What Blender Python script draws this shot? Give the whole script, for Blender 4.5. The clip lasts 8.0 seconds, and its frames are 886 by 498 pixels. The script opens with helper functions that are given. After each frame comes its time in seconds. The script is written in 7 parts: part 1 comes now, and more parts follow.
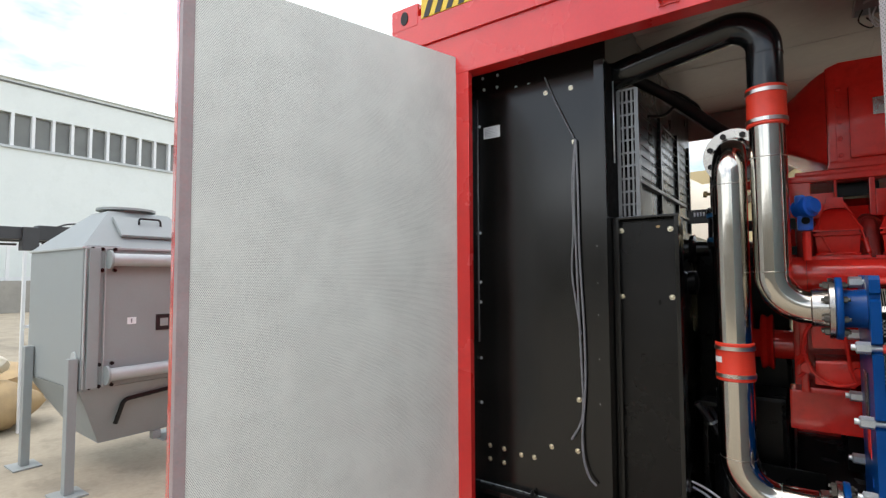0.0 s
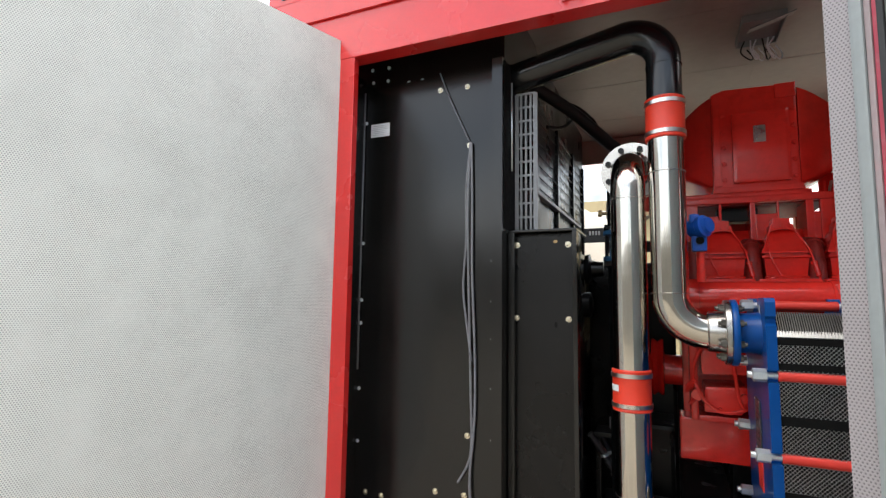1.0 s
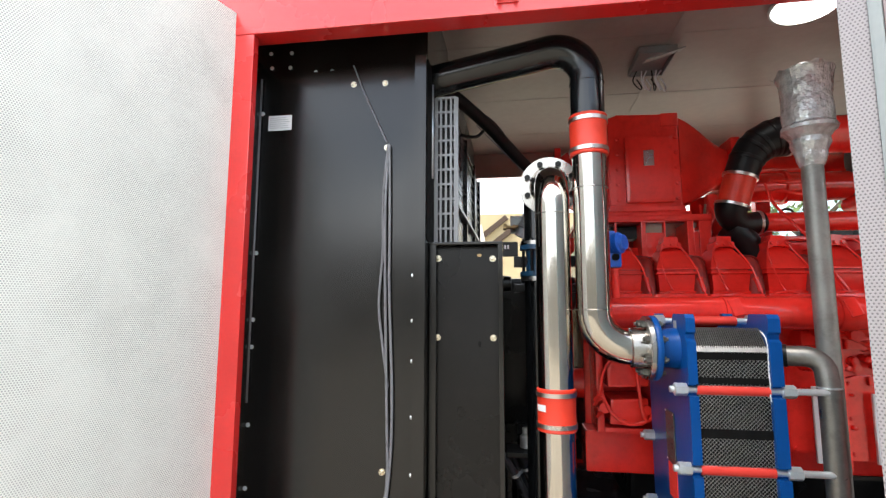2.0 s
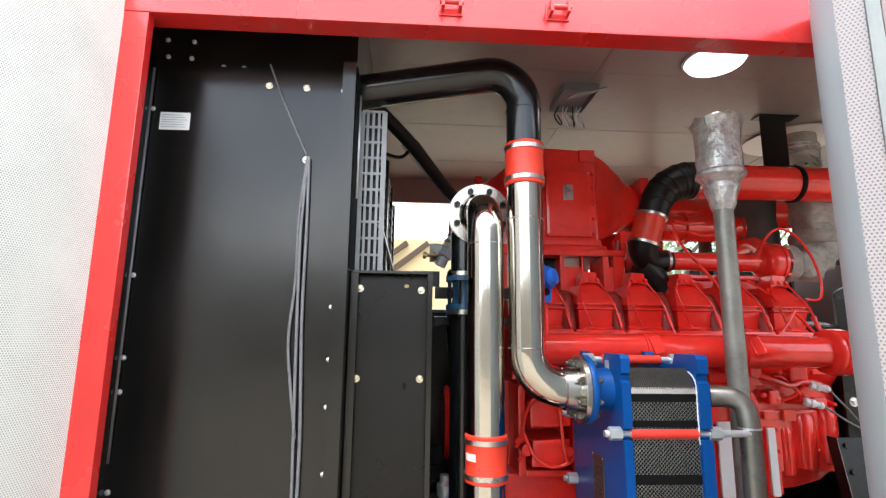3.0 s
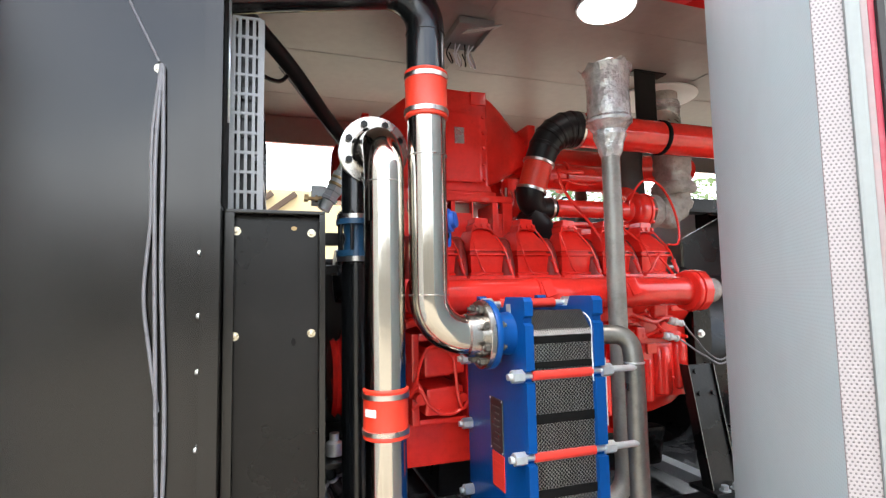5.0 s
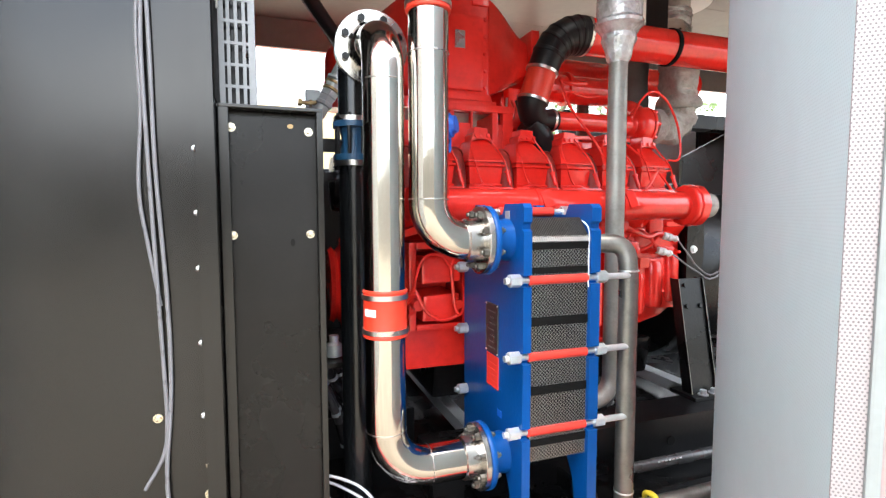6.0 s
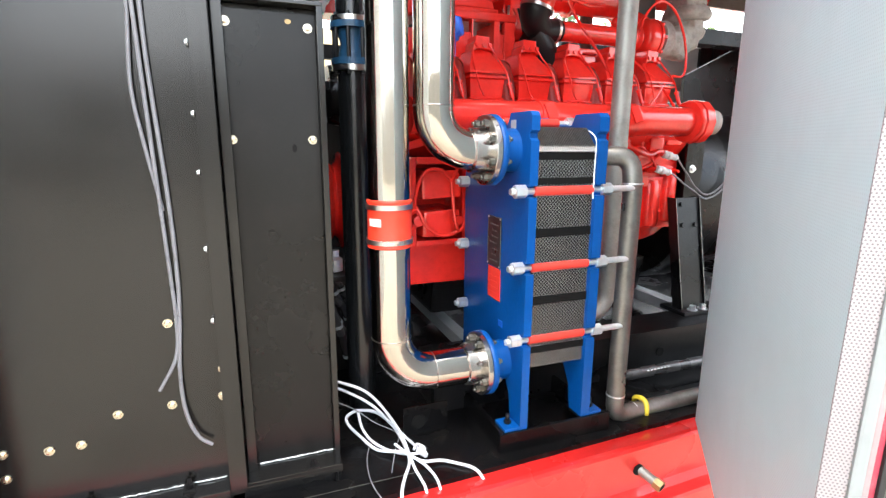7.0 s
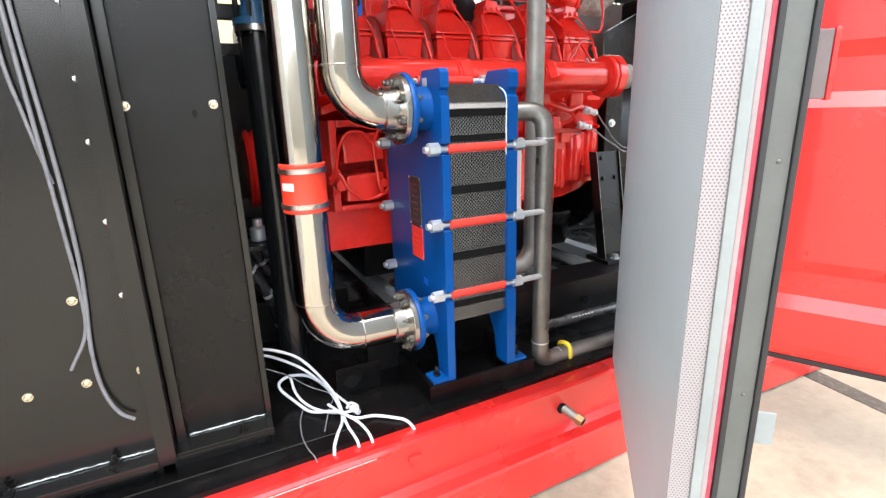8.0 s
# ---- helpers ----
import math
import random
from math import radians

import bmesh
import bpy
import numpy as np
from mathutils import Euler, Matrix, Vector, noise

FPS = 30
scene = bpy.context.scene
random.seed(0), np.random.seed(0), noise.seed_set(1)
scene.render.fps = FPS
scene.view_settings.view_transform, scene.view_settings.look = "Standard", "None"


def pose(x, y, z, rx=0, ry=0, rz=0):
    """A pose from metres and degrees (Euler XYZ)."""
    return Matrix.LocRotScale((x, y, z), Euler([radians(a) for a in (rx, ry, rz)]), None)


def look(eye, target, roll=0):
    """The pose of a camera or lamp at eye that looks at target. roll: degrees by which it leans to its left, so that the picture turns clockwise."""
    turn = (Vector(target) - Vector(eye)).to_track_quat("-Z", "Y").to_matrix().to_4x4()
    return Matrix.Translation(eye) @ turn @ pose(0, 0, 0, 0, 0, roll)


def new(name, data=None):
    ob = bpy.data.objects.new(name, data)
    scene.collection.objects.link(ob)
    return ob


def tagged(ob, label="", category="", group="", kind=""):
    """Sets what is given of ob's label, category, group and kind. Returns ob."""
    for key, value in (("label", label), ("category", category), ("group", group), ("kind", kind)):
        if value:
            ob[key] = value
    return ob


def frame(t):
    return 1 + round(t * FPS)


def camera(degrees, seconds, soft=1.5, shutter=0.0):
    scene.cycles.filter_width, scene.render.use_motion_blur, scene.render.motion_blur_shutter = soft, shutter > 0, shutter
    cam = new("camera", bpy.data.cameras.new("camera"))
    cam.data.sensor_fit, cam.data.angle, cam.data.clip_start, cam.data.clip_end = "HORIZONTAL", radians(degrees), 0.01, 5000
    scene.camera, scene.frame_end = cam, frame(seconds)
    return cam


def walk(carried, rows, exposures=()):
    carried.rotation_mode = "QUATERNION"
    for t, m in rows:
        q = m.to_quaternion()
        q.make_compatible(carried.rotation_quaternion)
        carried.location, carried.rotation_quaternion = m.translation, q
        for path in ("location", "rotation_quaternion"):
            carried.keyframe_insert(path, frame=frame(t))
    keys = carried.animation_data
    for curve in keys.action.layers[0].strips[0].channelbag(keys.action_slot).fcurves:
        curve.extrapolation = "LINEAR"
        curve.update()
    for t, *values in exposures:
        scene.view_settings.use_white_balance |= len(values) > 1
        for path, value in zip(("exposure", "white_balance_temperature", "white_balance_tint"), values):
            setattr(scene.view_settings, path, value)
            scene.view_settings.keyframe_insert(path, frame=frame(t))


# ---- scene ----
cam = camera(83.0, 8.0, soft=1.3)
PATH = [
    (0, (0.072, -0.044, 1.533), (-1.095, 1.577, 1.64), -0.3),
    (0.5, (0.026, 0.141, 1.521), (-0.991, 1.855, 1.684), 0.6),
    (1, (-0.022, 0.262, 1.512), (-0.844, 2.075, 1.708), 0.8),
    (1.5, (-0.139, 0.33, 1.529), (-0.697, 2.239, 1.745), 0.3),
    (2.8, (-0.399, 0.489, 1.557), (-0.353, 2.465, 1.868), 0.6),
    (3, (-0.397, 0.539, 1.576), (-0.281, 2.506, 1.918), 0.7),
    (3.5, (-0.381, 0.639, 1.599), (-0.083, 2.575, 2.003), 0.4),
    (4, (-0.416, 0.681, 1.61), (0.048, 2.588, 1.995), -0.8),
    (4.2, (-0.421, 0.709, 1.581), (0.079, 2.607, 1.967), -1.1),
    (5.3, (-0.472, 0.714, 1.547), (0.18, 2.605, 1.6), -0.8),
    (5.5, (-0.471, 0.716, 1.532), (0.181, 2.607, 1.533), -0.7),
    (6, (-0.48, 0.732, 1.499), (0.175, 2.617, 1.355), -0.1),
    (6.5, (-0.496, 0.744, 1.468), (0.164, 2.61, 1.181), 0.5),
    (7, (-0.529, 0.757, 1.434), (0.163, 2.587, 1.02), 0.3),
    (7.5, (-0.556, 0.747, 1.422), (0.209, 2.524, 0.914), -0.7),
    (8, (-0.443, 0.686, 1.413), (0.404, 2.415, 0.872), -1.7),
]
EXPOSURES = [(0, 0.72), (0.5, 0.92), (1, 1.02), (1.5, 1.27), (2.8, 1.86), (4.2, 1.84), (5.3, 2.26), (6.5, 2.52), (7.3, 2.56), (8, 2.29)]
walk(cam, [(t, look(eye, target, roll)) for t, eye, target, roll in PATH], EXPOSURES)

# ---- sky, sun and white balance ----
world = bpy.data.worlds.new("sky")
scene.world = world
world.use_nodes = True
wn = world.node_tree
wn.nodes.clear()
w_out = wn.nodes.new("ShaderNodeOutputWorld")
w_bg = wn.nodes.new("ShaderNodeBackground")
w_sky = wn.nodes.new("ShaderNodeTexSky")
w_sky.sky_type = "NISHITA"
w_sky.sun_disc = False
w_sky.sun_elevation = radians(64)
w_sky.sun_rotation = radians(200)
w_sky.air_density = 1.3
w_sky.dust_density = 2.5
w_tc = wn.nodes.new("ShaderNodeTexCoord")
w_map = wn.nodes.new("ShaderNodeMapping")
w_map.inputs["Scale"].default_value = (1.0, 1.0, 2.6)
w_map.inputs["Location"].default_value = (0.9, 0.35, 0.0)
w_noise = wn.nodes.new("ShaderNodeTexNoise")
w_noise.inputs["Scale"].default_value = 2.1
w_noise.inputs["Detail"].default_value = 6
w_noise.inputs["Roughness"].default_value = 0.55
w_ramp = wn.nodes.new("ShaderNodeValToRGB")
w_ramp.color_ramp.elements[0].position = 0.395
w_ramp.color_ramp.elements[1].position = 0.585
w_mix = wn.nodes.new("ShaderNodeMix")
w_mix.data_type = "RGBA"
w_mix.inputs[7].default_value = (10.6, 11.0, 11.35, 1)
wn.links.new(w_tc.outputs["Generated"], w_map.inputs["Vector"])
wn.links.new(w_map.outputs["Vector"], w_noise.inputs["Vector"])
wn.links.new(w_noise.outputs["Fac"], w_ramp.inputs["Fac"])
wn.links.new(w_ramp.outputs["Color"], w_mix.inputs[0])
wn.links.new(w_sky.outputs["Color"], w_mix.inputs[6])
wn.links.new(w_mix.outputs[2], w_bg.inputs["Color"])
w_bg.inputs["Strength"].default_value = 0.13
wn.links.new(w_bg.outputs["Background"], w_out.inputs["Surface"])

sun = new("sun", bpy.data.lights.new("sun", "SUN"))
sun.data.energy = 0.5
sun.data.angle = radians(30)
sun.data.color = (1.0, 0.95, 0.88)
sun.matrix_world = look((-2.0, -4.5, 12), (0, 1, 0))


# ---- materials ----
def mat(name, color, rough=0.5, metal=0.0, var=0.12, scale=6.0, fine=90.0, bump=0.02, coat=0.0, spec=0.5, dirt=None, dirt_amount=0.0, rvar=0.12):
    """A painted or bare surface: colour with broad and fine variation, uneven gloss and fine relief."""
    m = bpy.data.materials.new(name)
    m.use_nodes = True
    nt = m.node_tree
    b = nt.nodes["Principled BSDF"]
    tc = nt.nodes.new("ShaderNodeTexCoord")
    n1 = nt.nodes.new("ShaderNodeTexNoise")
    n1.inputs["Scale"].default_value = scale
    n1.inputs["Detail"].default_value = 5
    n2 = nt.nodes.new("ShaderNodeTexNoise")
    n2.inputs["Scale"].default_value = fine
    n2.inputs["Detail"].default_value = 3
    for n in (n1, n2):
        nt.links.new(tc.outputs["Object"], n.inputs["Vector"])
    add = nt.nodes.new("ShaderNodeMath")
    add.operation = "MULTIPLY_ADD"
    add.inputs[1].default_value = 0.35
    nt.links.new(n2.outputs["Fac"], add.inputs[0])
    nt.links.new(n1.outputs["Fac"], add.inputs[2])
    rng = nt.nodes.new("ShaderNodeMapRange")
    rng.inputs["From Min"].default_value = 0.35
    rng.inputs["From Max"].default_value = 1.0
    rng.inputs["To Min"].default_value = 1.0 - var
    rng.inputs["To Max"].default_value = 1.0 + var
    nt.links.new(add.outputs[0], rng.inputs["Value"])
    vm = nt.nodes.new("ShaderNodeVectorMath")
    vm.operation = "SCALE"
    vm.inputs[0].default_value = color[:3]
    nt.links.new(rng.outputs["Result"], vm.inputs["Scale"])
    last = vm.outputs["Vector"]
    if dirt:
        n3 = nt.nodes.new("ShaderNodeTexNoise")
        n3.inputs["Scale"].default_value = scale * 2.3
        n3.inputs["Detail"].default_value = 8
        n3.inputs["Roughness"].default_value = 0.7
        nt.links.new(tc.outputs["Object"], n3.inputs["Vector"])
        rp = nt.nodes.new("ShaderNodeMapRange")
        rp.inputs["From Min"].default_value = 0.5
        rp.inputs["From Max"].default_value = 0.75
        rp.inputs["To Max"].default_value = dirt_amount
        nt.links.new(n3.outputs["Fac"], rp.inputs["Value"])
        mx = nt.nodes.new("ShaderNodeMix")
        mx.data_type = "RGBA"
        mx.inputs[7].default_value = (*dirt, 1)
        nt.links.new(rp.outputs["Result"], mx.inputs[0])
        nt.links.new(last, mx.inputs[6])
        last = mx.outputs[2]
    nt.links.new(last, b.inputs["Base Color"])
    rr = nt.nodes.new("ShaderNodeMapRange")
    rr.inputs["From Min"].default_value = 0.3
    rr.inputs["From Max"].default_value = 0.7
    rr.inputs["To Min"].default_value = max(0.02, rough * (1 - rvar))
    rr.inputs["To Max"].default_value = min(1.0, rough * (1 + rvar))
    nt.links.new(n1.outputs["Fac"], rr.inputs["Value"])
    nt.links.new(rr.outputs["Result"], b.inputs["Roughness"])
    b.inputs["Metallic"].default_value = metal
    b.inputs["Specular IOR Level"].default_value = spec
    b.inputs["Coat Weight"].default_value = coat
    b.inputs["Coat Roughness"].default_value = 0.06
    if bump:
        bp = nt.nodes.new("ShaderNodeBump")
        bp.inputs["Strength"].default_value = bump * 10
        bp.inputs["Distance"].default_value = 0.002
        nt.links.new(n2.outputs["Fac"], bp.inputs["Height"])
        nt.links.new(bp.outputs["Normal"], b.inputs["Normal"])
    return m


def dotted(name, color, hole, pitch, radius, rough=0.5, metal=0.0, relief=0.6, stains=0.2, clog=0.0):
    """Sheet metal with a staggered pattern of small round holes."""
    m = mat(name, color, rough, metal, var=0.06, scale=1.6, fine=14, bump=0, dirt=tuple(0.8 * c for c in color), dirt_amount=stains)
    nt = m.node_tree
    b = nt.nodes["Principled BSDF"]
    tc = nt.nodes.new("ShaderNodeTexCoord")
    sep = nt.nodes.new("ShaderNodeSeparateXYZ")
    nt.links.new(tc.outputs["Object"], sep.inputs[0])

    def op(kind, a, c=None, d=None):
        n = nt.nodes.new("ShaderNodeMath")
        n.operation = kind
        for i, v in enumerate((a, c, d)):
            if v is None:
                continue
            if isinstance(v, (int, float)):
                n.inputs[i].default_value = v
            else:
                nt.links.new(v, n.inputs[i])
        return n.outputs[0]
    u = op("ADD", sep.outputs["X"], sep.outputs["Y"])
    v = sep.outputs["Z"]
    pu, pv = pitch, pitch * 1.732
    dist = []
    for off in (0.0, 0.5):
        fu = op("MULTIPLY", op("SUBTRACT", op("FRACT", op("ADD", op("DIVIDE", u, pu), 50 + off)), 0.5), pu)
        fv = op("MULTIPLY", op("SUBTRACT", op("FRACT", op("ADD", op("DIVIDE", v, pv), 50 + off)), 0.5), pv)
        dist.append(op("SQRT", op("ADD", op("MULTIPLY", fu, fu), op("MULTIPLY", fv, fv))))
    d = op("MINIMUM", dist[0], dist[1])
    rng = nt.nodes.new("ShaderNodeMapRange")
    rng.inputs["From Min"].default_value = radius * 0.8
    rng.inputs["From Max"].default_value = radius * 1.15
    nt.links.new(d, rng.inputs["Value"])
    open_ = rng.outputs["Result"]
    if clog:
        nc = nt.nodes.new("ShaderNodeTexNoise")
        nc.inputs["Scale"].default_value = 5.0
        nc.inputs["Detail"].default_value = 6
        nc.inputs["Roughness"].default_value = 0.65
        nt.links.new(tc.outputs["Object"], nc.inputs["Vector"])
        rc = nt.nodes.new("ShaderNodeMapRange")
        rc.inputs["From Min"].default_value = 0.42
        rc.inputs["From Max"].default_value = 0.68
        rc.inputs["To Max"].default_value = clog
        nt.links.new(nc.outputs["Fac"], rc.inputs["Value"])
        open_ = op("MAXIMUM", open_, rc.outputs["Result"])
    mx = nt.nodes.new("ShaderNodeMix")
    mx.data_type = "RGBA"
    mx.inputs[6].default_value = (*hole, 1)
    nt.links.new(open_, mx.inputs[0])
    old = b.inputs["Base Color"].links[0].from_socket
    nt.links.new(old, mx.inputs[7])
    nt.links.new(mx.outputs[2], b.inputs["Base Color"])
    bp = nt.nodes.new("ShaderNodeBump")
    bp.inputs["Strength"].default_value = relief
    bp.inputs["Distance"].default_value = 0.001
    nt.links.new(rng.outputs["Result"], bp.inputs["Height"])
    nt.links.new(bp.outputs["Normal"], b.inputs["Normal"])
    return m


RED = mat("container_red_paint", (0.61, 0.021, 0.019), 0.27, var=0.12, scale=2.5, bump=0.012, coat=0.6, spec=0.55, dirt=(0.40, 0.02, 0.018), dirt_amount=0.4)
ENGINE = mat("engine_red_paint", (0.88, 0.034, 0.024), 0.22, var=0.14, scale=6, fine=38, bump=0.05, coat=0.4, spec=0.4, dirt=(0.45, 0.014, 0.01), dirt_amount=0.35)
BLACK = mat("black_satin_paint", (0.0074, 0.0071, 0.0067), 0.2, var=0.35, scale=2.4, fine=170, bump=0.002, spec=0.5, rvar=0.3, dirt=(0.015, 0.0135, 0.012), dirt_amount=0.45)
# duller copy of BLACK, standing in for a dark reflection
SHADEDBLACK = mat("black_shaded_paint", (0.0075, 0.0072, 0.007), 0.3, var=0.3, scale=3, fine=170, bump=0.004, spec=0.26, rvar=0.3, dirt=(0.016, 0.0145, 0.013), dirt_amount=0.45)
BLACKFRAME = mat("black_frame_paint", (0.0055, 0.0055, 0.006), 0.3, var=0.3, scale=4, bump=0.03, spec=0.32, dirt=(0.028, 0.025, 0.022), dirt_amount=0.3, rvar=0.3)
FLOORBLACK = mat("black_floor_paint", (0.004, 0.004, 0.0044), 0.24, var=0.3, scale=5, bump=0.05, spec=0.16, dirt=(0.028, 0.024, 0.02), dirt_amount=0.35, rvar=0.5)
CHROME = mat("polished_stainless", (0.57, 0.54, 0.485), 0.115, 1.0, var=0.10, scale=5, fine=13, bump=0.012, rvar=0.5)
FLANGE = mat("turned_stainless", (0.52, 0.50, 0.47), 0.27, 1.0, var=0.06, scale=9, bump=0.01)
DARKSTEEL = mat("dark_plated_bolt", (0.17, 0.165, 0.15), 0.35, 0.8, var=0.25, scale=60, bump=0.02)
PIPEBLACK = mat("black_gloss_pipe_paint", (0.006, 0.007, 0.008), 0.22, var=0.1, scale=4, bump=0.006, coat=0.1)
SILICONE = mat("red_silicone_hose", (0.72, 0.045, 0.02), 0.42, var=0.08, scale=30, fine=140, bump=0.03)
CLAMP = mat("clamp_steel", (0.66, 0.62, 0.58), 0.3, 1.0, var=0.1, scale=20, bump=0.01)
BLUE = mat("exchanger_blue_paint", (0.001, 0.062, 0.262), 0.34, var=0.12, scale=6, fine=70, bump=0.02, coat=0.0, spec=0.24, dirt=(0.01, 0.06, 0.2), dirt_amount=0.3)
VALVEBLUE = mat("valve_blue_paint", (0.01, 0.11, 0.55), 0.35, var=0.1, scale=20, bump=0.02)
DARKBLUE = mat("filter_blue_paint", (0.012, 0.06, 0.13), 0.4, var=0.12, scale=20, bump=0.02)
ZINC = mat("zinc_plated_steel", (0.74, 0.79, 0.81), 0.33, 0.75, var=0.1, scale=30, bump=0.01)
BRASSY = mat("yellow_zinc_bolt", (0.70, 0.64, 0.50), 0.28, 1.0, var=0.12, scale=60, bump=0.01)
DULLBRASS = mat("dull_brass", (0.36, 0.25, 0.12), 0.42, 0.8, var=0.25, scale=60, bump=0.02)
RODRED = mat("red_rod_sleeve", (0.74, 0.05, 0.035), 0.4, var=0.06, scale=20, bump=0.01)
STEEL = mat("bare_grey_steel_pipe", (0.30, 0.30, 0.275), 0.45, 0.45, var=0.22, scale=8, fine=60, bump=0.03, dirt=(0.12, 0.115, 0.10), dirt_amount=0.5)
DARKPIPE = mat("dark_welded_steel_pipe", (0.20, 0.195, 0.18), 0.36, 0.7, var=0.3, scale=9, fine=60, bump=0.03, dirt=(0.09, 0.085, 0.075), dirt_amount=0.6, rvar=0.3)
PLATES = mat("steel_plate_edges", (0.62, 0.61, 0.58), 0.38, 0.8, var=0.15, scale=30, bump=0.01)
# rubber black, which also paints the shade between the exchanger plates
GASKETSHADE = mat("black_gasket_and_shade", (0.009, 0.009, 0.009), 0.6, var=0.2, scale=40, bump=0.02, spec=0.06)
RUBBER = mat("black_rubber", (0.008, 0.008, 0.009), 0.42, var=0.2, scale=20, bump=0.03, spec=0.3)
SEAL = mat("door_seal_rubber", (0.02, 0.02, 0.021), 0.6, var=0.2, scale=20, bump=0.03)
LINER = dotted("perforated_liner", (0.70, 0.72, 0.675), (0.30, 0.31, 0.30), 0.0062, 0.0019, 0.6, 0.0, relief=0.0, stains=0.7, clog=0.6)
# right door's copy of LINER: darker, bluer, with fainter holes
RIGHTLINER = dotted("right_door_liner", (0.465, 0.60, 0.63), (0.42, 0.54, 0.57), 0.0066, 0.0016, 0.55, 0.0, relief=0.0, stains=0.35)
BAND = dotted("perforated_edge_band", (0.33, 0.305, 0.31), (0.16, 0.145, 0.15), 0.0054, 0.00138, 0.45, 0.1)
PALE = mat("pale_grey_galvanised", (0.44, 0.465, 0.47), 0.42, 0.2, var=0.08, scale=8, bump=0.01, dirt=(0.5, 0.46, 0.46), dirt_amount=0.3)
CRIMSON = mat("faded_crimson_paint", (0.40, 0.045, 0.075), 0.5, var=0.2, scale=12, bump=0.02, dirt=(0.45, 0.2, 0.22), dirt_amount=0.5)
LIP = mat("worn_edge_lip", (0.25, 0.275, 0.275), 0.5, 0.1, var=0.12, scale=10, bump=0.02)
PINKGREY = mat("pinkish_grey_primer", (0.30, 0.24, 0.245), 0.55, var=0.18, scale=9, bump=0.02, dirt=(0.5, 0.2, 0.2), dirt_amount=0.35)
LATCH = mat("brushed_latch_steel", (0.15, 0.12, 0.12), 0.45, 0.4, var=0.15, scale=20, bump=0.02)
EDGEGREY = mat("dull_grey_edge_strip", (0.105, 0.11, 0.104), 0.5, 0.1, var=0.15, scale=10, bump=0.02)
CEIL = mat("ceiling_grey_sheet", (0.29, 0.265, 0.245), 0.36, 0.0, var=0.2, scale=2.0, fine=25, bump=0.01)
WRAP = mat("crinkled_plastic_wrap", (0.60, 0.62, 0.61), 0.16, 0.45, var=0.45, scale=26, fine=60, bump=0.32)
# darker copy of the exhaust lagging, with its shadow in the colour
SHADELAG = mat("shaded_lagging", (0.085, 0.08, 0.075), 0.75, var=0.25, scale=14, fine=60, bump=0.12)
LAGGING = mat("grey_exhaust_lagging", (0.36, 0.345, 0.315), 0.7, var=0.3, scale=14, fine=60, bump=0.2, dirt=(0.12, 0.105, 0.09), dirt_amount=0.6)
WHITECABLE = mat("white_cable_sheath", (0.58, 0.60, 0.66), 0.4, var=0.05, scale=30, bump=0.01)
HOSEGREY = mat("worn_dark_hose", (0.05, 0.05, 0.052), 0.28, var=0.25, scale=14, bump=0.02, spec=0.6)
CLEARTUBE = mat("grey_plastic_tube", (0.17, 0.17, 0.185), 0.3, var=0.1, scale=30, bump=0.01)
PAPER = mat("white_label", (0.78, 0.79, 0.80), 0.5, var=0.04, scale=30, bump=0.0)
INK = mat("label_ink", (0.2, 0.21, 0.23), 0.6, var=0.05, bump=0.0)
EMBLEM = mat("grey_green_print", (0.10, 0.135, 0.125), 0.6, var=0.2, scale=60, bump=0.0)
NAMEPLATE = mat("black_nameplate", (0.025, 0.028, 0.03), 0.3, 0.3, var=0.15, scale=40, bump=0.01)
REDLABEL = mat("red_sticker", (0.78, 0.045, 0.03), 0.45, var=0.04, scale=30, bump=0.0)
YELLOWTAPE = mat("yellow_plastic_ring", (0.72, 0.56, 0.04), 0.45, var=0.1, scale=30, bump=0.03)
HAZARD_Y = mat("hazard_yellow", (0.72, 0.52, 0.05), 0.45, var=0.08, scale=20, bump=0.01)
HAZARD_K = mat("hazard_black", (0.015, 0.015, 0.015), 0.45, var=0.08, scale=20, bump=0.01)
MACHINE = mat("machine_grey_paint", (0.275, 0.302, 0.302), 0.45, 0.0, var=0.07, scale=2.5, bump=0.012, dirt=(0.26, 0.26, 0.25), dirt_amount=0.3)
CONCRETE = mat("yard_concrete", (0.345, 0.30, 0.225), 0.85, var=0.28, scale=1.6, fine=26, bump=0.08, dirt=(0.19, 0.165, 0.125), dirt_amount=0.8)
CLADDING = mat("white_wall_cladding", (0.70, 0.735, 0.71), 0.6, var=0.04, scale=0.6, fine=6, bump=0.01, dirt=(0.56, 0.60, 0.57), dirt_amount=0.3)
GLASSDARK = mat("dark_window_glass", (0.17, 0.175, 0.165), 0.2, var=0.3, scale=0.8, bump=0.0)
BEIGE = mat("beige_site_wall", (0.50, 0.405, 0.225), 0.7, var=0.1, scale=2, bump=0.02)
CREAM = mat("cream_tarpaulin", (0.66, 0.60, 0.48), 0.7, var=0.12, scale=3, bump=0.05)
TAN = mat("tan_sacking", (0.42, 0.30, 0.16), 0.8, var=0.2, scale=6, bump=0.08)
LAMPGLASS = mat("lamp_opal", (0.85, 0.85, 0.84), 0.35, var=0.02, bump=0.0)
LAMPLIT = mat("lamp_opal_lit", (0.85, 0.85, 0.84), 0.35, var=0.02, bump=0.0)
LAMPLIT.node_tree.nodes["Principled BSDF"].inputs["Emission Color"].default_value = (1, 1, 1, 1)
LAMPLIT.node_tree.nodes["Principled BSDF"].inputs["Emission Strength"].default_value = 1.2
LEAF = mat("leaf_green", (0.10, 0.16, 0.04), 0.55, var=0.35, scale=3, bump=0.02)
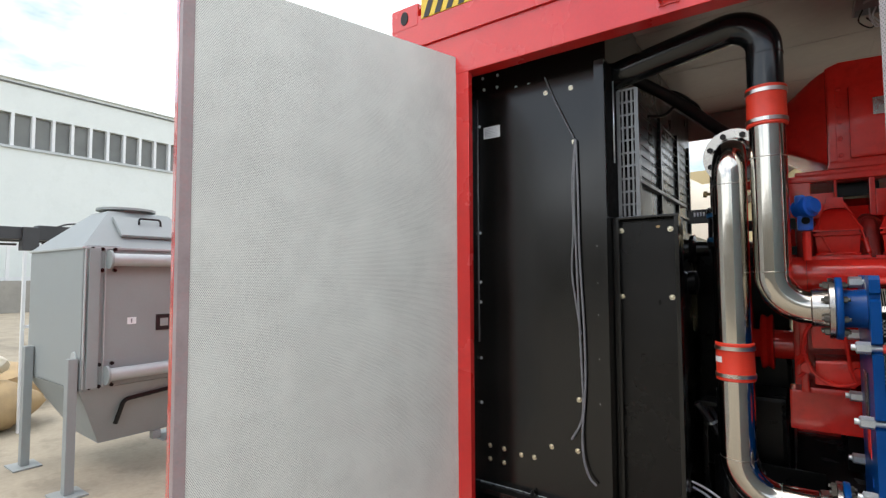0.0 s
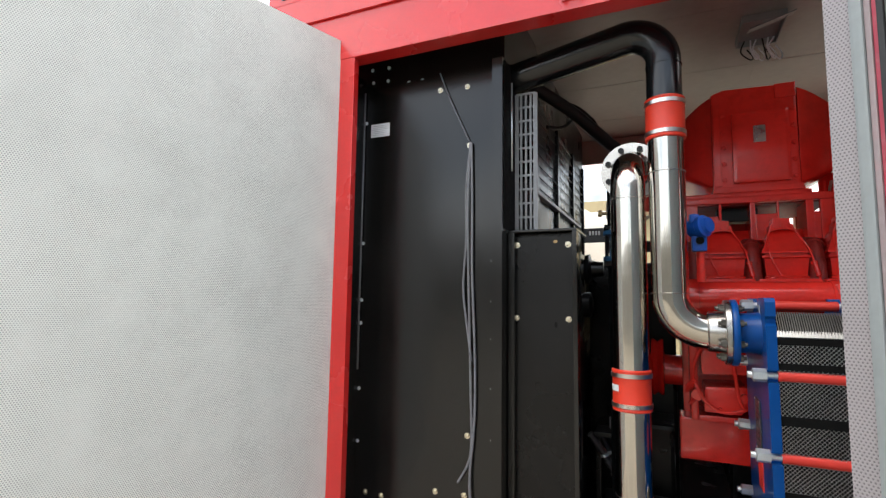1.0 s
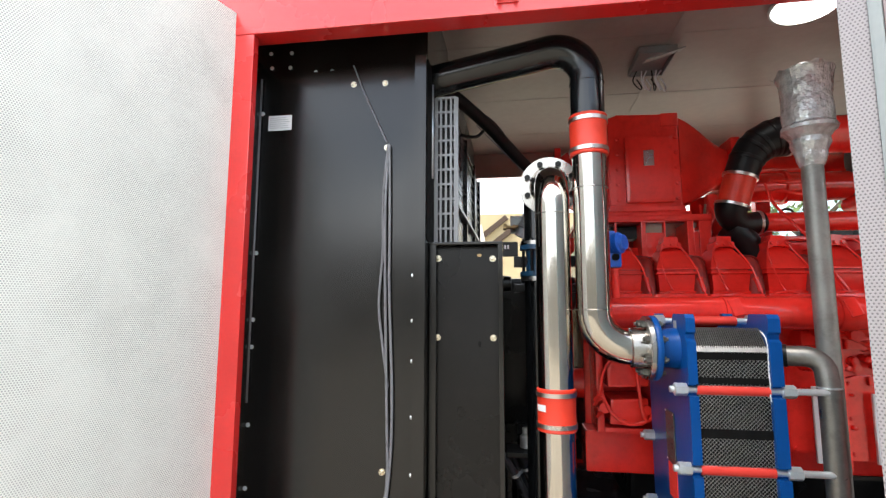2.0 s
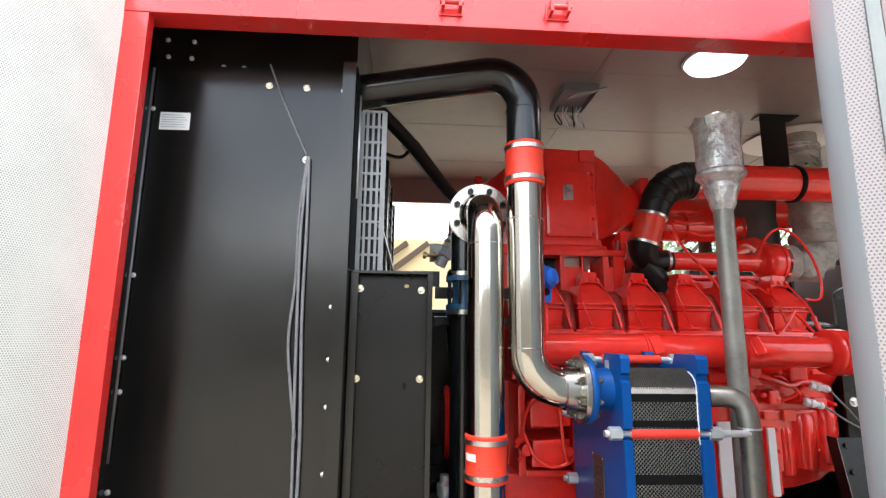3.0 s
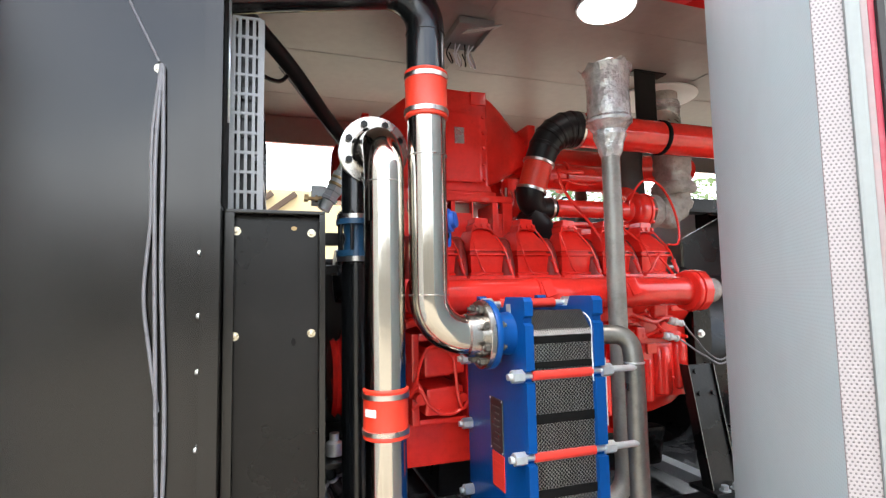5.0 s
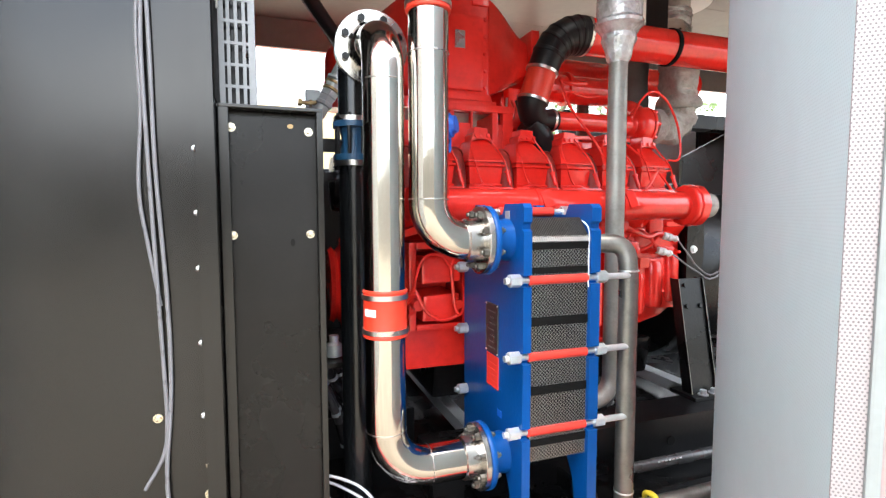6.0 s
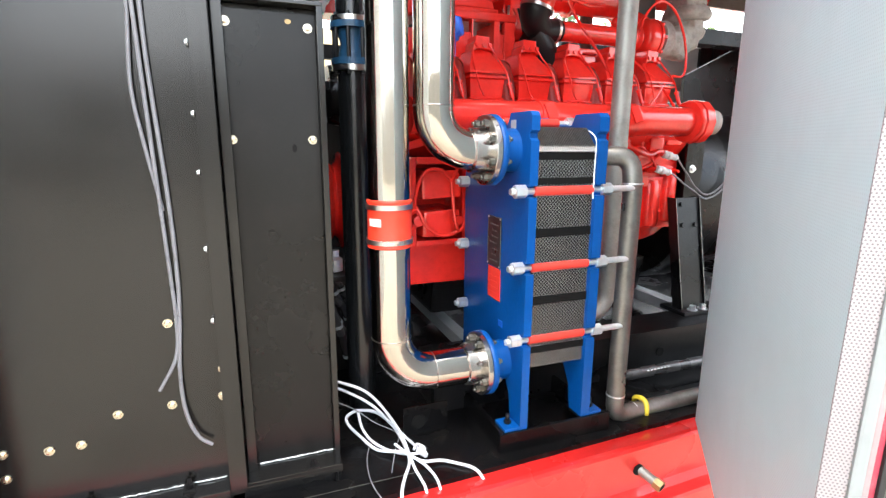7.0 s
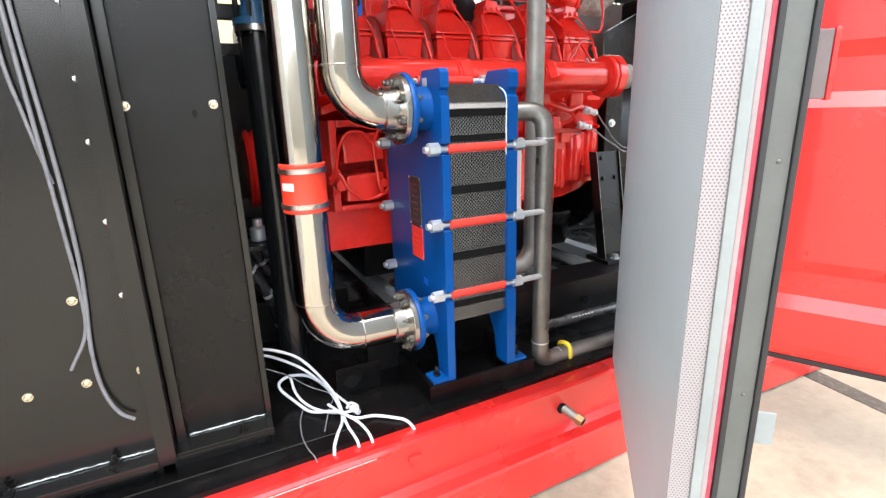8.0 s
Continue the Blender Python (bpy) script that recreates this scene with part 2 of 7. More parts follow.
# engine red darkened in the colour, for parts that sit in shade
SHADEDRED = mat("shaded_red_paint", (0.30, 0.020, 0.014), 0.5, var=0.3, scale=16, bump=0.08, dirt=(0.06, 0.012, 0.008), dirt_amount=0.6)
GREYPANEL = mat("grey_cabinet_paint", (0.50, 0.53, 0.54), 0.3, var=0.1, scale=4, bump=0.01)
BROWNPAINT = mat("brown_beam_paint", (0.055, 0.03, 0.014), 0.6, var=0.2, scale=8, bump=0.05)
BARK = mat("bark", (0.12, 0.09, 0.06), 0.85, var=0.25, scale=8, bump=0.1)
WHITEPANEL = mat("white_control_box", (0.72, 0.73, 0.73), 0.4, var=0.04, scale=8, bump=0.005)
# colour of the unseen wall added behind the camera
DARKWALL = mat("unseen_wall_grey", (0.26, 0.245, 0.215), 0.8, var=0.15, scale=0.5, fine=5, bump=0.02)
YARDWALL = mat("grey_brown_render", (0.30, 0.285, 0.255), 0.8, var=0.15, scale=2, bump=0.04, dirt=(0.2, 0.19, 0.16), dirt_amount=0.4)
# pale pink of the highlight painted along the sill edge
EDGEGLINT = mat("pale_edge_glint", (0.62, 0.36, 0.34), 0.4, var=0.3, scale=20, bump=0.03, dirt=(0.6, 0.04, 0.03), dirt_amount=0.9)
TAR = mat("worn_tar", (0.085, 0.075, 0.06), 0.8, var=0.35, scale=14, fine=60, bump=0.08, dirt=(0.22, 0.19, 0.15), dirt_amount=0.7)
TRUCKBLACK = mat("truck_dark_paint", (0.035, 0.036, 0.04), 0.4, var=0.2, scale=4, bump=0.02)


# ---- building helpers ----
def box(bm, lo, hi, bevel=0.0, m=None):
    """A box between two corners, with its edges rounded by bevel."""
    c = [(a + b) / 2 for a, b in zip(lo, hi)]
    s = [abs(b - a) for a, b in zip(lo, hi)]
    mm = Matrix.Translation(c) @ Matrix.Diagonal((*s, 1))
    if m:
        mm = m @ mm
    r = bmesh.ops.create_cube(bm, size=1.0, matrix=mm)
    if bevel:
        edges = {e for v in r["verts"] for e in v.link_edges}
        bmesh.ops.bevel(bm, geom=list(edges), offset=bevel, segments=2, profile=0.7, affect="EDGES", clamp_overlap=True)
    return bm


def cyl(bm, p0, p1, r, r2=None, seg=28, smooth=True):
    """A capped cylinder or cone from p0 to p1."""
    p0, p1 = Vector(p0), Vector(p1)
    d = p1 - p0
    q = d.to_track_quat("Z", "Y").to_matrix().to_4x4()
    res = bmesh.ops.create_cone(bm, cap_ends=True, segments=seg, radius1=r, radius2=r if r2 is None else r2, depth=d.length, matrix=Matrix.Translation((p0 + p1) / 2) @ q)
    if smooth and seg > 8:
        for f in {f for v in res["verts"] for f in v.link_faces}:
            if len(f.verts) == 4:
                f.smooth = True
    return bm


def rounded(points, bend, n=8):
    """A polyline with its corners turned into round arcs; bend: how far from the corner each arc starts."""
    pts = [Vector(p) for p in points]
    out = [pts[0]]
    last = len(pts) - 3
    for i, (a, b, c) in enumerate(zip(pts, pts[1:], pts[2:])):
        u, v = (a - b), (c - b)
        k = min(bend, u.length * (0.98 if i == 0 else 0.49), v.length * (0.98 if i == last else 0.49))
        s, e = b + u.normalized() * k, b + v.normalized() * k
        w = math.cos((math.pi - u.angle(v)) / 2)
        for j in range(n + 1):
            t = j / n
            f = (1 - t) ** 2, 2 * w * t * (1 - t), t * t
            out.append((f[0] * s + f[1] * b + f[2] * e) / sum(f))
    out.append(pts[-1])
    return out


def smooth_line(points, n=6):
    """A soft curve through the points."""
    p = [Vector(q) for q in points]
    p = [2 * p[0] - p[1]] + p + [2 * p[-1] - p[-2]]
    out = []
    for i in range(1, len(p) - 2):
        for k in range(n):
            t = k / n
            a, b, c, d = p[i - 1:i + 3]
            out.append(0.5 * ((2 * b) + (c - a) * t + (2 * a - 5 * b + 4 * c - d) * t * t + (3 * b - a - 3 * c + d) * t ** 3))
    out.append(p[-2])
    return out


def tube(bm, pts, r, seg=20, radii=None):
    """A round tube along a line of points."""
    pts = [Vector(p) for p in pts]
    n = len(pts)
    tan = [(pts[min(i + 1, n - 1)] - pts[max(i - 1, 0)]).normalized() for i in range(n)]
    side = tan[0].orthogonal().normalized()
    rings = []
    for i in range(n):
        side = (side - tan[i] * side.dot(tan[i]))
        side = side.normalized() if side.length > 1e-6 else tan[i].orthogonal().normalized()
        up = tan[i].cross(side)
        rr = radii[i] if radii else r
        rings.append([bm.verts.new(pts[i] + rr * (math.cos(2 * math.pi * k / seg) * side + math.sin(2 * math.pi * k / seg) * up)) for k in range(seg)])
    for a, b in zip(rings, rings[1:]):
        for k in range(seg):
            f = bm.faces.new((a[k], a[(k + 1) % seg], b[(k + 1) % seg], b[k]))
            f.smooth = True
    bm.faces.new(rings[0][::-1])
    bm.faces.new(rings[-1])
    return bm


def prism(bm, outline, along, lo, hi, bevel=0.0):
    """An outline of (a, b) pairs pushed along the x, y or z axis from lo to hi."""
    def at(a, b, c):
        return {"x": (c, a, b), "y": (a, c, b), "z": (a, b, c)}[along]
    v0 = [bm.verts.new(at(a, b, lo)) for a, b in outline]
    v1 = [bm.verts.new(at(a, b, hi)) for a, b in outline]
    faces = [bm.faces.new(v0), bm.faces.new(v1[::-1])]
    n = len(outline)
    for i in range(n):
        faces.append(bm.faces.new((v0[i], v1[i], v1[(i + 1) % n], v0[(i + 1) % n])))
    if bevel:
        bmesh.ops.recalc_face_normals(bm, faces=faces)
        edges = {e for v in v0 + v1 for e in v.link_edges}
        bmesh.ops.bevel(bm, geom=list(edges), offset=bevel, segments=2, profile=0.7, affect="EDGES", clamp_overlap=True)
    return bm


def lathe(bm, profile, origin, axis, seg=32):
    """A turned shape: (radius, height) pairs round an axis."""
    q = Vector(axis).to_track_quat("Z", "Y").to_matrix()
    rings = []
    for r, h in profile:
        rings.append([bm.verts.new(Vector(origin) + q @ Vector((r * math.cos(2 * math.pi * k / seg), r * math.sin(2 * math.pi * k / seg), h))) for k in range(seg)])
    for a, b in zip(rings, rings[1:]):
        for k in range(seg):
            f = bm.faces.new((a[k], a[(k + 1) % seg], b[(k + 1) % seg], b[k]))
            f.smooth = True
    bm.faces.new(rings[0][::-1])
    bm.faces.new(rings[-1])
    return bm


def B():
    return bmesh.new()


def mesh_of(name, bm, material):
    bmesh.ops.recalc_face_normals(bm, faces=bm.faces[:])
    for e in bm.edges:
        if len(e.link_faces) == 2 and e.calc_face_angle(0) > 0.62:
            e.smooth = False
    me = bpy.data.meshes.new(name)
    bm.to_mesh(me)
    bm.free()
    me.materials.append(material)
    return me


def thing(name, label, category, at=(0, 0, 0), group="", kind=""):
    """An Empty at the base of a thing that has parts."""
    ob = new(name)
    ob.empty_display_size = 0.1
    ob.location = at
    return tagged(ob, label, category, group, kind)


def under(ob, parent):
    ob.parent = parent
    if parent.type == "EMPTY":
        ob.matrix_parent_inverse = Matrix.Translation(-parent.location)
    return ob


def part(name, bm, material, parent, label=""):
    """One mesh, built where it stands, under a thing or a part."""
    ob = under(new(name, mesh_of(name, bm, material)), parent)
    return tagged(ob, label)


def piece(name, me, parent, m, label=""):
    """A repeat of a shared mesh under a thing or a part."""
    ob = under(new(name, me), parent)
    ob.matrix_basis = m
    return tagged(ob, label)


def solo(name, bm, material, label, category, group="", kind=""):
    """A thing that is one mesh."""
    return tagged(new(name, mesh_of(name, bm, material)), label, category, group, kind)


def toward(d):
    return Vector(d).to_track_quat("Z", "Y").to_matrix().to_4x4()


def bolt_mesh(name, r, h, material, washer=0.0):
    bm = B()
    if washer:
        cyl(bm, (0, 0, 0), (0, 0, washer), r * 1.35, seg=20)
    cyl(bm, (0, 0, washer), (0, 0, washer + h * 0.8), r, r * 0.96, seg=6)
    lathe(bm, [(r * 0.84, washer + h * 0.8), (r * 0.7, washer + h), (r * 0.35, washer + h * 1.08), (r * 0.3, washer + h * 0.95)], (0, 0, 0), (0, 0, 1), 14)
    return mesh_of(name, bm, material)


# ---- ground and yard ----
G = 0.07
FRONT, BACK = 1.92, 4.36
bm = B()
bmesh.ops.create_grid(bm, x_segments=60, y_segments=60, size=400, matrix=Matrix.Translation((0, 0, G)))
solo("ground", bm, CONCRETE, "pale sandy concrete yard with stains", "ground", kind="structure")

# ---- container shell ----
LEFT, RIGHT = -1.66, 10.53
OPEN_L, OPEN_R = -1.19, 0.99
HEAD, TOP = 2.505, 2.93
container = thing("equipment_container", "red steel container with its side doors open, on concrete", "container", (4.4, 3.1, G))
rail_outline = [(2.0, 0.424), (1.94, 0.432), (1.926, 0.430), (FRONT, 0.420), (FRONT, 0.275), (1.90, 0.255), (1.865, 0.245), (1.86, 0.235), (1.86, 0.085), (2.0, 0.085)]
# the sill is knocked slightly out of line along the door opening
SILL = ((LEFT, -0.052), (1.35, 0.044), (4.2, 0.0), (RIGHT, 0.0))
bm = B()
rings = [[bm.verts.new((x, y + dy, z)) for y, z in rail_outline] for x, dy in SILL]
for a, b in zip(rings, rings[1:]):
    for k in range(len(a)):
        bm.faces.new((a[k], a[(k + 1) % len(a)], b[(k + 1) % len(a)], b[k]))
bm.faces.new(rings[0][::-1])
bm.faces.new(rings[-1])
bottom_rail = part("bottom_rail", bm, RED, container, "glossy red bottom rail with a lower ledge")
bm = B()
box(bm, (LEFT, FRONT, HEAD), (RIGHT, 2.0, 2.70), 0.004)
box(bm, (LEFT, FRONT - 0.012, 2.70), (RIGHT, 2.0, 2.86), 0.004)
part("top_rail", bm, RED, container)
bm = B()
box(bm, (LEFT, BACK - 0.08, 2.60), (RIGHT, BACK, 2.9), 0.004)
part("top_rail", bm, RED, container)
bm = B()
box(bm, (LEFT + 0.061, BACK - 0.086, 2.585), (RIGHT - 0.061, BACK - 0.0805, 2.7735), 0.001)
part("rail_lining", bm, CEIL, container, "grey inner lining of the far rail")
bm = B()
box(bm, (LEFT, BACK - 0.08, 0.085), (RIGHT, BACK, 0.46), 0.004)
part("bottom_rail", bm, RED, container)
bm = B()
box(bm, (LEFT, FRONT + 0.002, 0.418), (OPEN_L, 1.955, HEAD), 0.003)
box(bm, (LEFT, 1.9555, 0.418), (-1.5, 2.10, HEAD), 0.003)
part("corner_post", bm, RED, container)
bm = B()
box(bm, (OPEN_R, FRONT + 0.002, 0.418), (OPEN_R + 0.09, 2.02, HEAD), 0.004)
part("door_post", bm, RED, container)
for a, b in ((OPEN_R + 0.0905, 1.40), (3.5, 10.4)):
    bm = B()
    box(bm, (a, FRONT + 0.002, 0.418), (b, 2.0, HEAD), 0.004)
    part("side_wall", bm, RED, container)
for a, b in ((LEFT, -1.25), (1.45, 1.55), (4.0, RIGHT)):
    bm = B()
    box(bm, (a, BACK - 0.07, 0.46), (b, BACK, 2.6), 0.004)
    part("back_wall", bm, RED, container)
bm = B()
box(bm, (-1.25, BACK - 0.06, 0.46), (4.0, BACK - 0.03, 1.12), 0.004)
part("lower_back_panel", bm, BLACKFRAME, container, "black lower panel on the far side")
for x in (LEFT, RIGHT - 0.06):
    bm = B()
    box(bm, (x, 2.10, 0.46), (x + 0.06, BACK - 0.07, 2.9), 0.004)
    part("end_wall", bm, RED, container)
bm = B()
box(bm, (LEFT, FRONT + 0.02, 2.86), (RIGHT, BACK - 0.02, 2.915))
part("roof", bm, RED, container)


def casting(x):
    bm = B()
    box(bm, (x, FRONT - 0.014, TOP - 0.118), (x + 0.178, FRONT + 0.15, TOP), 0.008)
    c = part("corner_casting", bm, RED, container)
    bm = B()
    prism(bm, [(x + 0.089 + 0.024 * math.cos(a), TOP - 0.06 + 0.035 * math.sin(a)) for a in np.linspace(0, 2 * math.pi, 20, endpoint=False)], "y", FRONT - 0.018, FRONT - 0.0135)
    part("casting_hole", bm, BLACKFRAME, c, "dark oval lifting hole")
    bm = B()
    prism(bm, [(FRONT + 0.06 + 0.03 * math.cos(a), TOP - 0.06 + 0.035 * math.sin(a)) for a in np.linspace(0, 2 * math.pi, 20, endpoint=False)], "x", x - 0.004, x + 0.0005)
    part("casting_hole", bm, BLACKFRAME, c, "dark oval lifting hole")


casting(LEFT)
casting(RIGHT - 0.178)
# hazard stripes along the upper edge beside the casting
bm = B()
box(bm, (LEFT + 0.20, FRONT - 0.016, 2.835), (LEFT + 0.62, FRONT + 0.02, TOP + 0.005), 0.003)
plate = part("hazard_plate", bm, HAZARD_Y, container, "yellow and black striped warning plate")
for i in range(6):
    x = LEFT + 0.215 + i * 0.07
    bm = B()
    prism(bm, [(x, 2.837), (x + 0.034, 2.837), (x + 0.072, TOP + 0.003), (x + 0.038, TOP + 0.003)], "y", FRONT - 0.0185, FRONT - 0.0155)
    part("stripe", bm, HAZARD_K, plate)


def door_catch(x):
    """Small bracket on the top rail that takes a door's bolt."""
    z = 2.565
    bm = B()
    box(bm, (x - 0.036, FRONT - 0.006, z - 0.028), (x + 0.036, FRONT + 0.001, z + 0.03), 0.002)
    c = part("door_catch", bm, RED, container)
    for s in (-1, 1):
        bm = B()
        box(bm, (x + s * 0.026 - 0.005, FRONT - 0.042, z - 0.02), (x + s * 0.026 + 0.005, FRONT - 0.005, z + 0.022), 0.002)
        part("lug", bm, RED, c)
    bm = B()
    cyl(bm, (x - 0.036, FRONT - 0.03, z), (x + 0.036, FRONT - 0.03, z), 0.008, seg=12)
    part("pin", bm, RED, c)


door_catch(-0.30)
door_catch(0.03)


def door_leaf(hinge, d, side, width, zb, zt, ribs=(), latches=(), lining=None, plain=False):
    """A side door: red outer shell, perforated inner lining, framed and sealed free edge. side: +1 where the outer face lies to the left of d."""
    d = Vector((d[0], d[1], 0)).normalized()
    m = Matrix(((d.x, -d.y, 0, hinge[0]), (d.y, d.x, 0, hinge[1]), (0, 0, 1, 0), (0, 0, 0, 1)))
    T = 0.118

    def bx(u0, u1, w0, w1, z0, z1, bv=0.0):
        return box(B(), (u0, side * w0, z0), (u1, side * w1, z1), bv)
    leaf = part("door_leaf", bx(0.002, width - 0.008, 0.006, T - 0.02, zb + 0.004, zt - 0.004, 0.002), RED, container, "half-open red side door with perforated grey lining")
    leaf.matrix_basis = m
    part("outer_skin", bx(0.0, width - 0.01, T - 0.02, T, zb, zt, 0.003), RED, leaf)
    part("perforated_lining", bx(0.001, width - 0.004, 0.0, 0.0055, zb, zt), lining or LINER, leaf, "pale grey sheet full of small round holes")
    if plain:
        part("edge_strip", bx(width - 0.036, width + 0.001, -0.003, -0.0005, zb, zt, 0.001), PINKGREY, leaf, "pinkish grey folded edge strip")
        part("edge_fold", bx(width - 0.0078, width + 0.001, 0.0002, 0.062, zb, zt, 0.001), PINKGREY, leaf)
        part("edge_paint", bx(width - 0.0078, width + 0.002, 0.0625, T - 0.001, zb, zt, 0.002), RED, leaf)
    else:
        part("edge_band", bx(width - 0.0078, width, 0.0002, 0.034, zb, zt), BAND, leaf, "pale perforated edge strip")
        part("edge_lip", bx(width - 0.0078, width + 0.005, 0.0345, 0.051, zb, zt, 0.004), LIP, leaf, "pale galvanised edge lip")
        part("edge_fold", bx(width - 0.0078, width + 0.001, 0.0515, 0.0595, zb, zt, 0.002), PINKGREY, leaf)
        part("edge_paint", bx(width - 0.0078, width - 0.001, 0.060, 0.067, zb, zt, 0.002), CRIMSON, leaf, "thin crimson paint line")
        part("seal", bx(width - 0.0078, width + 0.005, 0.0675, 0.0755, zb, zt, 0.002), SEAL, leaf, "black rubber seal")
        part("edge_strip", bx(width - 0.0078, width + 0.001, 0.076, 0.107, zb, zt, 0.001), EDGEGREY, leaf, "dull grey riveted strip")
        part("seal", bx(width - 0.0078, width + 0.006, 0.1075, 0.116, zb, zt, 0.003), SEAL, leaf, "black rubber seal")
    part("seal", bx(0.0, width, 0.02, T + 0.004, zb - 0.02, zb - 0.0005, 0.003), SEAL, leaf, "black rubber seal")
    rivet = B()
    lathe(rivet, [(0.0032, 0), (0.003, 0.001), (0.0018, 0.0018)], (0, 0, 0), (1, 0, 0), 12)
    rivet = mesh_of("rivet", rivet, DARKSTEEL)
    z = zb + 0.12
    while z < zt - 0.1 and not plain:
        piece("rivet", rivet, leaf, Matrix.Translation((width + 0.001, side * 0.093, z)))
        z += 0.36
    for z0, z1 in ribs:
        b = B()
        prism(b, [(side * (T - 0.001), z0 - 0.05), (side * (T + 0.028), z0), (side * (T + 0.028), z1 - 0.05), (side * (T - 0.001), z1)], "x", 0.02, width - 0.03)
        part("pressed_rib", b, RED, leaf)
    for z0, z1, out, metal in latches:
        latch = part("latch_plate", bx(width - 0.006, width - 0.001, T - 0.0015, T + out, z0, z1, 0.002), metal, leaf, "bare metal latch plate")
        if z1 - z0 > 0.075:
            part("latch_edge", bx(width - 0.012, width + 0.001, T + out + 0.0005, T + out + 0.007, z0 - 0.002, z1 + 0.002, 0.003), RED, latch)
    return leaf


door_leaf((-1.258, 1.93), (-0.287, -0.958), -1, 1.196, 0.49, 2.59, plain=True)
door_leaf((0.865, 1.935), (-0.65, -0.76), 1, 1.02, 0.49, 2.59, latches=((1.411, 1.496, 0.017, LATCH), (0.885, 0.942, 0.026, LIP)), lining=RIGHTLINER)
door_leaf((1.42, 1.935), (0.45, -0.89), -1, 1.1, 0.49, 2.59, ribs=((0.545, 0.73), (0.865, 1.43), (1.58, 2.15), (2.30, 2.575)))

# floor pan and ceiling
bm = B()
prism(bm, [(LEFT + 0.06, 1.9505), (1.35, 2.0445), (4.2, 2.0005), (RIGHT - 0.06, 2.0005), (RIGHT - 0.06, BACK - 0.08), (LEFT + 0.06, BACK - 0.08)], "z", 0.38, 0.44)
solo("floor", bm, FLOORBLACK, "dirty black painted steel floor pan", "floor", kind="structure")
bm = B()
box(bm, (LEFT + 0.06, 2.0, 2.775), (RIGHT - 0.06, BACK - 0.08, 2.80))
for y in (2.62, 3.25, 3.85):
    box(bm, (LEFT + 0.06, y, 2.7735), (RIGHT - 0.06, y + 0.03, 2.7745))
for x in (0.42, 1.9, 3.4):
    box(bm, (x, 2.0, 2.7715), (x + 0.05, BACK - 0.08, 2.7733))
solo("ceiling", bm, CEIL, "grey sheet metal ceiling with flat seams", "ceiling", kind="structure")

bm = B()
box(bm, (LEFT + 0.1, 2.0630, 0.4395), (-0.12, 2.0650, 0.4412))
solo("floor_seam", bm, DARKSTEEL, "thin worn seam in the black floor", "seam", kind="structure")
# thin pale strip stands in for the gloss highlight on the rail edge
bm = B()
box(bm, (-0.9, -0.0035, -0.0012), (-0.08, -0.0003, 0.0012), 0.0006, Matrix.Translation((0.0, 1.920, 0.4165)) @ Matrix.Rotation(math.atan(0.0319), 4, "Z"))
part("edge_glint", bm, EDGEGLINT, bottom_rail, "pale strip painted as the highlight on the rail edge")

# ---- radiator cabinet ----
PANEL, SMALL = 2.136, 2.18
cabinet = thing("radiator_cabinet", "black painted radiator cabinet with bolted side panels", "cabinet", (-0.9, 2.5, 0.44))
bm = B()
box(bm, (-1.58, PANEL, 0.513), (-0.625, PANEL + 0.02, 2.46), 0.001)
side_panel = part("side_panel", bm, BLACK, cabinet, "large satin black side panel")
bm = B()
box(bm, (-1.58, PANEL + 0.012, 2.4605), (-0.625, PANEL + 0.05, 2.773))
box(bm, (-0.628, PANEL - 0.03, 2.47), (-0.60, PANEL + 0.5, 2.773), 0.002)
part("upper_panel", bm, BLACK, cabinet)
bm = B()
prism(bm, [(-0.642, PANEL - 0.0005), (-0.642, 2.078), (-0.600, 2.078), (-0.600, 2.6), (-0.606, 2.6), (-0.606, 2.084), (-0.634, 2.084), (-0.634, PANEL - 0.0005)], "z", 0.49, 2.468)
part("corner_angle", bm, BLACK, cabinet)
bm = B()
box(bm, (-1.33, 1.957, 0.425), (-1.27, PANEL - 0.0005, 2.50), 0.002)
part("edge_channel", bm, BLACK, cabinet)
bm = B()
tube(bm, [(-1.268, 2.128, 1.2), (-1.268, 2.128, 2.44)], 0.004, 10)
part("conduit", bm, CLEARTUBE, cabinet, "thin grey cable with ties")
# narrow lower panel
# lower gloss here imitates the dark reflection on this panel
bm = B()
box(bm, (-0.5715, SMALL, 0.503), (-0.351, SMALL + 0.02, 1.755))
narrow = part("narrow_panel", bm, SHADEDBLACK, cabinet)
bm = B()
box(bm, (-0.597, 2.150, 0.502), (-0.572, 2.20, 1.772), 0.002)
part("panel_flange", bm, BLACK, cabinet)
bm = B()
box(bm, (-0.350, 2.150, 0.502), (-0.334, 2.20, 1.772), 0.002)
part("panel_flange", bm, BLACK, cabinet)
bm = B()
box(bm, (-0.597, 2.152, 1.7725), (-0.334, 2.40, 1.782), 0.002)
part("panel_cap", bm, BLACK, cabinet)
# side of the lower box, deeper in
bm = B()
box(bm, (-0.60, 2.2005, 0.441), (-0.336, 2.26, 1.772), 0.003)
box(bm, (-0.60, 2.2605, 0.441), (-0.47, 3.9, 1.772), 0.003)
part("lower_box", bm, BLACKFRAME, cabinet)
bm = B()
box(bm, (-1.58, PANEL + 0.055, 0.441), (-0.605, 4.1, 2.76))
part("core_housing", bm, BLACKFRAME, cabinet)
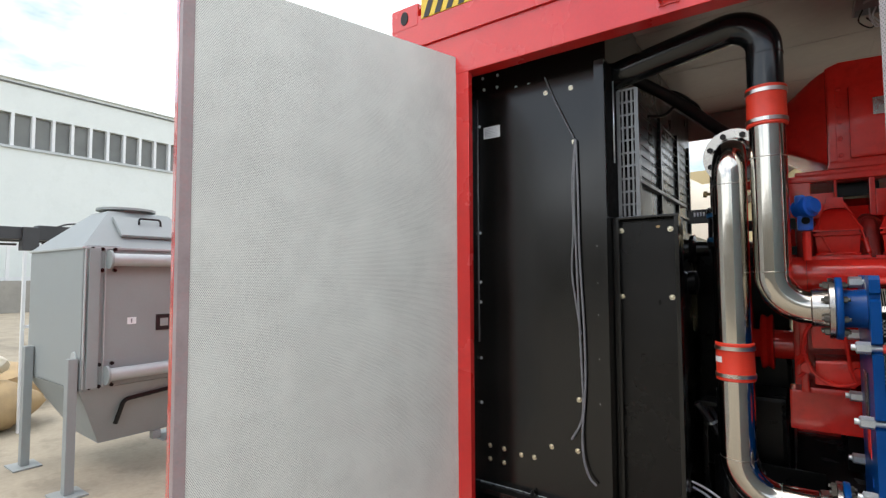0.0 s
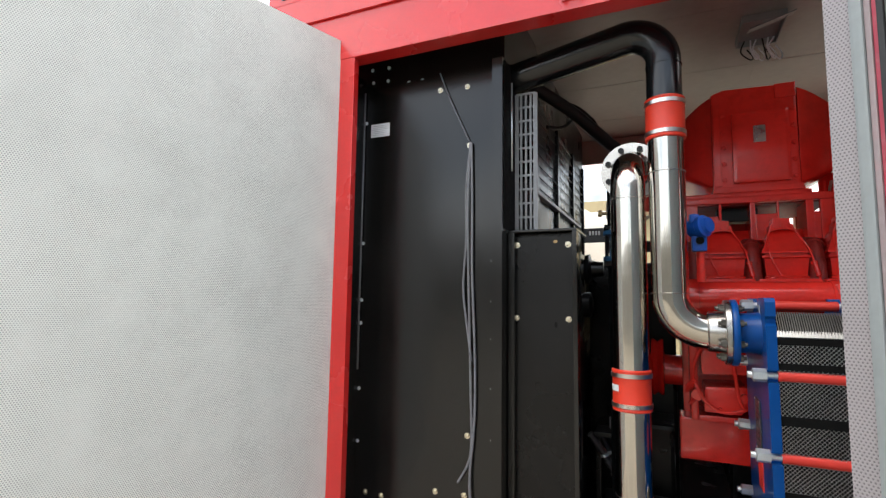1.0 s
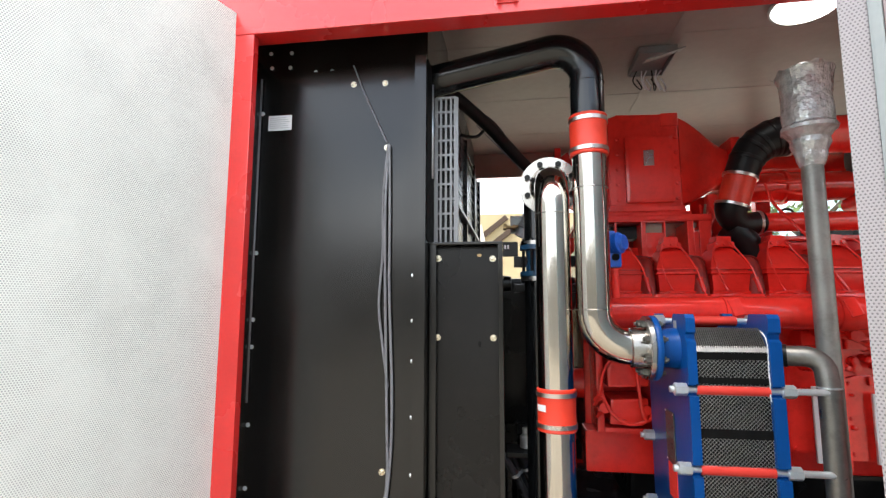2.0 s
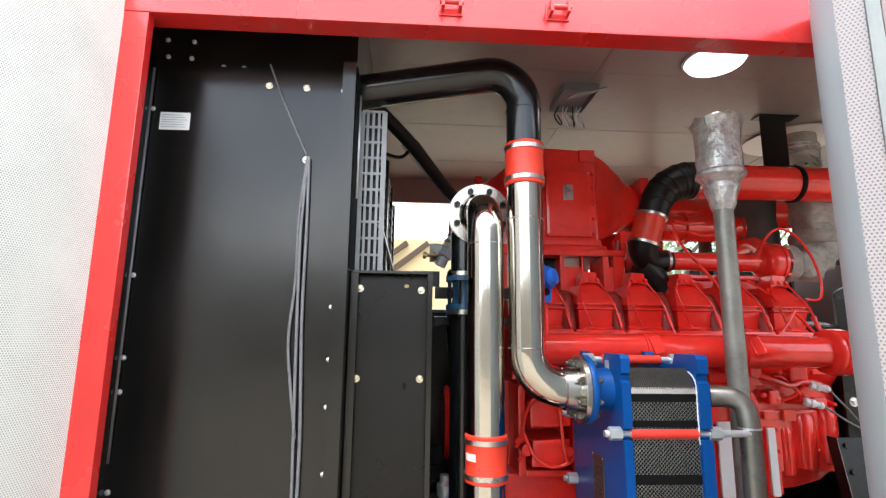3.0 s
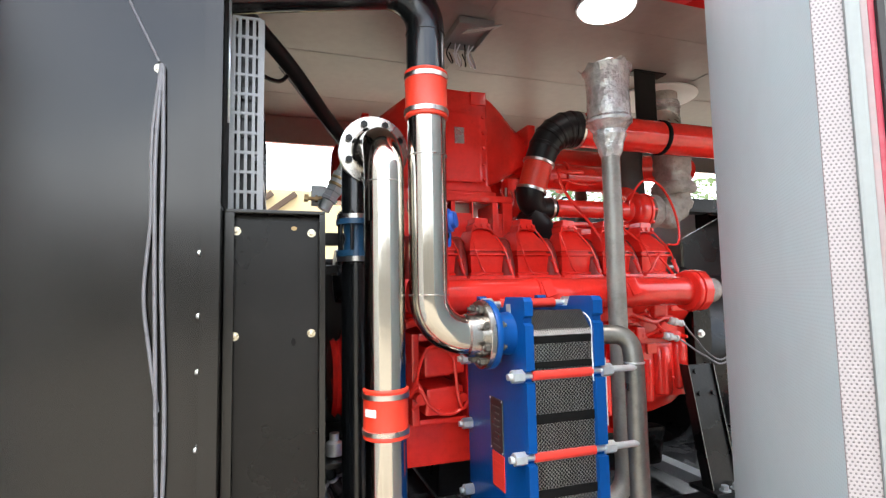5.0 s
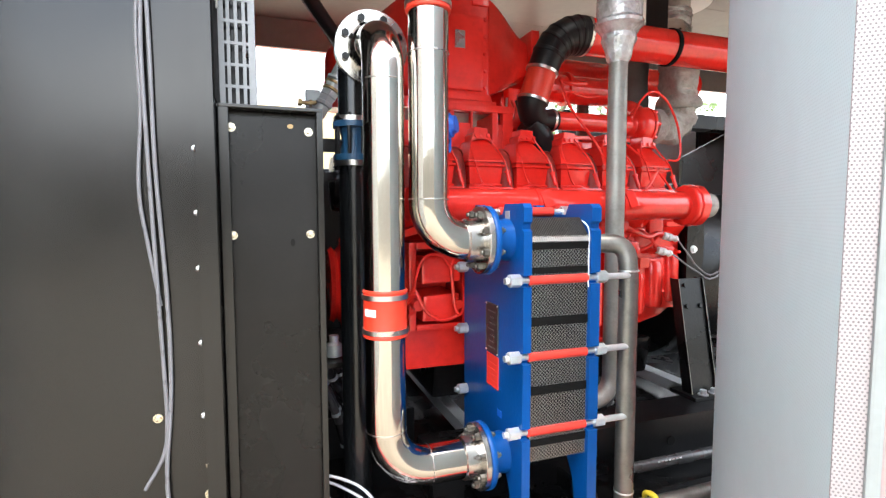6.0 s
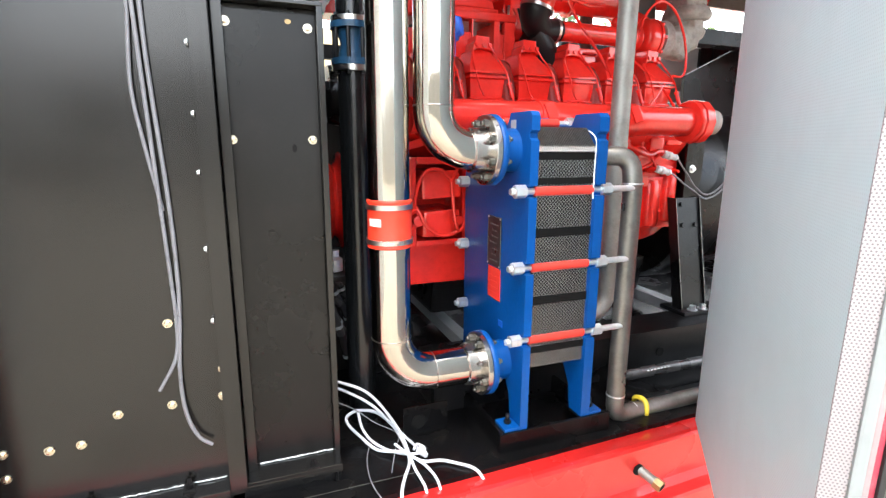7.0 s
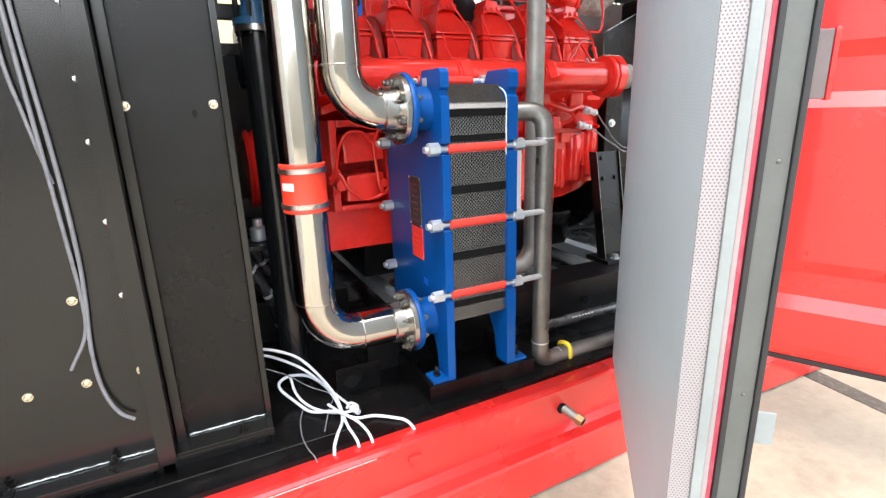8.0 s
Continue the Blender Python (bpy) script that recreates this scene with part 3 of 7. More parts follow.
# foot angle with welded joint
FOOT_A, FOOT_B = 2.070, 2.098
bm = B()
box(bm, (-1.58, FOOT_A, 0.500), (-0.643, PANEL + 0.02, 0.5125), 0.002)
box(bm, (-1.58, FOOT_A, 0.488), (-0.643, FOOT_A + 0.007, 0.5005), 0.002)
box(bm, (-1.58, 2.13, 0.44), (-0.643, 2.15, 0.5005))
part("foot_angle", bm, BLACK, cabinet)
bm = B()
box(bm, (-0.611, FOOT_B, 0.490), (-0.336, 2.2, 0.5015), 0.002)
box(bm, (-0.611, FOOT_B, 0.478), (-0.336, FOOT_B + 0.007, 0.4905), 0.002)
box(bm, (-0.611, 2.13, 0.44), (-0.336, 2.15, 0.4905))
part("foot_angle", bm, BLACK, cabinet)
random.seed(4)
for a, b, y, z in ((-1.5, -0.66, PANEL - 0.004, 0.516), (-0.565, -0.36, SMALL - 0.004, 0.505)):
    bm = B()
    x = a
    while x < b:
        cyl(bm, (x, y, z + random.uniform(-0.0015, 0.0015)), (x + 0.008 + random.random() * 0.012, y + random.uniform(-0.002, 0.002), z + random.uniform(-0.001, 0.002)), random.uniform(0.0006, 0.0023), seg=6)
        x += random.uniform(0.004, 0.013)
    part("weld_seam", bm, ZINC, cabinet, "pale ground weld seam")
big = bolt_mesh("bolt", 0.0085, 0.006, BRASSY, 0.003)
lit = bolt_mesh("bolt", 0.006, 0.005, ZINC, 0.002)
face = toward((0, -1, 0))
for x, z in ((-0.893, 2.396), (-0.769, 2.393), (-0.757, 2.140), (-0.757, 0.981), (-0.891, 0.752), (-0.768, 0.756), (-0.645, 0.761), (-1.045, 0.684), (-0.978, 0.686), (-1.216, 0.697), (-1.138, 0.694), (-1.217, 0.632), (-1.139, 0.628), (-0.639, 0.838)):
    piece("bolt", big, side_panel, Matrix.Translation((x, PANEL, z)) @ face)
for x, z in ((-1.249, 2.553), (-1.162, 2.550), (-1.242, 2.492), (-1.165, 2.489), (-1.058, 2.463), (-0.991, 2.462)):
    piece("bolt", lit, side_panel, Matrix.Translation((x + 0.006, PANEL + 0.008, z - 0.001)) @ face)
for z in (0.9, 1.12, 1.40, 1.50, 1.75, 2.3):
    piece("bolt", lit, side_panel, Matrix.Translation((-1.262, PANEL, z)) @ face)
for z in (0.98, 1.17, 1.36, 1.50, 1.66):
    piece("bolt", lit, side_panel, Matrix.Translation((-0.649, 2.12, z)) @ toward((-1, 0, 0)))
piece("bolt", lit, side_panel, Matrix.Translation((-0.646, PANEL, 2.388)) @ face)
for x, z in ((-0.568, 1.725), (-0.370, 1.722), (-0.570, 1.44), (-0.370, 1.44)):
    piece("bolt", big, narrow, Matrix.Translation((x, SMALL, z)) @ face)
bm = B()
prism(bm, [(-0.418 + 0.008 * math.cos(a), 1.735 + 0.006 * math.sin(a)) for a in np.linspace(0, 6.283, 12, endpoint=False)], "y", SMALL - 0.002, SMALL - 0.0005)
part("slot", bm, DULLBRASS, narrow)
bm = B()
prism(bm, [(-0.418 + 0.006 * math.cos(a), 1.418 + 0.011 * math.sin(a)) for a in np.linspace(0, 6.283, 12, endpoint=False)], "y", SMALL - 0.002, SMALL - 0.0005)
part("slot", bm, GASKETSHADE, narrow)
for x in (-0.66, -0.352):
    bm = B()
    cyl(bm, (x, 2.112, 0.44), (x, 2.112, 0.489), 0.0045, seg=10)
    part("stud", bm, BLACKFRAME, cabinet)
for x, z in ((-0.98, 0.513), (-0.745, 0.513), (-0.42, 0.502)):
    bm = B()
    box(bm, (x - 0.016, 2.10, z), (x + 0.016, 2.13, z + 0.005), 0.001)
    cyl(bm, (x, 2.115, z + 0.005), (x, 2.115, z + 0.017), 0.011, seg=6)
    cyl(bm, (x, 2.115, z + 0.017), (x, 2.115, z + 0.028), 0.006, seg=10)
    part("anchor_bolt", bm, BLACKFRAME, cabinet)
# paper label with unreadable lines
bm = B()
box(bm, (-1.236, PANEL - 0.002, 2.229), (-1.140, PANEL - 0.0005, 2.289))
label = part("paper_label", bm, PAPER, cabinet, "white paper label with small lines")
for i in range(6):
    bm = B()
    box(bm, (-1.229, PANEL - 0.0032, 2.238 + i * 0.0082), (-1.148 - 0.008 * (i % 3), PANEL - 0.0022, 2.2390 + i * 0.0082))
    part("line", bm, INK, label)

# fan guard plate with slots, and the mesh-sided shroud behind it
bm = B()
gx0, gx1, gz0, gz1, gy = -0.592, -0.512, 1.79, 2.372, 2.25
cols, rows_n = 4, 10
for i in range(cols + 1):
    x = gx0 + (gx1 - gx0) * i / cols
    w = 0.0045 if 0 < i < cols else 0.009
    box(bm, (x - w, gy, gz0), (x + w, gy + 0.006, gz1), 0.001)
for k in range(rows_n + 1):
    z = gz0 + (gz1 - gz0) * k / rows_n
    box(bm, (gx0, gy - 0.0004, z - 0.004), (gx1, gy + 0.0056, z + 0.004))
GUARD = mat("grey_guard_plate", (0.25, 0.255, 0.26), 0.4, 0.3, var=0.15, scale=12, bump=0.02)
part("slotted_guard", bm, GUARD, cabinet, "grey slotted fan guard plate")
bm = B()
box(bm, (-0.5995, gy + 0.03, 1.785), (-0.536, 3.60, 2.375), 0.003)
shroud = part("fan_shroud", bm, BLACKFRAME, cabinet)
bm = B()
box(bm, (-0.5115, gy + 0.0065, 1.79), (-0.508, gy + 0.03, 2.372), 0.001)
part("guard_flange", bm, GUARD, cabinet)
# added black sheet that hides the bright reflection on the corner angle
bm = B()
box(bm, (-0.5995, 2.10, 1.785), (-0.597, 2.245, 2.46))
part("reflection_cover", bm, GASKETSHADE, cabinet)
bm = B()
tube(bm, [(-0.594, 2.19, 2.03), (-0.594, 2.19, 2.40)], 0.004, 8)
part("guard_stay", bm, ZINC, cabinet, "thin bright stay rod")
GRID = mat("dark_guard_wire", (0.10, 0.105, 0.105), 0.4, 0.4, var=0.15, scale=20, bump=0.01)
for y in (2.34, 2.77, 3.21, 3.585):
    bm = B()
    box(bm, (-0.5355, y - 0.014, 1.80), (-0.520, y + 0.014, 2.372), 0.002)
    part("shroud_rib", bm, BLACKFRAME, shroud)
for i in range(8):
    z = 1.995 + i * 0.05
    bm = B()
    tube(bm, [(-0.530, 2.30, z), (-0.530, 3.59, z)], 0.0028, 6)
    part("guard_wire", bm, GRID, shroud)
bm = B()
box(bm, (-0.5355, 2.30, 1.952), (-0.512, 3.40, 1.968), 0.002)
part("guard_brace", bm, GUARD, shroud, "pale flat bar along the shroud")

# hanging grey tubes on the panel
tubes = thing("hanging_tube", "bundle of thin grey plastic tubes hanging on a black panel", "tube", (-0.75, 2.12, 0.64))
TY = PANEL - 0.012
for pts, r in (
    ([(-0.893, 2.136 - 0.008, 2.47), (-0.84, TY, 2.34), (-0.755, TY, 2.155)], 0.0035),
    ([(-0.75, TY, 2.15), (-0.766, TY, 1.95), (-0.764, TY, 1.75), (-0.775, TY, 1.56), (-0.76, TY, 1.42), (-0.738, TY, 1.27)], 0.0055),
    ([(-0.748, TY, 2.15), (-0.756, TY - 0.008, 1.9), (-0.752, TY - 0.008, 1.66), (-0.745, TY - 0.006, 1.4), (-0.738, TY - 0.004, 1.15), (-0.735, TY, 0.985), (-0.745, TY, 0.89), (-0.79, TY, 0.805)], 0.0058),
    ([(-0.745, TY, 2.145), (-0.740, TY, 1.9), (-0.738, TY, 1.62), (-0.724, TY, 1.3), (-0.722, TY, 1.1), (-0.728, TY, 0.98), (-0.739, TY - 0.004, 0.85), (-0.735, TY - 0.006, 0.74), (-0.712, TY - 0.008, 0.665), (-0.68, TY - 0.008, 0.632)], 0.0062),
):
    bm = B()
    tube(bm, smooth_line(pts, 6), r * 0.82, 10)
    part("tube", bm, CLEARTUBE, tubes)

# ---- coolant pipes ----
RP = 0.0612
LX, LY = -0.155, 2.199
RX, RY = -0.022, 2.180


def hose(x, y, z0, z1, r, parent, labelled=True):
    """A red silicone sleeve with a steel clamp and a rolled lip at each end."""
    bm = B()
    lathe(bm, [(r + 0.002, 0), (r + 0.006, 0.002), (r + 0.007, 0.006), (r + 0.005, 0.011), (r + 0.0045, (z1 - z0) / 2), (r + 0.005, z1 - z0 - 0.011), (r + 0.007, z1 - z0 - 0.006), (r + 0.006, z1 - z0 - 0.002), (r + 0.002, z1 - z0)], (x, y, z0), (0, 0, 1), 36)
    h = part("hose", bm, SILICONE, parent, "red silicone hose sleeve")
    for zz in (z0 + 0.013, z1 - 0.028):
        bm = B()
        lathe(bm, [(r + 0.004, 0), (r + 0.0085, 0.0005), (r + 0.0085, 0.0145), (r + 0.004, 0.015)], (x, y, zz), (0, 0, 1), 36)
        part("clamp", bm, CLAMP, h, "shiny band clamp")
    if not labelled:
        return h
    bm = B()
    a0, a1, zc = math.radians(196), math.radians(234), (z0 + z1) / 2 + 0.008
    vs = [[bm.verts.new((x + (r + 0.0062) * math.cos(a), y + (r + 0.0062) * math.sin(a), zz)) for a in np.linspace(a0, a1, 6)] for zz in (zc - 0.011, zc + 0.011)]
    for i in range(5):
        bm.faces.new((vs[0][i], vs[0][i + 1], vs[1][i + 1], vs[1][i]))
    part("label", bm, PAPER, h, "small white label")
    return h


def ring_bolts(parent, c, axis, radius, n, length, r, phase=0.0, name="bolt", material=ZINC):
    """Hex bolts round a flange."""
    me = B()
    cyl(me, (0, 0, 0), (0, 0, r * 1.1), r, seg=6)
    cyl(me, (0, 0, r * 1.1), (0, 0, length), r * 0.55, seg=10)
    me = mesh_of(name, me, material)
    q = toward(axis)
    for i in range(n):
        a = 2 * math.pi * (i + phase) / n
        piece(name, me, parent, Matrix.Translation(c) @ q @ Matrix.Translation((radius * math.cos(a), radius * math.sin(a), 0)))


lower_pipe = thing("coolant_return_pipe", "polished stainless coolant pipe with flanged ends and red hose sleeve", "pipe", (LX, LY, 0.44))
FC = Vector((-0.152, 2.370, 2.030))
bm = B()
dirf = (FC - Vector((LX, LY, 2.022))).normalized()
tube(bm, rounded([(LX, LY, 1.19), (LX, LY, 2.026), tuple(FC)], 0.125, 18), RP, 36)
lathe(bm, [(RP, 0), (RP + 0.016, 0.02), (RP + 0.018, 0.036)], FC - dirf * 0.036, dirf, 36)
part("upper_tube", bm, CHROME, lower_pipe)
for z in (1.880,):
    bm = B()
    lathe(bm, [(RP, 0), (RP + 0.0016, 0.001), (RP + 0.0016, 0.003), (RP, 0.004)], (LX, LY, z), (0, 0, 1), 36)
    part("weld_bead", bm, FLANGE, lower_pipe)
bm = B()
cyl(bm, FC + dirf * 0.0, FC + dirf * 0.02, 0.117, seg=48)
fl = part("flange", bm, FLANGE, lower_pipe, "round stainless flange with eight bolts")
ring_bolts(fl, FC + dirf * 0.0, -dirf, 0.093, 8, 0.016, 0.0125, 0.5, material=BLACKFRAME)
bm = B()
cyl(bm, FC + dirf * 0.0225, FC + dirf * 0.042, 0.117, seg=48)
part("flange", bm, BLACKFRAME, lower_pipe, "black mating flange")
hose(LX, LY, 1.128, 1.272, RP, lower_pipe)
ZL = 0.704
HXF = 0.137
bm = B()
tube(bm, rounded([(LX, LY, 1.21), (LX, LY, ZL), (HXF, LY, ZL)], 0.135, 18), RP, 36)
part("lower_tube", bm, CHROME, lower_pipe)
for p, d in (((LX, LY, ZL + 0.135), (0, 0, 1)), ((LX + 0.135, LY, ZL), (1, 0, 0))):
    bm = B()
    lathe(bm, [(RP, -0.002), (RP + 0.0014, -0.001), (RP + 0.0014, 0.001), (RP, 0.002)], p, d, 36)
    part("weld_bead", bm, FLANGE, lower_pipe)


def joint(parent, x, y, z):
    """A pair of bolted flanges, steel on the pipe side and blue on the exchanger."""
    bm = B()
    lathe(bm, [(RP, -0.05), (RP + 0.006, -0.045), (RP + 0.008, 0.0)], (x, y, z), (1, 0, 0), 36)
    part("collar", bm, FLANGE, parent)
    bm = B()
    lathe(bm, [(0.06, 0), (0.104, 0), (0.106, 0.002), (0.106, 0.016), (0.104, 0.018), (0.06, 0.018)], (x, y, z), (1, 0, 0), 48)
    f = part("flange", bm, FLANGE, parent, "turned stainless flange")
    ring_bolts(f, Vector((x, y, z)), (-1, 0, 0), 0.086, 8, 0.022, 0.012, 0.5, material=DARKSTEEL)


joint(lower_pipe, HXF, LY, ZL)
upper_pipe = thing("coolant_supply_pipe", "stainless pipe joined by a red hose to a black pipe overhead", "pipe", (RX, RY, 1.4))
ZU = 1.413
bm = B()
tube(bm, rounded([(RX, RY, 2.15), (RX, RY, ZU), (HXF, RY, ZU)], 0.118, 18), RP - 0.001, 36)
part("upright_tube", bm, CHROME, upper_pipe)
for z in (ZU + 0.125, 1.965):
    bm = B()
    lathe(bm, [(RP, 0), (RP + 0.0014, 0.001), (RP + 0.0014, 0.003), (RP, 0.004)], (RX, RY, z), (0, 0, 1), 36)
    part("weld_bead", bm, FLANGE, upper_pipe)
hose(RX, RY, 2.085, 2.235, RP, upper_pipe, False)
joint(upper_pipe, HXF, RY, ZU)
bm = B()
tube(bm, rounded([(RX, RY, 2.16), (RX, RY, 2.518), (-0.30, 2.21, 2.480), (-0.612, 2.245, 2.438)], 0.15, 14), RP - 0.001, 36)
lathe(bm, [(RP, -0.003), (RP + 0.001, -0.002), (RP + 0.001, 0.002), (RP, 0.003)], (RX, RY, 2.36), (0, 0, 1), 36)
part("overhead_tube", bm, PIPEBLACK, upper_pipe, "glossy black overhead bend")

# ---- plate heat exchanger ----
hx = thing("plate_heat_exchanger", "blue plate heat exchanger with steel plates and red tie rods", "heat exchanger", (0.33, 2.26, 0.55))
X0, X1, X2, X3 = 0.239, 0.267, 0.478, 0.513
YN, YF = 2.064, 2.545
ROD_Z = (0.813, 1.053, 1.292)
HX_TOP, HX_FOOT = 1.527, 0.508


def end_plate(x0, x1, name, label):
    """Upright end plate on two feet, notched where the tie rods pass."""
    near = [(YN, 0.58)]
    for z in ROD_Z:
        near += [(YN, z - 0.018), (YN + 0.022, z - 0.018), (YN + 0.022, z + 0.018), (YN, z + 0.018)]
    near += [(YN, HX_TOP - 0.085), (YN + 0.012, HX_TOP - 0.077), (YN + 0.012, HX_TOP - 0.063), (YN, HX_TOP - 0.055), (YN, HX_TOP - 0.013), (YN + 0.012, HX_TOP), (YN + 0.13, HX_TOP), (YN + 0.15, HX_TOP - 0.035)]
    far = [(YF - 0.15, HX_TOP - 0.035), (YF - 0.13, HX_TOP), (YF - 0.012, HX_TOP), (YF, HX_TOP - 0.013), (YF, HX_TOP - 0.065)]
    for z in reversed(ROD_Z):
        far += [(YF, z + 0.018), (YF - 0.022, z + 0.018), (YF - 0.022, z - 0.018), (YF, z - 0.018)]
    f = HX_FOOT
    low = [(YF, f), (YF - 0.07, f), (YF - 0.085, f + 0.09), (YF - 0.12, f + 0.15), (YF - 0.18, f + 0.18), (YN + 0.18, f + 0.18), (YN + 0.12, f + 0.15), (YN + 0.085, f + 0.09), (YN + 0.07, f), (YN, f)]
    bm = B()
    prism(bm, near + far + low, "x", x0, x1)
    p = part(name, bm, BLUE, hx, label)
    for y0, y1 in ((YN, YN + 0.07), (YF - 0.07, YF)):
        bm = B()
        s = -1 if x0 < 0.4 else 1
        xa, xb = (x0 - 0.055, x0 - 0.0005) if s < 0 else (x1 + 0.0005, x1 + 0.05)
        box(bm, (xa, y0, f), (xb, y1, f + 0.012), 0.002)
        ft = part("foot", bm, BLUE, p)
        bm = B()
        xm = (xa + xb) / 2
        cyl(bm, (xm, y0 + 0.035, f + 0.012), (xm, y0 + 0.035, f + 0.024), 0.012, seg=6)
        cyl(bm, (xm, y0 + 0.035, f + 0.024), (xm, y0 + 0.035, f + 0.046), 0.007, seg=10)
        part("foot_bolt", bm, BLACKFRAME, ft)
    return p


end_plate(X0, X1, "fixed_plate", "blue fixed end plate")
end_plate(X2, X3, "pressure_plate", "blue pressure plate")
# plate pack: thin pressed plates with zigzag edges
random.seed(7)
npl = 36
gk = B()
z0, z1, n = 0.718, 1.412, 116
pitch = (X2 - X1 - 0.002) / npl
for i in range(npl):
    bm = B()
    xa = X1 + 0.001 + pitch * (i + 0.5)
    dy = random.uniform(-0.0008, 0.0008)
    row = []
    for k in range(n + 1):
        z = z0 + (z1 - z0) * k / n
        row.append((xa + pitch * 0.44 * (1 if (k + i) % 2 else -1), YN + 0.014 + dy, z))
    va = [bm.verts.new((p[0] - 0.0007, p[1], p[2])) for p in row]
    vb = [bm.verts.new((p[0] + 0.0007, p[1], p[2])) for p in row]
    vc = [bm.verts.new((p[0] - 0.0007, p[1] + 0.0065, p[2])) for p in row]
    vd = [bm.verts.new((p[0] + 0.0007, p[1] + 0.0065, p[2])) for p in row]
    for k in range(n):
        bm.faces.new((va[k], va[k + 1], vb[k + 1], vb[k]))
        # steel plate sides coloured black, as shade in the gaps
        for f in (bm.faces.new((va[k], vc[k], vc[k + 1], va[k + 1])), bm.faces.new((vb[k], vb[k + 1], vd[k + 1], vd[k]))):
            f.material_index = 1
    bm.faces.new((va[-1], vc[-1], vd[-1], vb[-1]))
    bm.faces.new((va[0], vb[0], vd[0], vc[0]))
    pp = part("pressed_plate", bm, PLATES, hx, "" if i else "thin pressed steel plate with zigzag edge")
    pp.data.materials.append(GASKETSHADE)
box(gk, (X1 + 0.0005, YN + 0.019, 0.720), (X2 - 0.0005, YF - 0.02, 1.41))
prism(gk, [(YN + 0.020, 1.4105), (YN + 0.068, 1.474), (YF - 0.07, 1.474), (YF - 0.02, 1.4105)], "x", X1 + 0.0005, X2 - 0.0005)
pack = part("gasket", gk, GASKETSHADE, hx, "black rubber gaskets between the plates")
# folded shoulders of the plates at the top, and the bright row of their lips
for i in range(34):
    x = X1 + 0.003 + (X2 - X1 - 0.006) * i / 33
    bm = B()
    prism(bm, [(YN + 0.013, 1.424), (YN + 0.064, 1.484), (YN + 0.072, 1.484), (YN + 0.021, 1.424)], "x", x - 0.0008, x + 0.0008)
    part("plate_shoulder", bm, DARKSTEEL, pack, "" if i else "folded steel plate edge")
lip = pitch * npl / 26
for i in range(26):
    x = X1 + 0.001 + lip * (i + 0.5)
    bm = B()
    vs = [bm.verts.new(p) for p in ((x - lip * 0.46, YN + 0.008, 1.411), (x + lip * 0.46, YN + 0.008, 1.411), (x + lip * 0.34, YN + 0.020, 1.428), (x - lip * 0.34, YN + 0.020, 1.428), (x - lip * 0.46, YN + 0.0195, 1.411), (x + lip * 0.46, YN + 0.0195, 1.411))]
    for q in ((0, 1, 2, 3), (0, 4, 5, 1), (0, 3, 4), (1, 5, 2), (2, 5, 4, 3)):
        bm.faces.new([vs[k] for k in q])
    part("plate_lip", bm, PLATES, pack, "" if i else "bright plate lip")
for z, h in ((0.778, 0.012), (0.945, 0.014), (1.163, 0.014), (1.322, 0.010), (1.397, 0.011)):
    bm = B()
    box(bm, (X1 + 0.001, YN + 0.0115, z - h), (X2 - 0.001, YN + 0.089, z + h), 0.002)
    part("gasket_clip", bm, GASKETSHADE, pack)
hexn = B()
cyl(hexn, (0, 0, 0), (0, 0, 0.036), 0.0205, seg=6)
lathe(hexn, [(0.0195, 0.036), (0.0145, 0.039), (0.0125, 0.0392)], (0, 0, 0), (0, 0, 1), 18)
hexn = mesh_of("tie_nut", hexn, ZINC)


def tie_rod(y, z, x0=0.188, x1=0.652):
    bm = B()
    tube(bm, [(x0, y, z), (x1, y, z)], 0.0105, 14)
    rod = part("tie_rod", bm, ZINC, hx, "threaded tie rod with nuts")
    bm = B()
    tube(bm, [(X1 + 0.0005, y, z), (X2 - 0.0005, y, z)], 0.0165, 18)
    part("rod_sleeve", bm, RODRED, rod, "smooth red rod sleeve")
    piece("tie_nut", hexn, rod, Matrix.Translation((X0 - 0.0005, y, z)) @ toward((-1, 0, 0)))
    piece("tie_nut", hexn, rod, Matrix.Translation((X3 + 0.0005, y, z)) @ toward((1, 0, 0)))


for z in ROD_Z:
    tie_rod(YN + 0.024, z)
    tie_rod(YF - 0.058 + 0.03, z)
tie_rod(2.30, 1.502, 0.207, 0.56)
for y, z in ((LY, ZL), (RY, ZU)):
    bm = B()
    lathe(bm, [(0.05, 0), (0.106, 0), (0.108, 0.003), (0.108, 0.016), (0.106, 0.019), (0.066, 0.020), (0.064, 0.05), (0.068, 0.0825)], (HXF + 0.019, y, z), (1, 0, 0), 48)
    port = part("port", bm, BLUE, hx, "blue flanged port")
    ring_bolts(port, Vector((HXF + 0.038, y, z)), (1, 0, 0), 0.086, 8, 0.02, 0.011, 0.5, material=DARKSTEEL)
bm = B()
box(bm, (X0 - 0.003, 2.232, 1.016), (X0 - 0.0005, 2.332, 1.190))
np_ = part("nameplate", bm, NAMEPLATE, hx, "dark metal nameplate with worn lines")
for y in (2.237, 2.327):
    for z in (1.021, 1.185):
        bm = B()
        cyl(bm, (X0 - 0.003, y, z), (X0 - 0.0055, y, z), 0.0035, seg=10)
        part("rivet", bm, ZINC, np_)
for y0, y1, z0, z1 in ((2.233, 2.235, 1.018, 1.188), (2.329, 2.331, 1.018, 1.188), (2.2355, 2.3285, 1.186, 1.188)):
    bm = B()
    box(bm, (X0 - 0.0042, y0, z0), (X0 - 0.0031, y1, z1))
    part("border", bm, EMBLEM, np_)
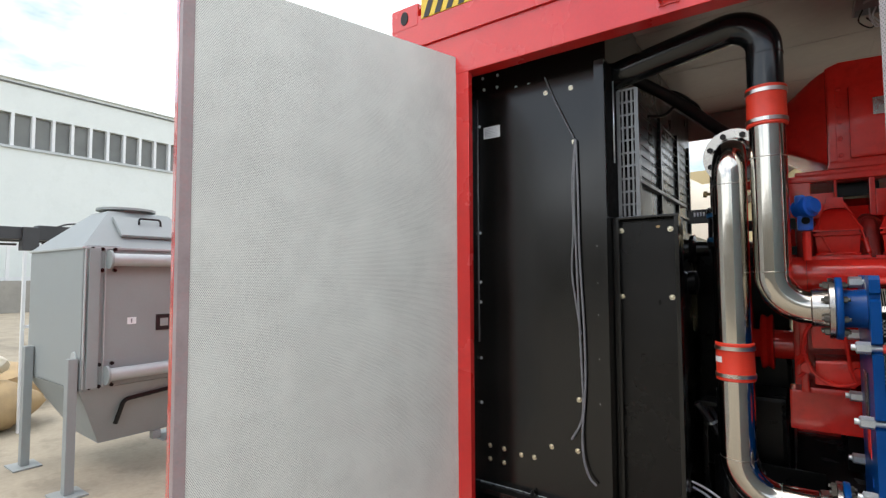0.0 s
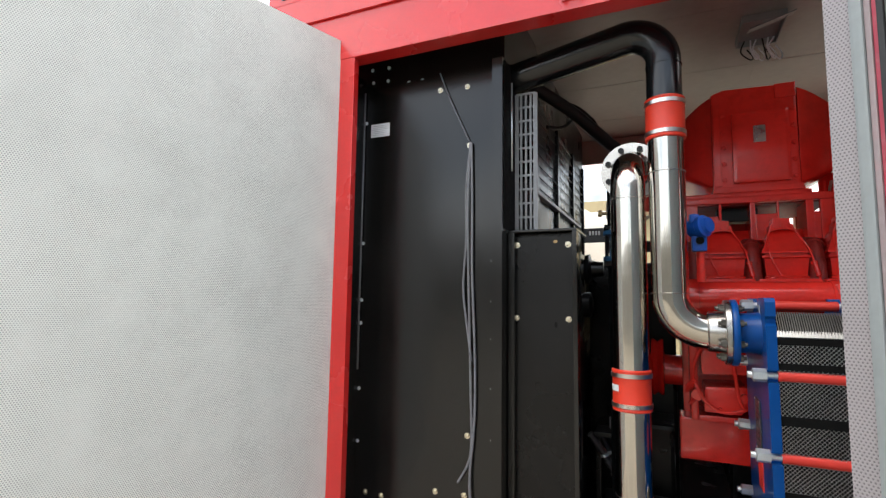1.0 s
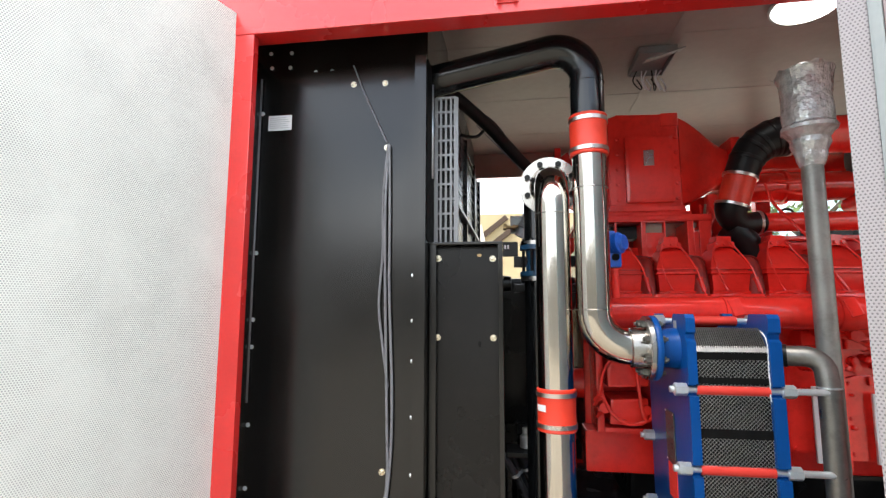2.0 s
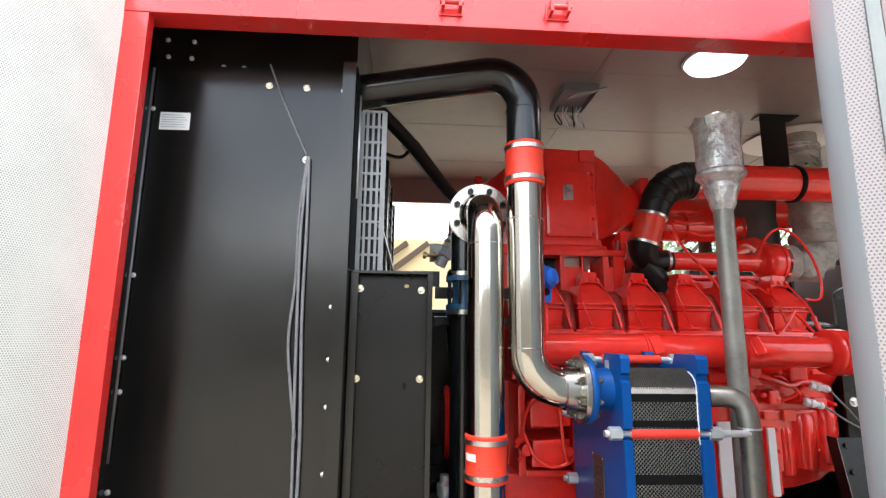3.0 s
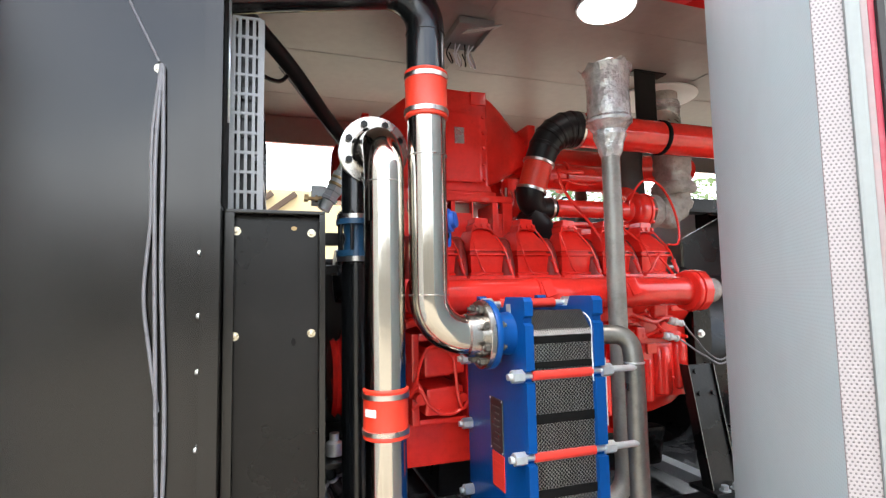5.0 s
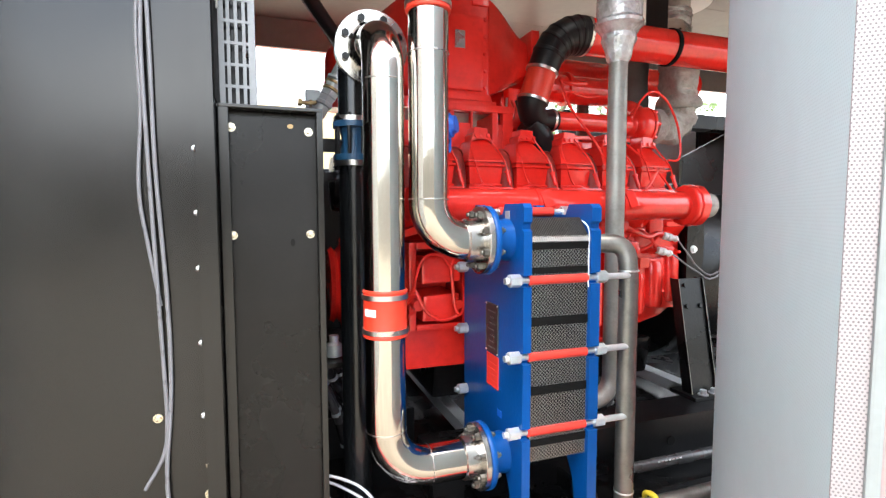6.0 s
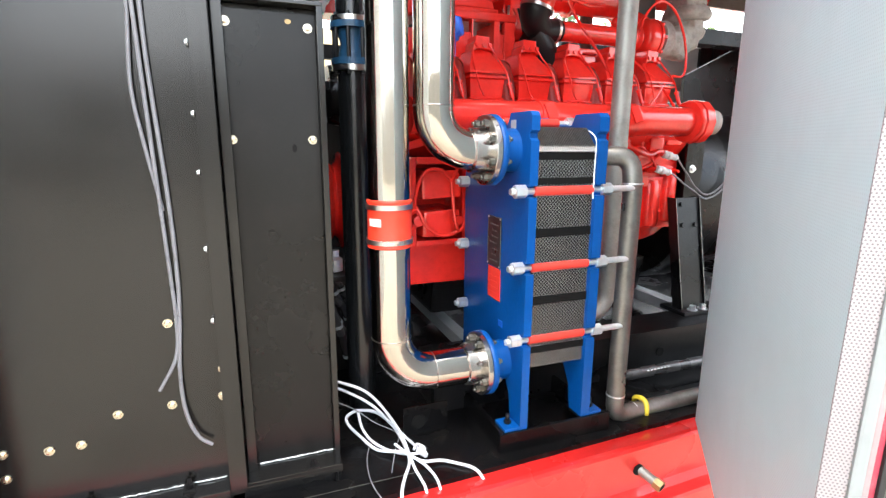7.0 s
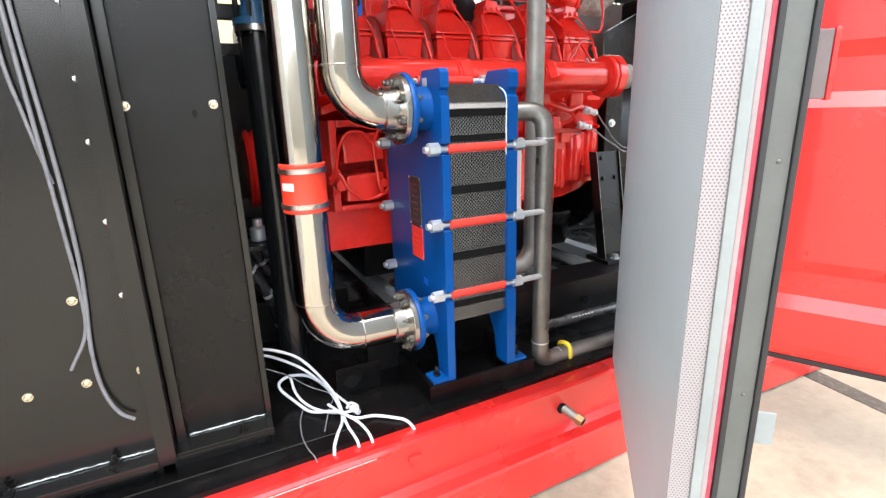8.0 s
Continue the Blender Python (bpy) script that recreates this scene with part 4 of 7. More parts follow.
for i in range(7):
    bm = B()
    box(bm, (X0 - 0.0042, 2.252 + 0.012 * (i % 2), 1.033 + i * 0.021), (X0 - 0.0032, 2.312 - 0.009 * (i % 3), 1.037 + i * 0.021))
    part("line", bm, EMBLEM, np_)
bm = B()
box(bm, (X0 - 0.003, 2.232, 0.900), (X0 - 0.0005, 2.324, 1.012))
rl = part("red_sticker", bm, REDLABEL, hx, "red warning sticker")
for i in range(4):
    bm = B()
    box(bm, (X0 - 0.0042, 2.242, 0.920 + i * 0.02), (X0 - 0.0032, 2.309, 0.923 + i * 0.02))
    part("line", bm, REDLABEL, rl)
bm = B()
box(bm, (X0 - 0.002, 2.207, 0.813), (X0 - 0.0005, 2.238, 0.836))
part("sticker", bm, VALVEBLUE, hx)
bm = B()
box(bm, (X0 - 0.002, 2.157, 1.478), (X0 - 0.0005, 2.188, 1.505))
part("sticker", bm, PALE, hx)
# ragged line of pale sealant down the edge of the pressure plate
random.seed(23)
bm = B()
pts = []
z = 1.474
while z > 1.255:
    pts.append((X2 - 0.002 + random.uniform(-0.0012, 0.0012), YN + 0.0105 + 0.045 * max(0.0, (z - 1.44) / 0.035) ** 2, z))
    z -= random.uniform(0.004, 0.008)
tube(bm, pts, 0.002, 6, radii=[random.uniform(0.0012, 0.0028) for _ in pts])
part("sealant_edge", bm, PAPER, hx, "ragged pale sealant line")

# ---- engine ----
engine = thing("gas_engine", "bright red twelve-cylinder gas engine on a black skid", "engine", (0.8, 3.2, 0.62))
EX0, EX1 = 0.02, 1.49
bm = B()
prism(bm, [(2.78, 0.86), (2.74, 1.0), (2.74, 1.38), (2.66, 1.47), (2.70, 1.60), (2.86, 1.62), (3.06, 1.86), (3.34, 1.86), (3.54, 1.62), (3.72, 1.58), (3.66, 1.0), (3.58, 0.86)], "x", 0.3402, 1.21, 0.012)
prism(bm, [(2.90, 0.86), (2.86, 1.0), (2.86, 1.38), (2.66, 1.47), (2.70, 1.60), (2.86, 1.62), (3.06, 1.86), (3.34, 1.86), (3.54, 1.62), (3.72, 1.58), (3.66, 1.0), (3.58, 0.86)], "x", EX0, 0.34, 0.012)
prism(bm, [(2.80, 1.0), (2.745, 1.03), (2.745, 1.38), (2.665, 1.47), (2.70, 1.60), (2.86, 1.62), (3.06, 1.86), (3.34, 1.86), (3.54, 1.62), (3.72, 1.58), (3.66, 1.0)], "x", 1.2102, EX1, 0.012)
block = part("engine_block", bm, ENGINE, engine)
bm = B()
prism(bm, [(2.84, 0.66), (2.80, 0.855), (3.56, 0.855), (3.52, 0.66)], "x", EX0 + 0.18, EX1 - 0.1, 0.02)
part("oil_pan", bm, BLACKFRAME, engine, "black oil pan")
# cast ribs, covers and bosses on the near side
for i in range(1, 4):
    x = EX0 + 0.06 + i * 0.245
    bm = B()
    box(bm, (x, 2.70, 0.96), (x + 0.19, 2.742, 1.22), 0.014)
    cover = part("crankcase_cover", bm, ENGINE, block)
    for dx in (0.02, 0.17):
        for z in (0.98, 1.20):
            bm = B()
            cyl(bm, (x + dx, 2.7, z), (x + dx, 2.69, z), 0.009, seg=6)
            part("bolt", bm, ENGINE, cover)
    bm = B()
    box(bm, (x + 0.2, 2.69, 0.9), (x + 0.222, 2.745, 1.42), 0.006)
    part("rib", bm, ENGINE, block)
    bm = B()
    cyl(bm, (x + 0.10, 2.745, 1.33), (x + 0.10, 2.66, 1.33), 0.045, 0.038)
    cyl(bm, (x + 0.10, 2.66, 1.33), (x + 0.10, 2.645, 1.33), 0.026, seg=6)
    part("boss", bm, ENGINE, block)
    bm = B()
    box(bm, (x + 0.02, 2.60, 1.40), (x + 0.17, 2.75, 1.46), 0.012)
    box(bm, (x + 0.06, 2.56, 1.44), (x + 0.13, 2.70, 1.50), 0.01)
    part("water_outlet", bm, ENGINE, block)
for x, z, r in ((0.7, 1.45, 0.017), (1.05, 1.44, 0.02)):
    bm = B()
    cyl(bm, (x, 2.74, z), (x, 2.63, z), r)
    cyl(bm, (x, 2.63, z), (x, 2.615, z), r * 1.3, seg=6)
    part("plug", bm, ENGINE, block)
bm = B()
prism(bm, [(1.03, 1.255), (1.03, 0.93), (1.20, 0.93), (1.20, 1.02), (1.475, 1.02), (1.478, 1.25), (1.44, 1.275), (1.10, 1.275)], "y", 2.722, 2.76, 0.006)
part("rear_cover", bm, ENGINE, block, "flat red cover with a stepped lower edge")
bm = B()
box(bm, (1.13, 2.706, 1.236), (1.352, 2.7215, 1.272), 0.004)
part("cover_strip", bm, ENGINE, block)
bm = B()
box(bm, (1.208, 2.690, 1.232), (1.262, 2.7055, 1.280), 0.004)
part("engine_tag", bm, SILICONE, block, "small pale red lug")
random.seed(31)
for i in range(22):
    x, z = random.uniform(1.05, 1.45), random.uniform(1.29, 1.46)
    if i > 15:
        z = random.uniform(1.04, 1.22)
    r = random.uniform(0.009, 0.022) if i <= 15 else random.uniform(0.006, 0.012)
    d = random.uniform(0.02, 0.05) if i <= 15 else 0.035
    bm = B()
    lathe(bm, [(r * 1.25, 0), (r * 1.2, d * 0.5), (r, d * 0.55), (r * 0.95, d), (r * 0.4, d * 1.1)], (x, 2.742, z), (0, -1, random.uniform(-0.2, 0.1)), 8)
    part("cast_boss", bm, ENGINE, block)
for pts in ([(1.06, 2.70, 1.45), (1.12, 2.68, 1.40), (1.2, 2.69, 1.42), (1.27, 2.68, 1.36), (1.31, 2.70, 1.30)], [(1.18, 2.70, 1.31), (1.26, 2.685, 1.34), (1.34, 2.69, 1.40), (1.42, 2.70, 1.38)]):
    bm = B()
    tube(bm, smooth_line(pts, 6), 0.008, 8)
    part("cast_pipe", bm, ENGINE, block)

me = bolt_mesh("bolt", 0.009, 0.008, ENGINE)
for x, z in ((1.06, 1.24), (1.06, 1.10), (1.06, 0.96), (1.16, 0.96), (1.25, 1.045), (1.36, 1.045), (1.45, 1.045), (1.45, 1.14), (1.45, 1.23)):
    piece("bolt", me, block, Matrix.Translation((x, 2.722, z)) @ toward((0, -1, 0)))
for x0, x1, z0, z1, y in ((1.04, 1.12, 1.38, 1.46, 2.68), (1.15, 1.20, 1.30, 1.36, 2.69), (1.24, 1.32, 1.40, 1.47, 2.67), (1.35, 1.44, 1.43, 1.47, 2.68), (1.36, 1.42, 1.29, 1.33, 2.70)):
    bm = B()
    box(bm, (x0, y, z0), (x1, 2.745, z1), 0.010)
    part("cast_lug", bm, ENGINE, block)
bm = B()
tube(bm, smooth_line([(1.0, 2.66, 1.44), (1.1, 2.655, 1.425), (1.22, 2.66, 1.385), (1.30, 2.67, 1.40), (1.40, 2.68, 1.36)], 6), 0.012, 10)
part("oil_line", bm, ENGINE, block, "red painted oil line")
bm = B()
prism(bm, [(1.2105, 1.019), (1.465, 1.019), (1.40, 0.975), (1.28, 0.945), (1.2105, 0.94)], "y", 2.765, 2.84, 0.008)
for x, r, z0_, z1_ in ((1.315, 0.052, 1.03, 1.262), (1.425, 0.044, 1.05, 1.29), (1.235, 0.030, 1.0, 1.20)):
    lathe(bm, [(r * 0.55, 0), (r * 0.9, 0.006), (r, 0.02), (r * 0.97, (z1_ - z0_) * 0.55), (r, z1_ - z0_ - 0.02), (r * 0.8, z1_ - z0_)], (x, 2.735, z0_), (0, 0, 1), 24)
part("lower_casting", bm, ENGINE, block)

# cylinder heads and rocker covers
def head(x):
    bm = B()
    box(bm, (x - 0.108, 2.705, 1.545), (x + 0.108, 2.98, 1.612), 0.01)
    h = part("cylinder_head", bm, ENGINE, engine)
    bm = B()
    rings = []
    for half, near, z in ((0.076, 2.768, 1.6125), (0.080, 2.764, 1.622), (0.073, 2.774, 1.628), (0.079, 2.764, 1.698), (0.088, 2.750, 1.703), (0.088, 2.750, 1.712), (0.076, 2.775, 1.7125), (0.076, 2.775, 1.7205), (0.089, 2.748, 1.721), (0.089, 2.748, 1.727), (0.043, 2.842, 1.822), (0.035, 2.850, 1.829)):
        rings.append([bm.verts.new((x + a, b, z)) for a, b in ((-half, near), (half, near), (half * 0.95, 3.0), (-half * 0.95, 3.0))])
    for a, b in zip(rings, rings[1:]):
        for k in range(4):
            bm.faces.new((a[k], a[(k + 1) % 4], b[(k + 1) % 4], b[k]))
    bm.faces.new(rings[0][::-1])
    bm.faces.new(rings[-1])
    bmesh.ops.recalc_face_normals(bm, faces=bm.faces[:])
    bmesh.ops.bevel(bm, geom=bm.edges[:], offset=0.0018, segments=2, profile=0.7, affect="EDGES", clamp_overlap=True)
    c = part("rocker_cover", bm, ENGINE, h)
    bm = B()
    prism(bm, [(x - 0.045, 1.820), (x - 0.020, 1.829), (x + 0.020, 1.829), (x + 0.045, 1.820), (x + 0.042, 1.842), (x + 0.030, 1.852), (x + 0.028, 1.876), (x - 0.034, 1.880), (x - 0.036, 1.856), (x - 0.046, 1.848)], "y", 2.815, 2.905, 0.003)
    for dx in (-0.03, 0.0, 0.03):
        cyl(bm, (x + dx, 2.816, 1.843), (x + dx, 2.804, 1.843), 0.0085, seg=6)
    part("coil", bm, ENGINE, h, "ignition coil cap")
    for pts, r in (
        ([(x + 0.024, 2.812, 1.852), (x + 0.046, 2.800, 1.812), (x + 0.066, 2.768, 1.765), (x + 0.080, 2.744, 1.722), (x + 0.092, 2.738, 1.672), (x + 0.100, 2.725, 1.625), (x + 0.108, 2.70, 1.585)], 0.0040),
        ([(x - 0.042, 2.812, 1.846), (x - 0.056, 2.800, 1.800), (x - 0.062, 2.755, 1.738), (x - 0.052, 2.744, 1.690), (x - 0.030, 2.745, 1.640), (x - 0.004, 2.70, 1.580)], 0.0036),
        ([(x - 0.105, 2.74, 1.572), (x - 0.07, 2.718, 1.612), (x - 0.01, 2.712, 1.618), (x + 0.05, 2.718, 1.600)], 0.0048),
    ):
        bm = B()
        tube(bm, smooth_line(pts, 6), r, 8)
        part("ignition_lead", bm, ENGINE, h, "red ignition lead")
    bm = B()
    cyl(bm, (x + 0.0915, 2.738, 1.674), (x + 0.1005, 2.724, 1.622), 0.0095, seg=12)
    cyl(bm, (x + 0.0915, 2.738, 1.674), (x + 0.0895, 2.7395, 1.684), 0.0125, seg=12)
    part("lead_plug", bm, ENGINE, h)
    for dx in (-0.062, 0.062):
        bm = B()
        cyl(bm, (x + dx, 2.775, 1.729), (x + dx, 2.775, 1.740), 0.008, seg=6)
        part("bolt", bm, ENGINE, c)


HEAD_PITCH = 0.229
for k in range(6):
    head(0.198 + HEAD_PITCH * k)
    x = 0.198 + HEAD_PITCH * (k - 0.5)
    bm = B()
    # shade between the heads is put into the elbow colour
    tube(bm, smooth_line([(x - 0.004, 2.79, 1.60), (x - 0.004, 2.80, 1.67), (x - 0.004, 2.83, 1.735), (x, 2.90, 1.765), (x + 0.006, 3.05, 1.785)], 5), 0.034, 18)
    lathe(bm, [(0.032, 0), (0.044, 0.002), (0.044, 0.016), (0.032, 0.018)], (x, 2.86, 1.748), (0.0, 0.8, 0.5), 22)
    part("exhaust_elbow", bm, SHADEDRED, engine, "red exhaust elbow in a darker, shaded red")
bm = B()
box(bm, (EX0, 3.30, 1.56), (EX1, 3.60, 1.66), 0.03)
part("far_bank", bm, ENGINE, engine)
for k in range(6):
    x = 0.198 + HEAD_PITCH * k
    bm = B()
    prism(bm, [(x - 0.082, 1.6605), (x + 0.082, 1.6605), (x + 0.082, 1.73), (x + 0.04, 1.83), (x - 0.04, 1.83), (x - 0.082, 1.73)], "y", 3.36, 3.56, 0.006)
    part("rocker_cover", bm, ENGINE, engine)
bm = B()
tube(bm, [(0.85, 3.50, 2.36), (2.3, 3.50, 2.36)], 0.088, 24)
part("far_charge_pipe", bm, ENGINE, engine, "red charge air pipe of the far bank")
bm = B()
cyl(bm, (1.30, 3.32, 1.86), (1.30, 3.32, 2.16), 0.036)
lathe(bm, [(0.036, 0), (0.058, 0.003), (0.058, 0.018), (0.036, 0.02)], (1.30, 3.32, 2.05), (0, 0, 1), 20)
part("vee_post", bm, BROWNPAINT, engine, "dark rusty riser between the banks")
bm = B()
tube(bm, [(0.84, 3.26, 2.20), (1.62, 3.26, 2.20)], 0.078, 24)
for x in (0.93, 1.12, 1.45):
    lathe(bm, [(0.078, 0), (0.094, 0.003), (0.094, 0.02), (0.078, 0.023)], (x, 3.26, 2.20), (1, 0, 0), 24)
part("vee_pipe", bm, ENGINE, engine, "red pipe running along the vee")
bm = B()
tube(bm, smooth_line([(0.96, 3.06, 2.13), (1.03, 3.05, 2.135), (1.12, 3.05, 2.115), (1.22, 3.06, 2.125)], 5), 0.009, 8)
tube(bm, smooth_line([(0.99, 3.08, 2.20), (1.06, 3.07, 2.185), (1.15, 3.07, 2.19)], 5), 0.012, 8)
part("vee_lead", bm, ENGINE, engine, "thin red painted line")
bm = B()
tube(bm, smooth_line([(1.08, 3.22, 2.04), (1.11, 3.21, 2.07), (1.15, 3.21, 2.06), (1.17, 3.21, 2.0)], 5), 0.006, 8)
part("vee_wire", bm, RUBBER, engine)

# water manifold along the near bank
bm = B()
tube(bm, [(0.0, 2.50, 1.53), (1.29, 2.50, 1.53)], 0.062, 32)
man = part("water_manifold", bm, ENGINE, engine, "thick red manifold pipe")
bm = B()
lathe(bm, [(0.062, 0), (0.088, 0.006), (0.092, 0.012), (0.092, 0.028), (0.086, 0.034), (0.094, 0.038), (0.094, 0.078), (0.080, 0.088), (0.070, 0.09)], (1.26, 2.50, 1.53), (1, 0, 0), 12)
part("end_coupling", bm, ENGINE, man, "red pipe end coupling")
bm = B()
cyl(bm, (1.352, 2.5, 1.53), (1.42, 2.5, 1.53), 0.055)
part("hose", bm, LAGGING, man)
for x in (0.505, 0.905):
    bm = B()
    lathe(bm, [(0.062, 0), (0.067, 0.002), (0.067, 0.07), (0.062, 0.072)], (x, 2.5, 1.53), (1, 0, 0), 32)
    m = Matrix.Translation((x + 0.034, 2.434, 1.552)) @ Matrix.Rotation(radians(-14), 4, "Y") @ Matrix.Rotation(radians(-18), 4, "X")
    box(bm, (-0.021, -0.004, -0.034), (0.021, 0.006, 0.034), 0.003, m)
    part("band", bm, ENGINE, man)
bm = B()
lathe(bm, [(0.062, 0), (0.074, 0.002), (0.074, 0.05), (0.062, 0.052)], (0.03, 2.5, 1.53), (1, 0, 0), 24)
part("band", bm, ENGINE, man)
for k in range(6):
    x = 0.10 + 0.245 * k
    bm = B()
    tube(bm, smooth_line([(x, 2.50, 1.53), (x, 2.62, 1.53), (x, 2.72, 1.55)], 4), 0.035, 16)
    part("branch", bm, ENGINE, man)

# charge cooler housing in the vee
bm = B()
prism(bm, [(0.186, 2.045), (0.545, 2.045), (0.540, 2.545), (0.240, 2.555), (0.186, 2.535)], "y", 3.0, 3.6, 0.012)
prism(bm, [(0.180, 2.035), (0.558, 2.035), (0.548, 2.066), (0.188, 2.066)], "y", 2.985, 3.6, 0.006)
box(bm, (0.192, 2.990, 2.07), (0.222, 3.001, 2.49), 0.004)
box(bm, (0.455, 2.992, 2.48), (0.540, 3.001, 2.548), 0.006)
housing = part("charge_cooler", bm, ENGINE, engine, "boxy red charge cooler housing")
bm = B()
box(bm, (0.270, 2.972, 2.078), (0.505, 3.002, 2.425), 0.022)
part("cover_plate", bm, ENGINE, housing)
bm = B()
box(bm, (0.358, 2.967, 2.268), (0.408, 2.9715, 2.348), 0.001)
part("maker_plate", bm, FLANGE, housing, "small blank steel plate")
me = bolt_mesh("bolt", 0.011, 0.01, ENGINE)
for x in (0.236, 0.524):
    for z in (2.10, 2.18, 2.26, 2.34, 2.42):
        piece("bolt", me, housing, Matrix.Translation((x, 3.0, z)) @ face)
# ducts that narrow towards either side
for xa, xb, hi, lo in ((0.546, 0.82, 2.40, 2.20), (0.1855, -0.04, 2.40, 2.185)):
    bm = B()
    rings = []
    for k in range(9):
        u = k / 8
        e = u * u * (3 - 2 * u) * 0.45 + u * 0.55
        x, y0, y1 = xa + (xb - xa) * u, 3.01 + 0.11 * e, 3.58 - 0.18 * e
        z0_, z1_, c = 2.07 + (lo - 2.07) * e, 2.53 + (hi - 2.53) * e, 0.012 + 0.055 * u
        rings.append([bm.verts.new((x, y, z)) for y, z in ((y0 + c, z0_), (y0 + c * 0.3, z0_ + c * 0.3), (y0, z0_ + c), (y0, z1_ - c), (y0 + c * 0.3, z1_ - c * 0.3), (y0 + c, z1_), (y1, z1_), (y1, z0_))])
    for a, b in zip(rings, rings[1:]):
        for k in range(8):
            f = bm.faces.new((a[k], a[(k + 1) % 8], b[(k + 1) % 8], b[k]))
            f.smooth = True
    bm.faces.new(rings[0][::-1])
    bm.faces.new(rings[-1])
    if xb > xa:
        box(bm, (0.82, 3.08, 2.17), (0.865, 3.44, 2.435), 0.006)
    else:
        box(bm, (-0.075, 3.09, 2.165), (-0.0405, 3.43, 2.42), 0.006)
        tube(bm, rounded([(-0.076, 3.26, 2.29), (-0.13, 3.26, 2.27), (-0.14, 3.26, 2.0)], 0.05, 8), 0.075, 24)
    bmesh.ops.recalc_face_normals(bm, faces=bm.faces[:])
    part("tapered_duct", bm, ENGINE, housing)
bm = B()
box(bm, (0.02, 2.955, 1.978), (0.66, 3.55, 2.012), 0.01)
box(bm, (0.05, 2.985, 2.0125), (0.58, 3.5, 2.035), 0.008)
for x0, x1, zt in ((0.02, 0.112, 1.9775), (0.112, 0.2005, 1.921), (0.201, 0.2125, 1.9775), (0.329, 0.3505, 1.9775), (0.351, 0.4355, 1.923), (0.436, 0.4445, 1.9775), (0.546, 0.575, 1.9775), (0.5755, 0.6, 1.924), (0.6005, 0.655, 1.9775)):
    box(bm, (x0, 2.958 if zt > 1.95 else 2.964, 1.80), (x1, 2.995, zt), 0.004)
for x in (0.03, 0.60):
    box(bm, (x, 3.46, 1.80), (x + 0.05, 3.52, 1.9775), 0.006)
for x0, x1 in ((0.330, 0.350), (0.547, 0.574)):
    box(bm, (x0, 2.9955, 1.80), (x1, 3.155, 1.973), 0.003)
part("cooler_stand", bm, ENGINE, engine)
# added thin plate, dark and dull, that shades the stand's underside
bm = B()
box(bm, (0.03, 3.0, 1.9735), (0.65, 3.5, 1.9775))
part("underside_shade", bm, SHADEDRED, engine)
# added backing that darkens the openings of the stand
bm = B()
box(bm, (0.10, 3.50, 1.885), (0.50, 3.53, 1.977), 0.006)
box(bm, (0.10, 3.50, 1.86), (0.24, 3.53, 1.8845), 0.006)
part("stand_backing", bm, SHADEDRED, engine, "added backing in shaded red between the stand legs")
# throttle body and mixer under the tapered duct
bm = B()
lathe(bm, [(0.07, 0), (0.095, 0.005), (0.095, 0.03), (0.075, 0.035), (0.075, 0.10), (0.10, 0.105), (0.10, 0.13), (0.09, 0.14), (0.09, 0.25)], (0.765, 3.30, 1.90), (0.0, 0.0, 1.0), 32)
box(bm, (0.66, 3.18, 1.78), (0.92, 3.44, 1.8995), 0.015)
box(bm, (0.70, 3.10, 1.93), (0.80, 3.17, 2.14), 0.012)
throttle = part("throttle_body", bm, ENGINE, engine)
bm = B()
box(bm, (0.20, 3.06, 1.905), (0.375, 3.16, 1.972), 0.008)
part("actuator", bm, RUBBER, throttle, "black throttle actuator")
random.seed(77)
for k in range(7):
    x = 0.64 + 0.026 * k
    bm = B()
    tube(bm, smooth_line([(x, 3.05, 2.06 + random.uniform(-0.02, 0.02)), (x + random.uniform(-0.02, 0.02), 3.02, 2.01), (x + random.uniform(-0.02, 0.03), 3.03, 1.94), (x + 0.02, 3.06, 1.88)], 5), 0.006, 8)
    part("engine_lead", bm, (ENGINE, CLAMP, ENGINE, RUBBER)[k % 4], throttle)
# upper charge air pipe, rubber elbows and hose
UY, UZ = 2.88, 2.358
bm = B()
tube(bm, [(0.985, UY, UZ), (2.3, UY, UZ)], 0.088, 36)
part("charge_air_pipe", bm, ENGINE, engine, "large red charge air pipe")
bm = B()
path = rounded([(1.0, UY, UZ), (0.845, UY, UZ), (0.778, UY + 0.02, 2.175)], 0.125, 12)
tube(bm, path, 0.085, 28, radii=[0.094 - 0.020 * i / (len(path) - 1) for i in range(len(path))])
elbow_ = part("rubber_elbow", bm, RUBBER, engine, "black ribbed rubber elbow")
for k in (0.16, 0.34, 0.52, 0.70, 0.86):
    i = int(k * (len(path) - 1))
    c0, c1 = Vector(path[i]), Vector(path[min(i + 1, len(path) - 1)])
    r = 0.094 - 0.020 * i / (len(path) - 1)
    bm = B()
    lathe(bm, [(r - 0.003, -0.011), (r + 0.002, -0.008), (r + 0.004, 0), (r + 0.002, 0.008), (r - 0.003, 0.011)], c0, (c1 - c0).normalized(), 28)
    part("rib", bm, RUBBER, elbow_)
SLA, SLB = Vector((0.780, UY + 0.02, 2.182)), Vector((0.735, UY + 0.03, 2.030))
bm = B()
tube(bm, [SLA, SLB], 0.071, 28)
part("hose_sleeve", bm, SILICONE, engine, "red silicone hose sleeve")
bm = B()
path = rounded([SLB + Vector((0.004, 0, 0.015)), (0.708, UY + 0.05, 1.945), (0.885, UY + 0.085, 1.962)], 0.1, 12)
tube(bm, path, 0.074, 28, radii=[0.077 - 0.024 * i / (len(path) - 1) for i in range(len(path))])
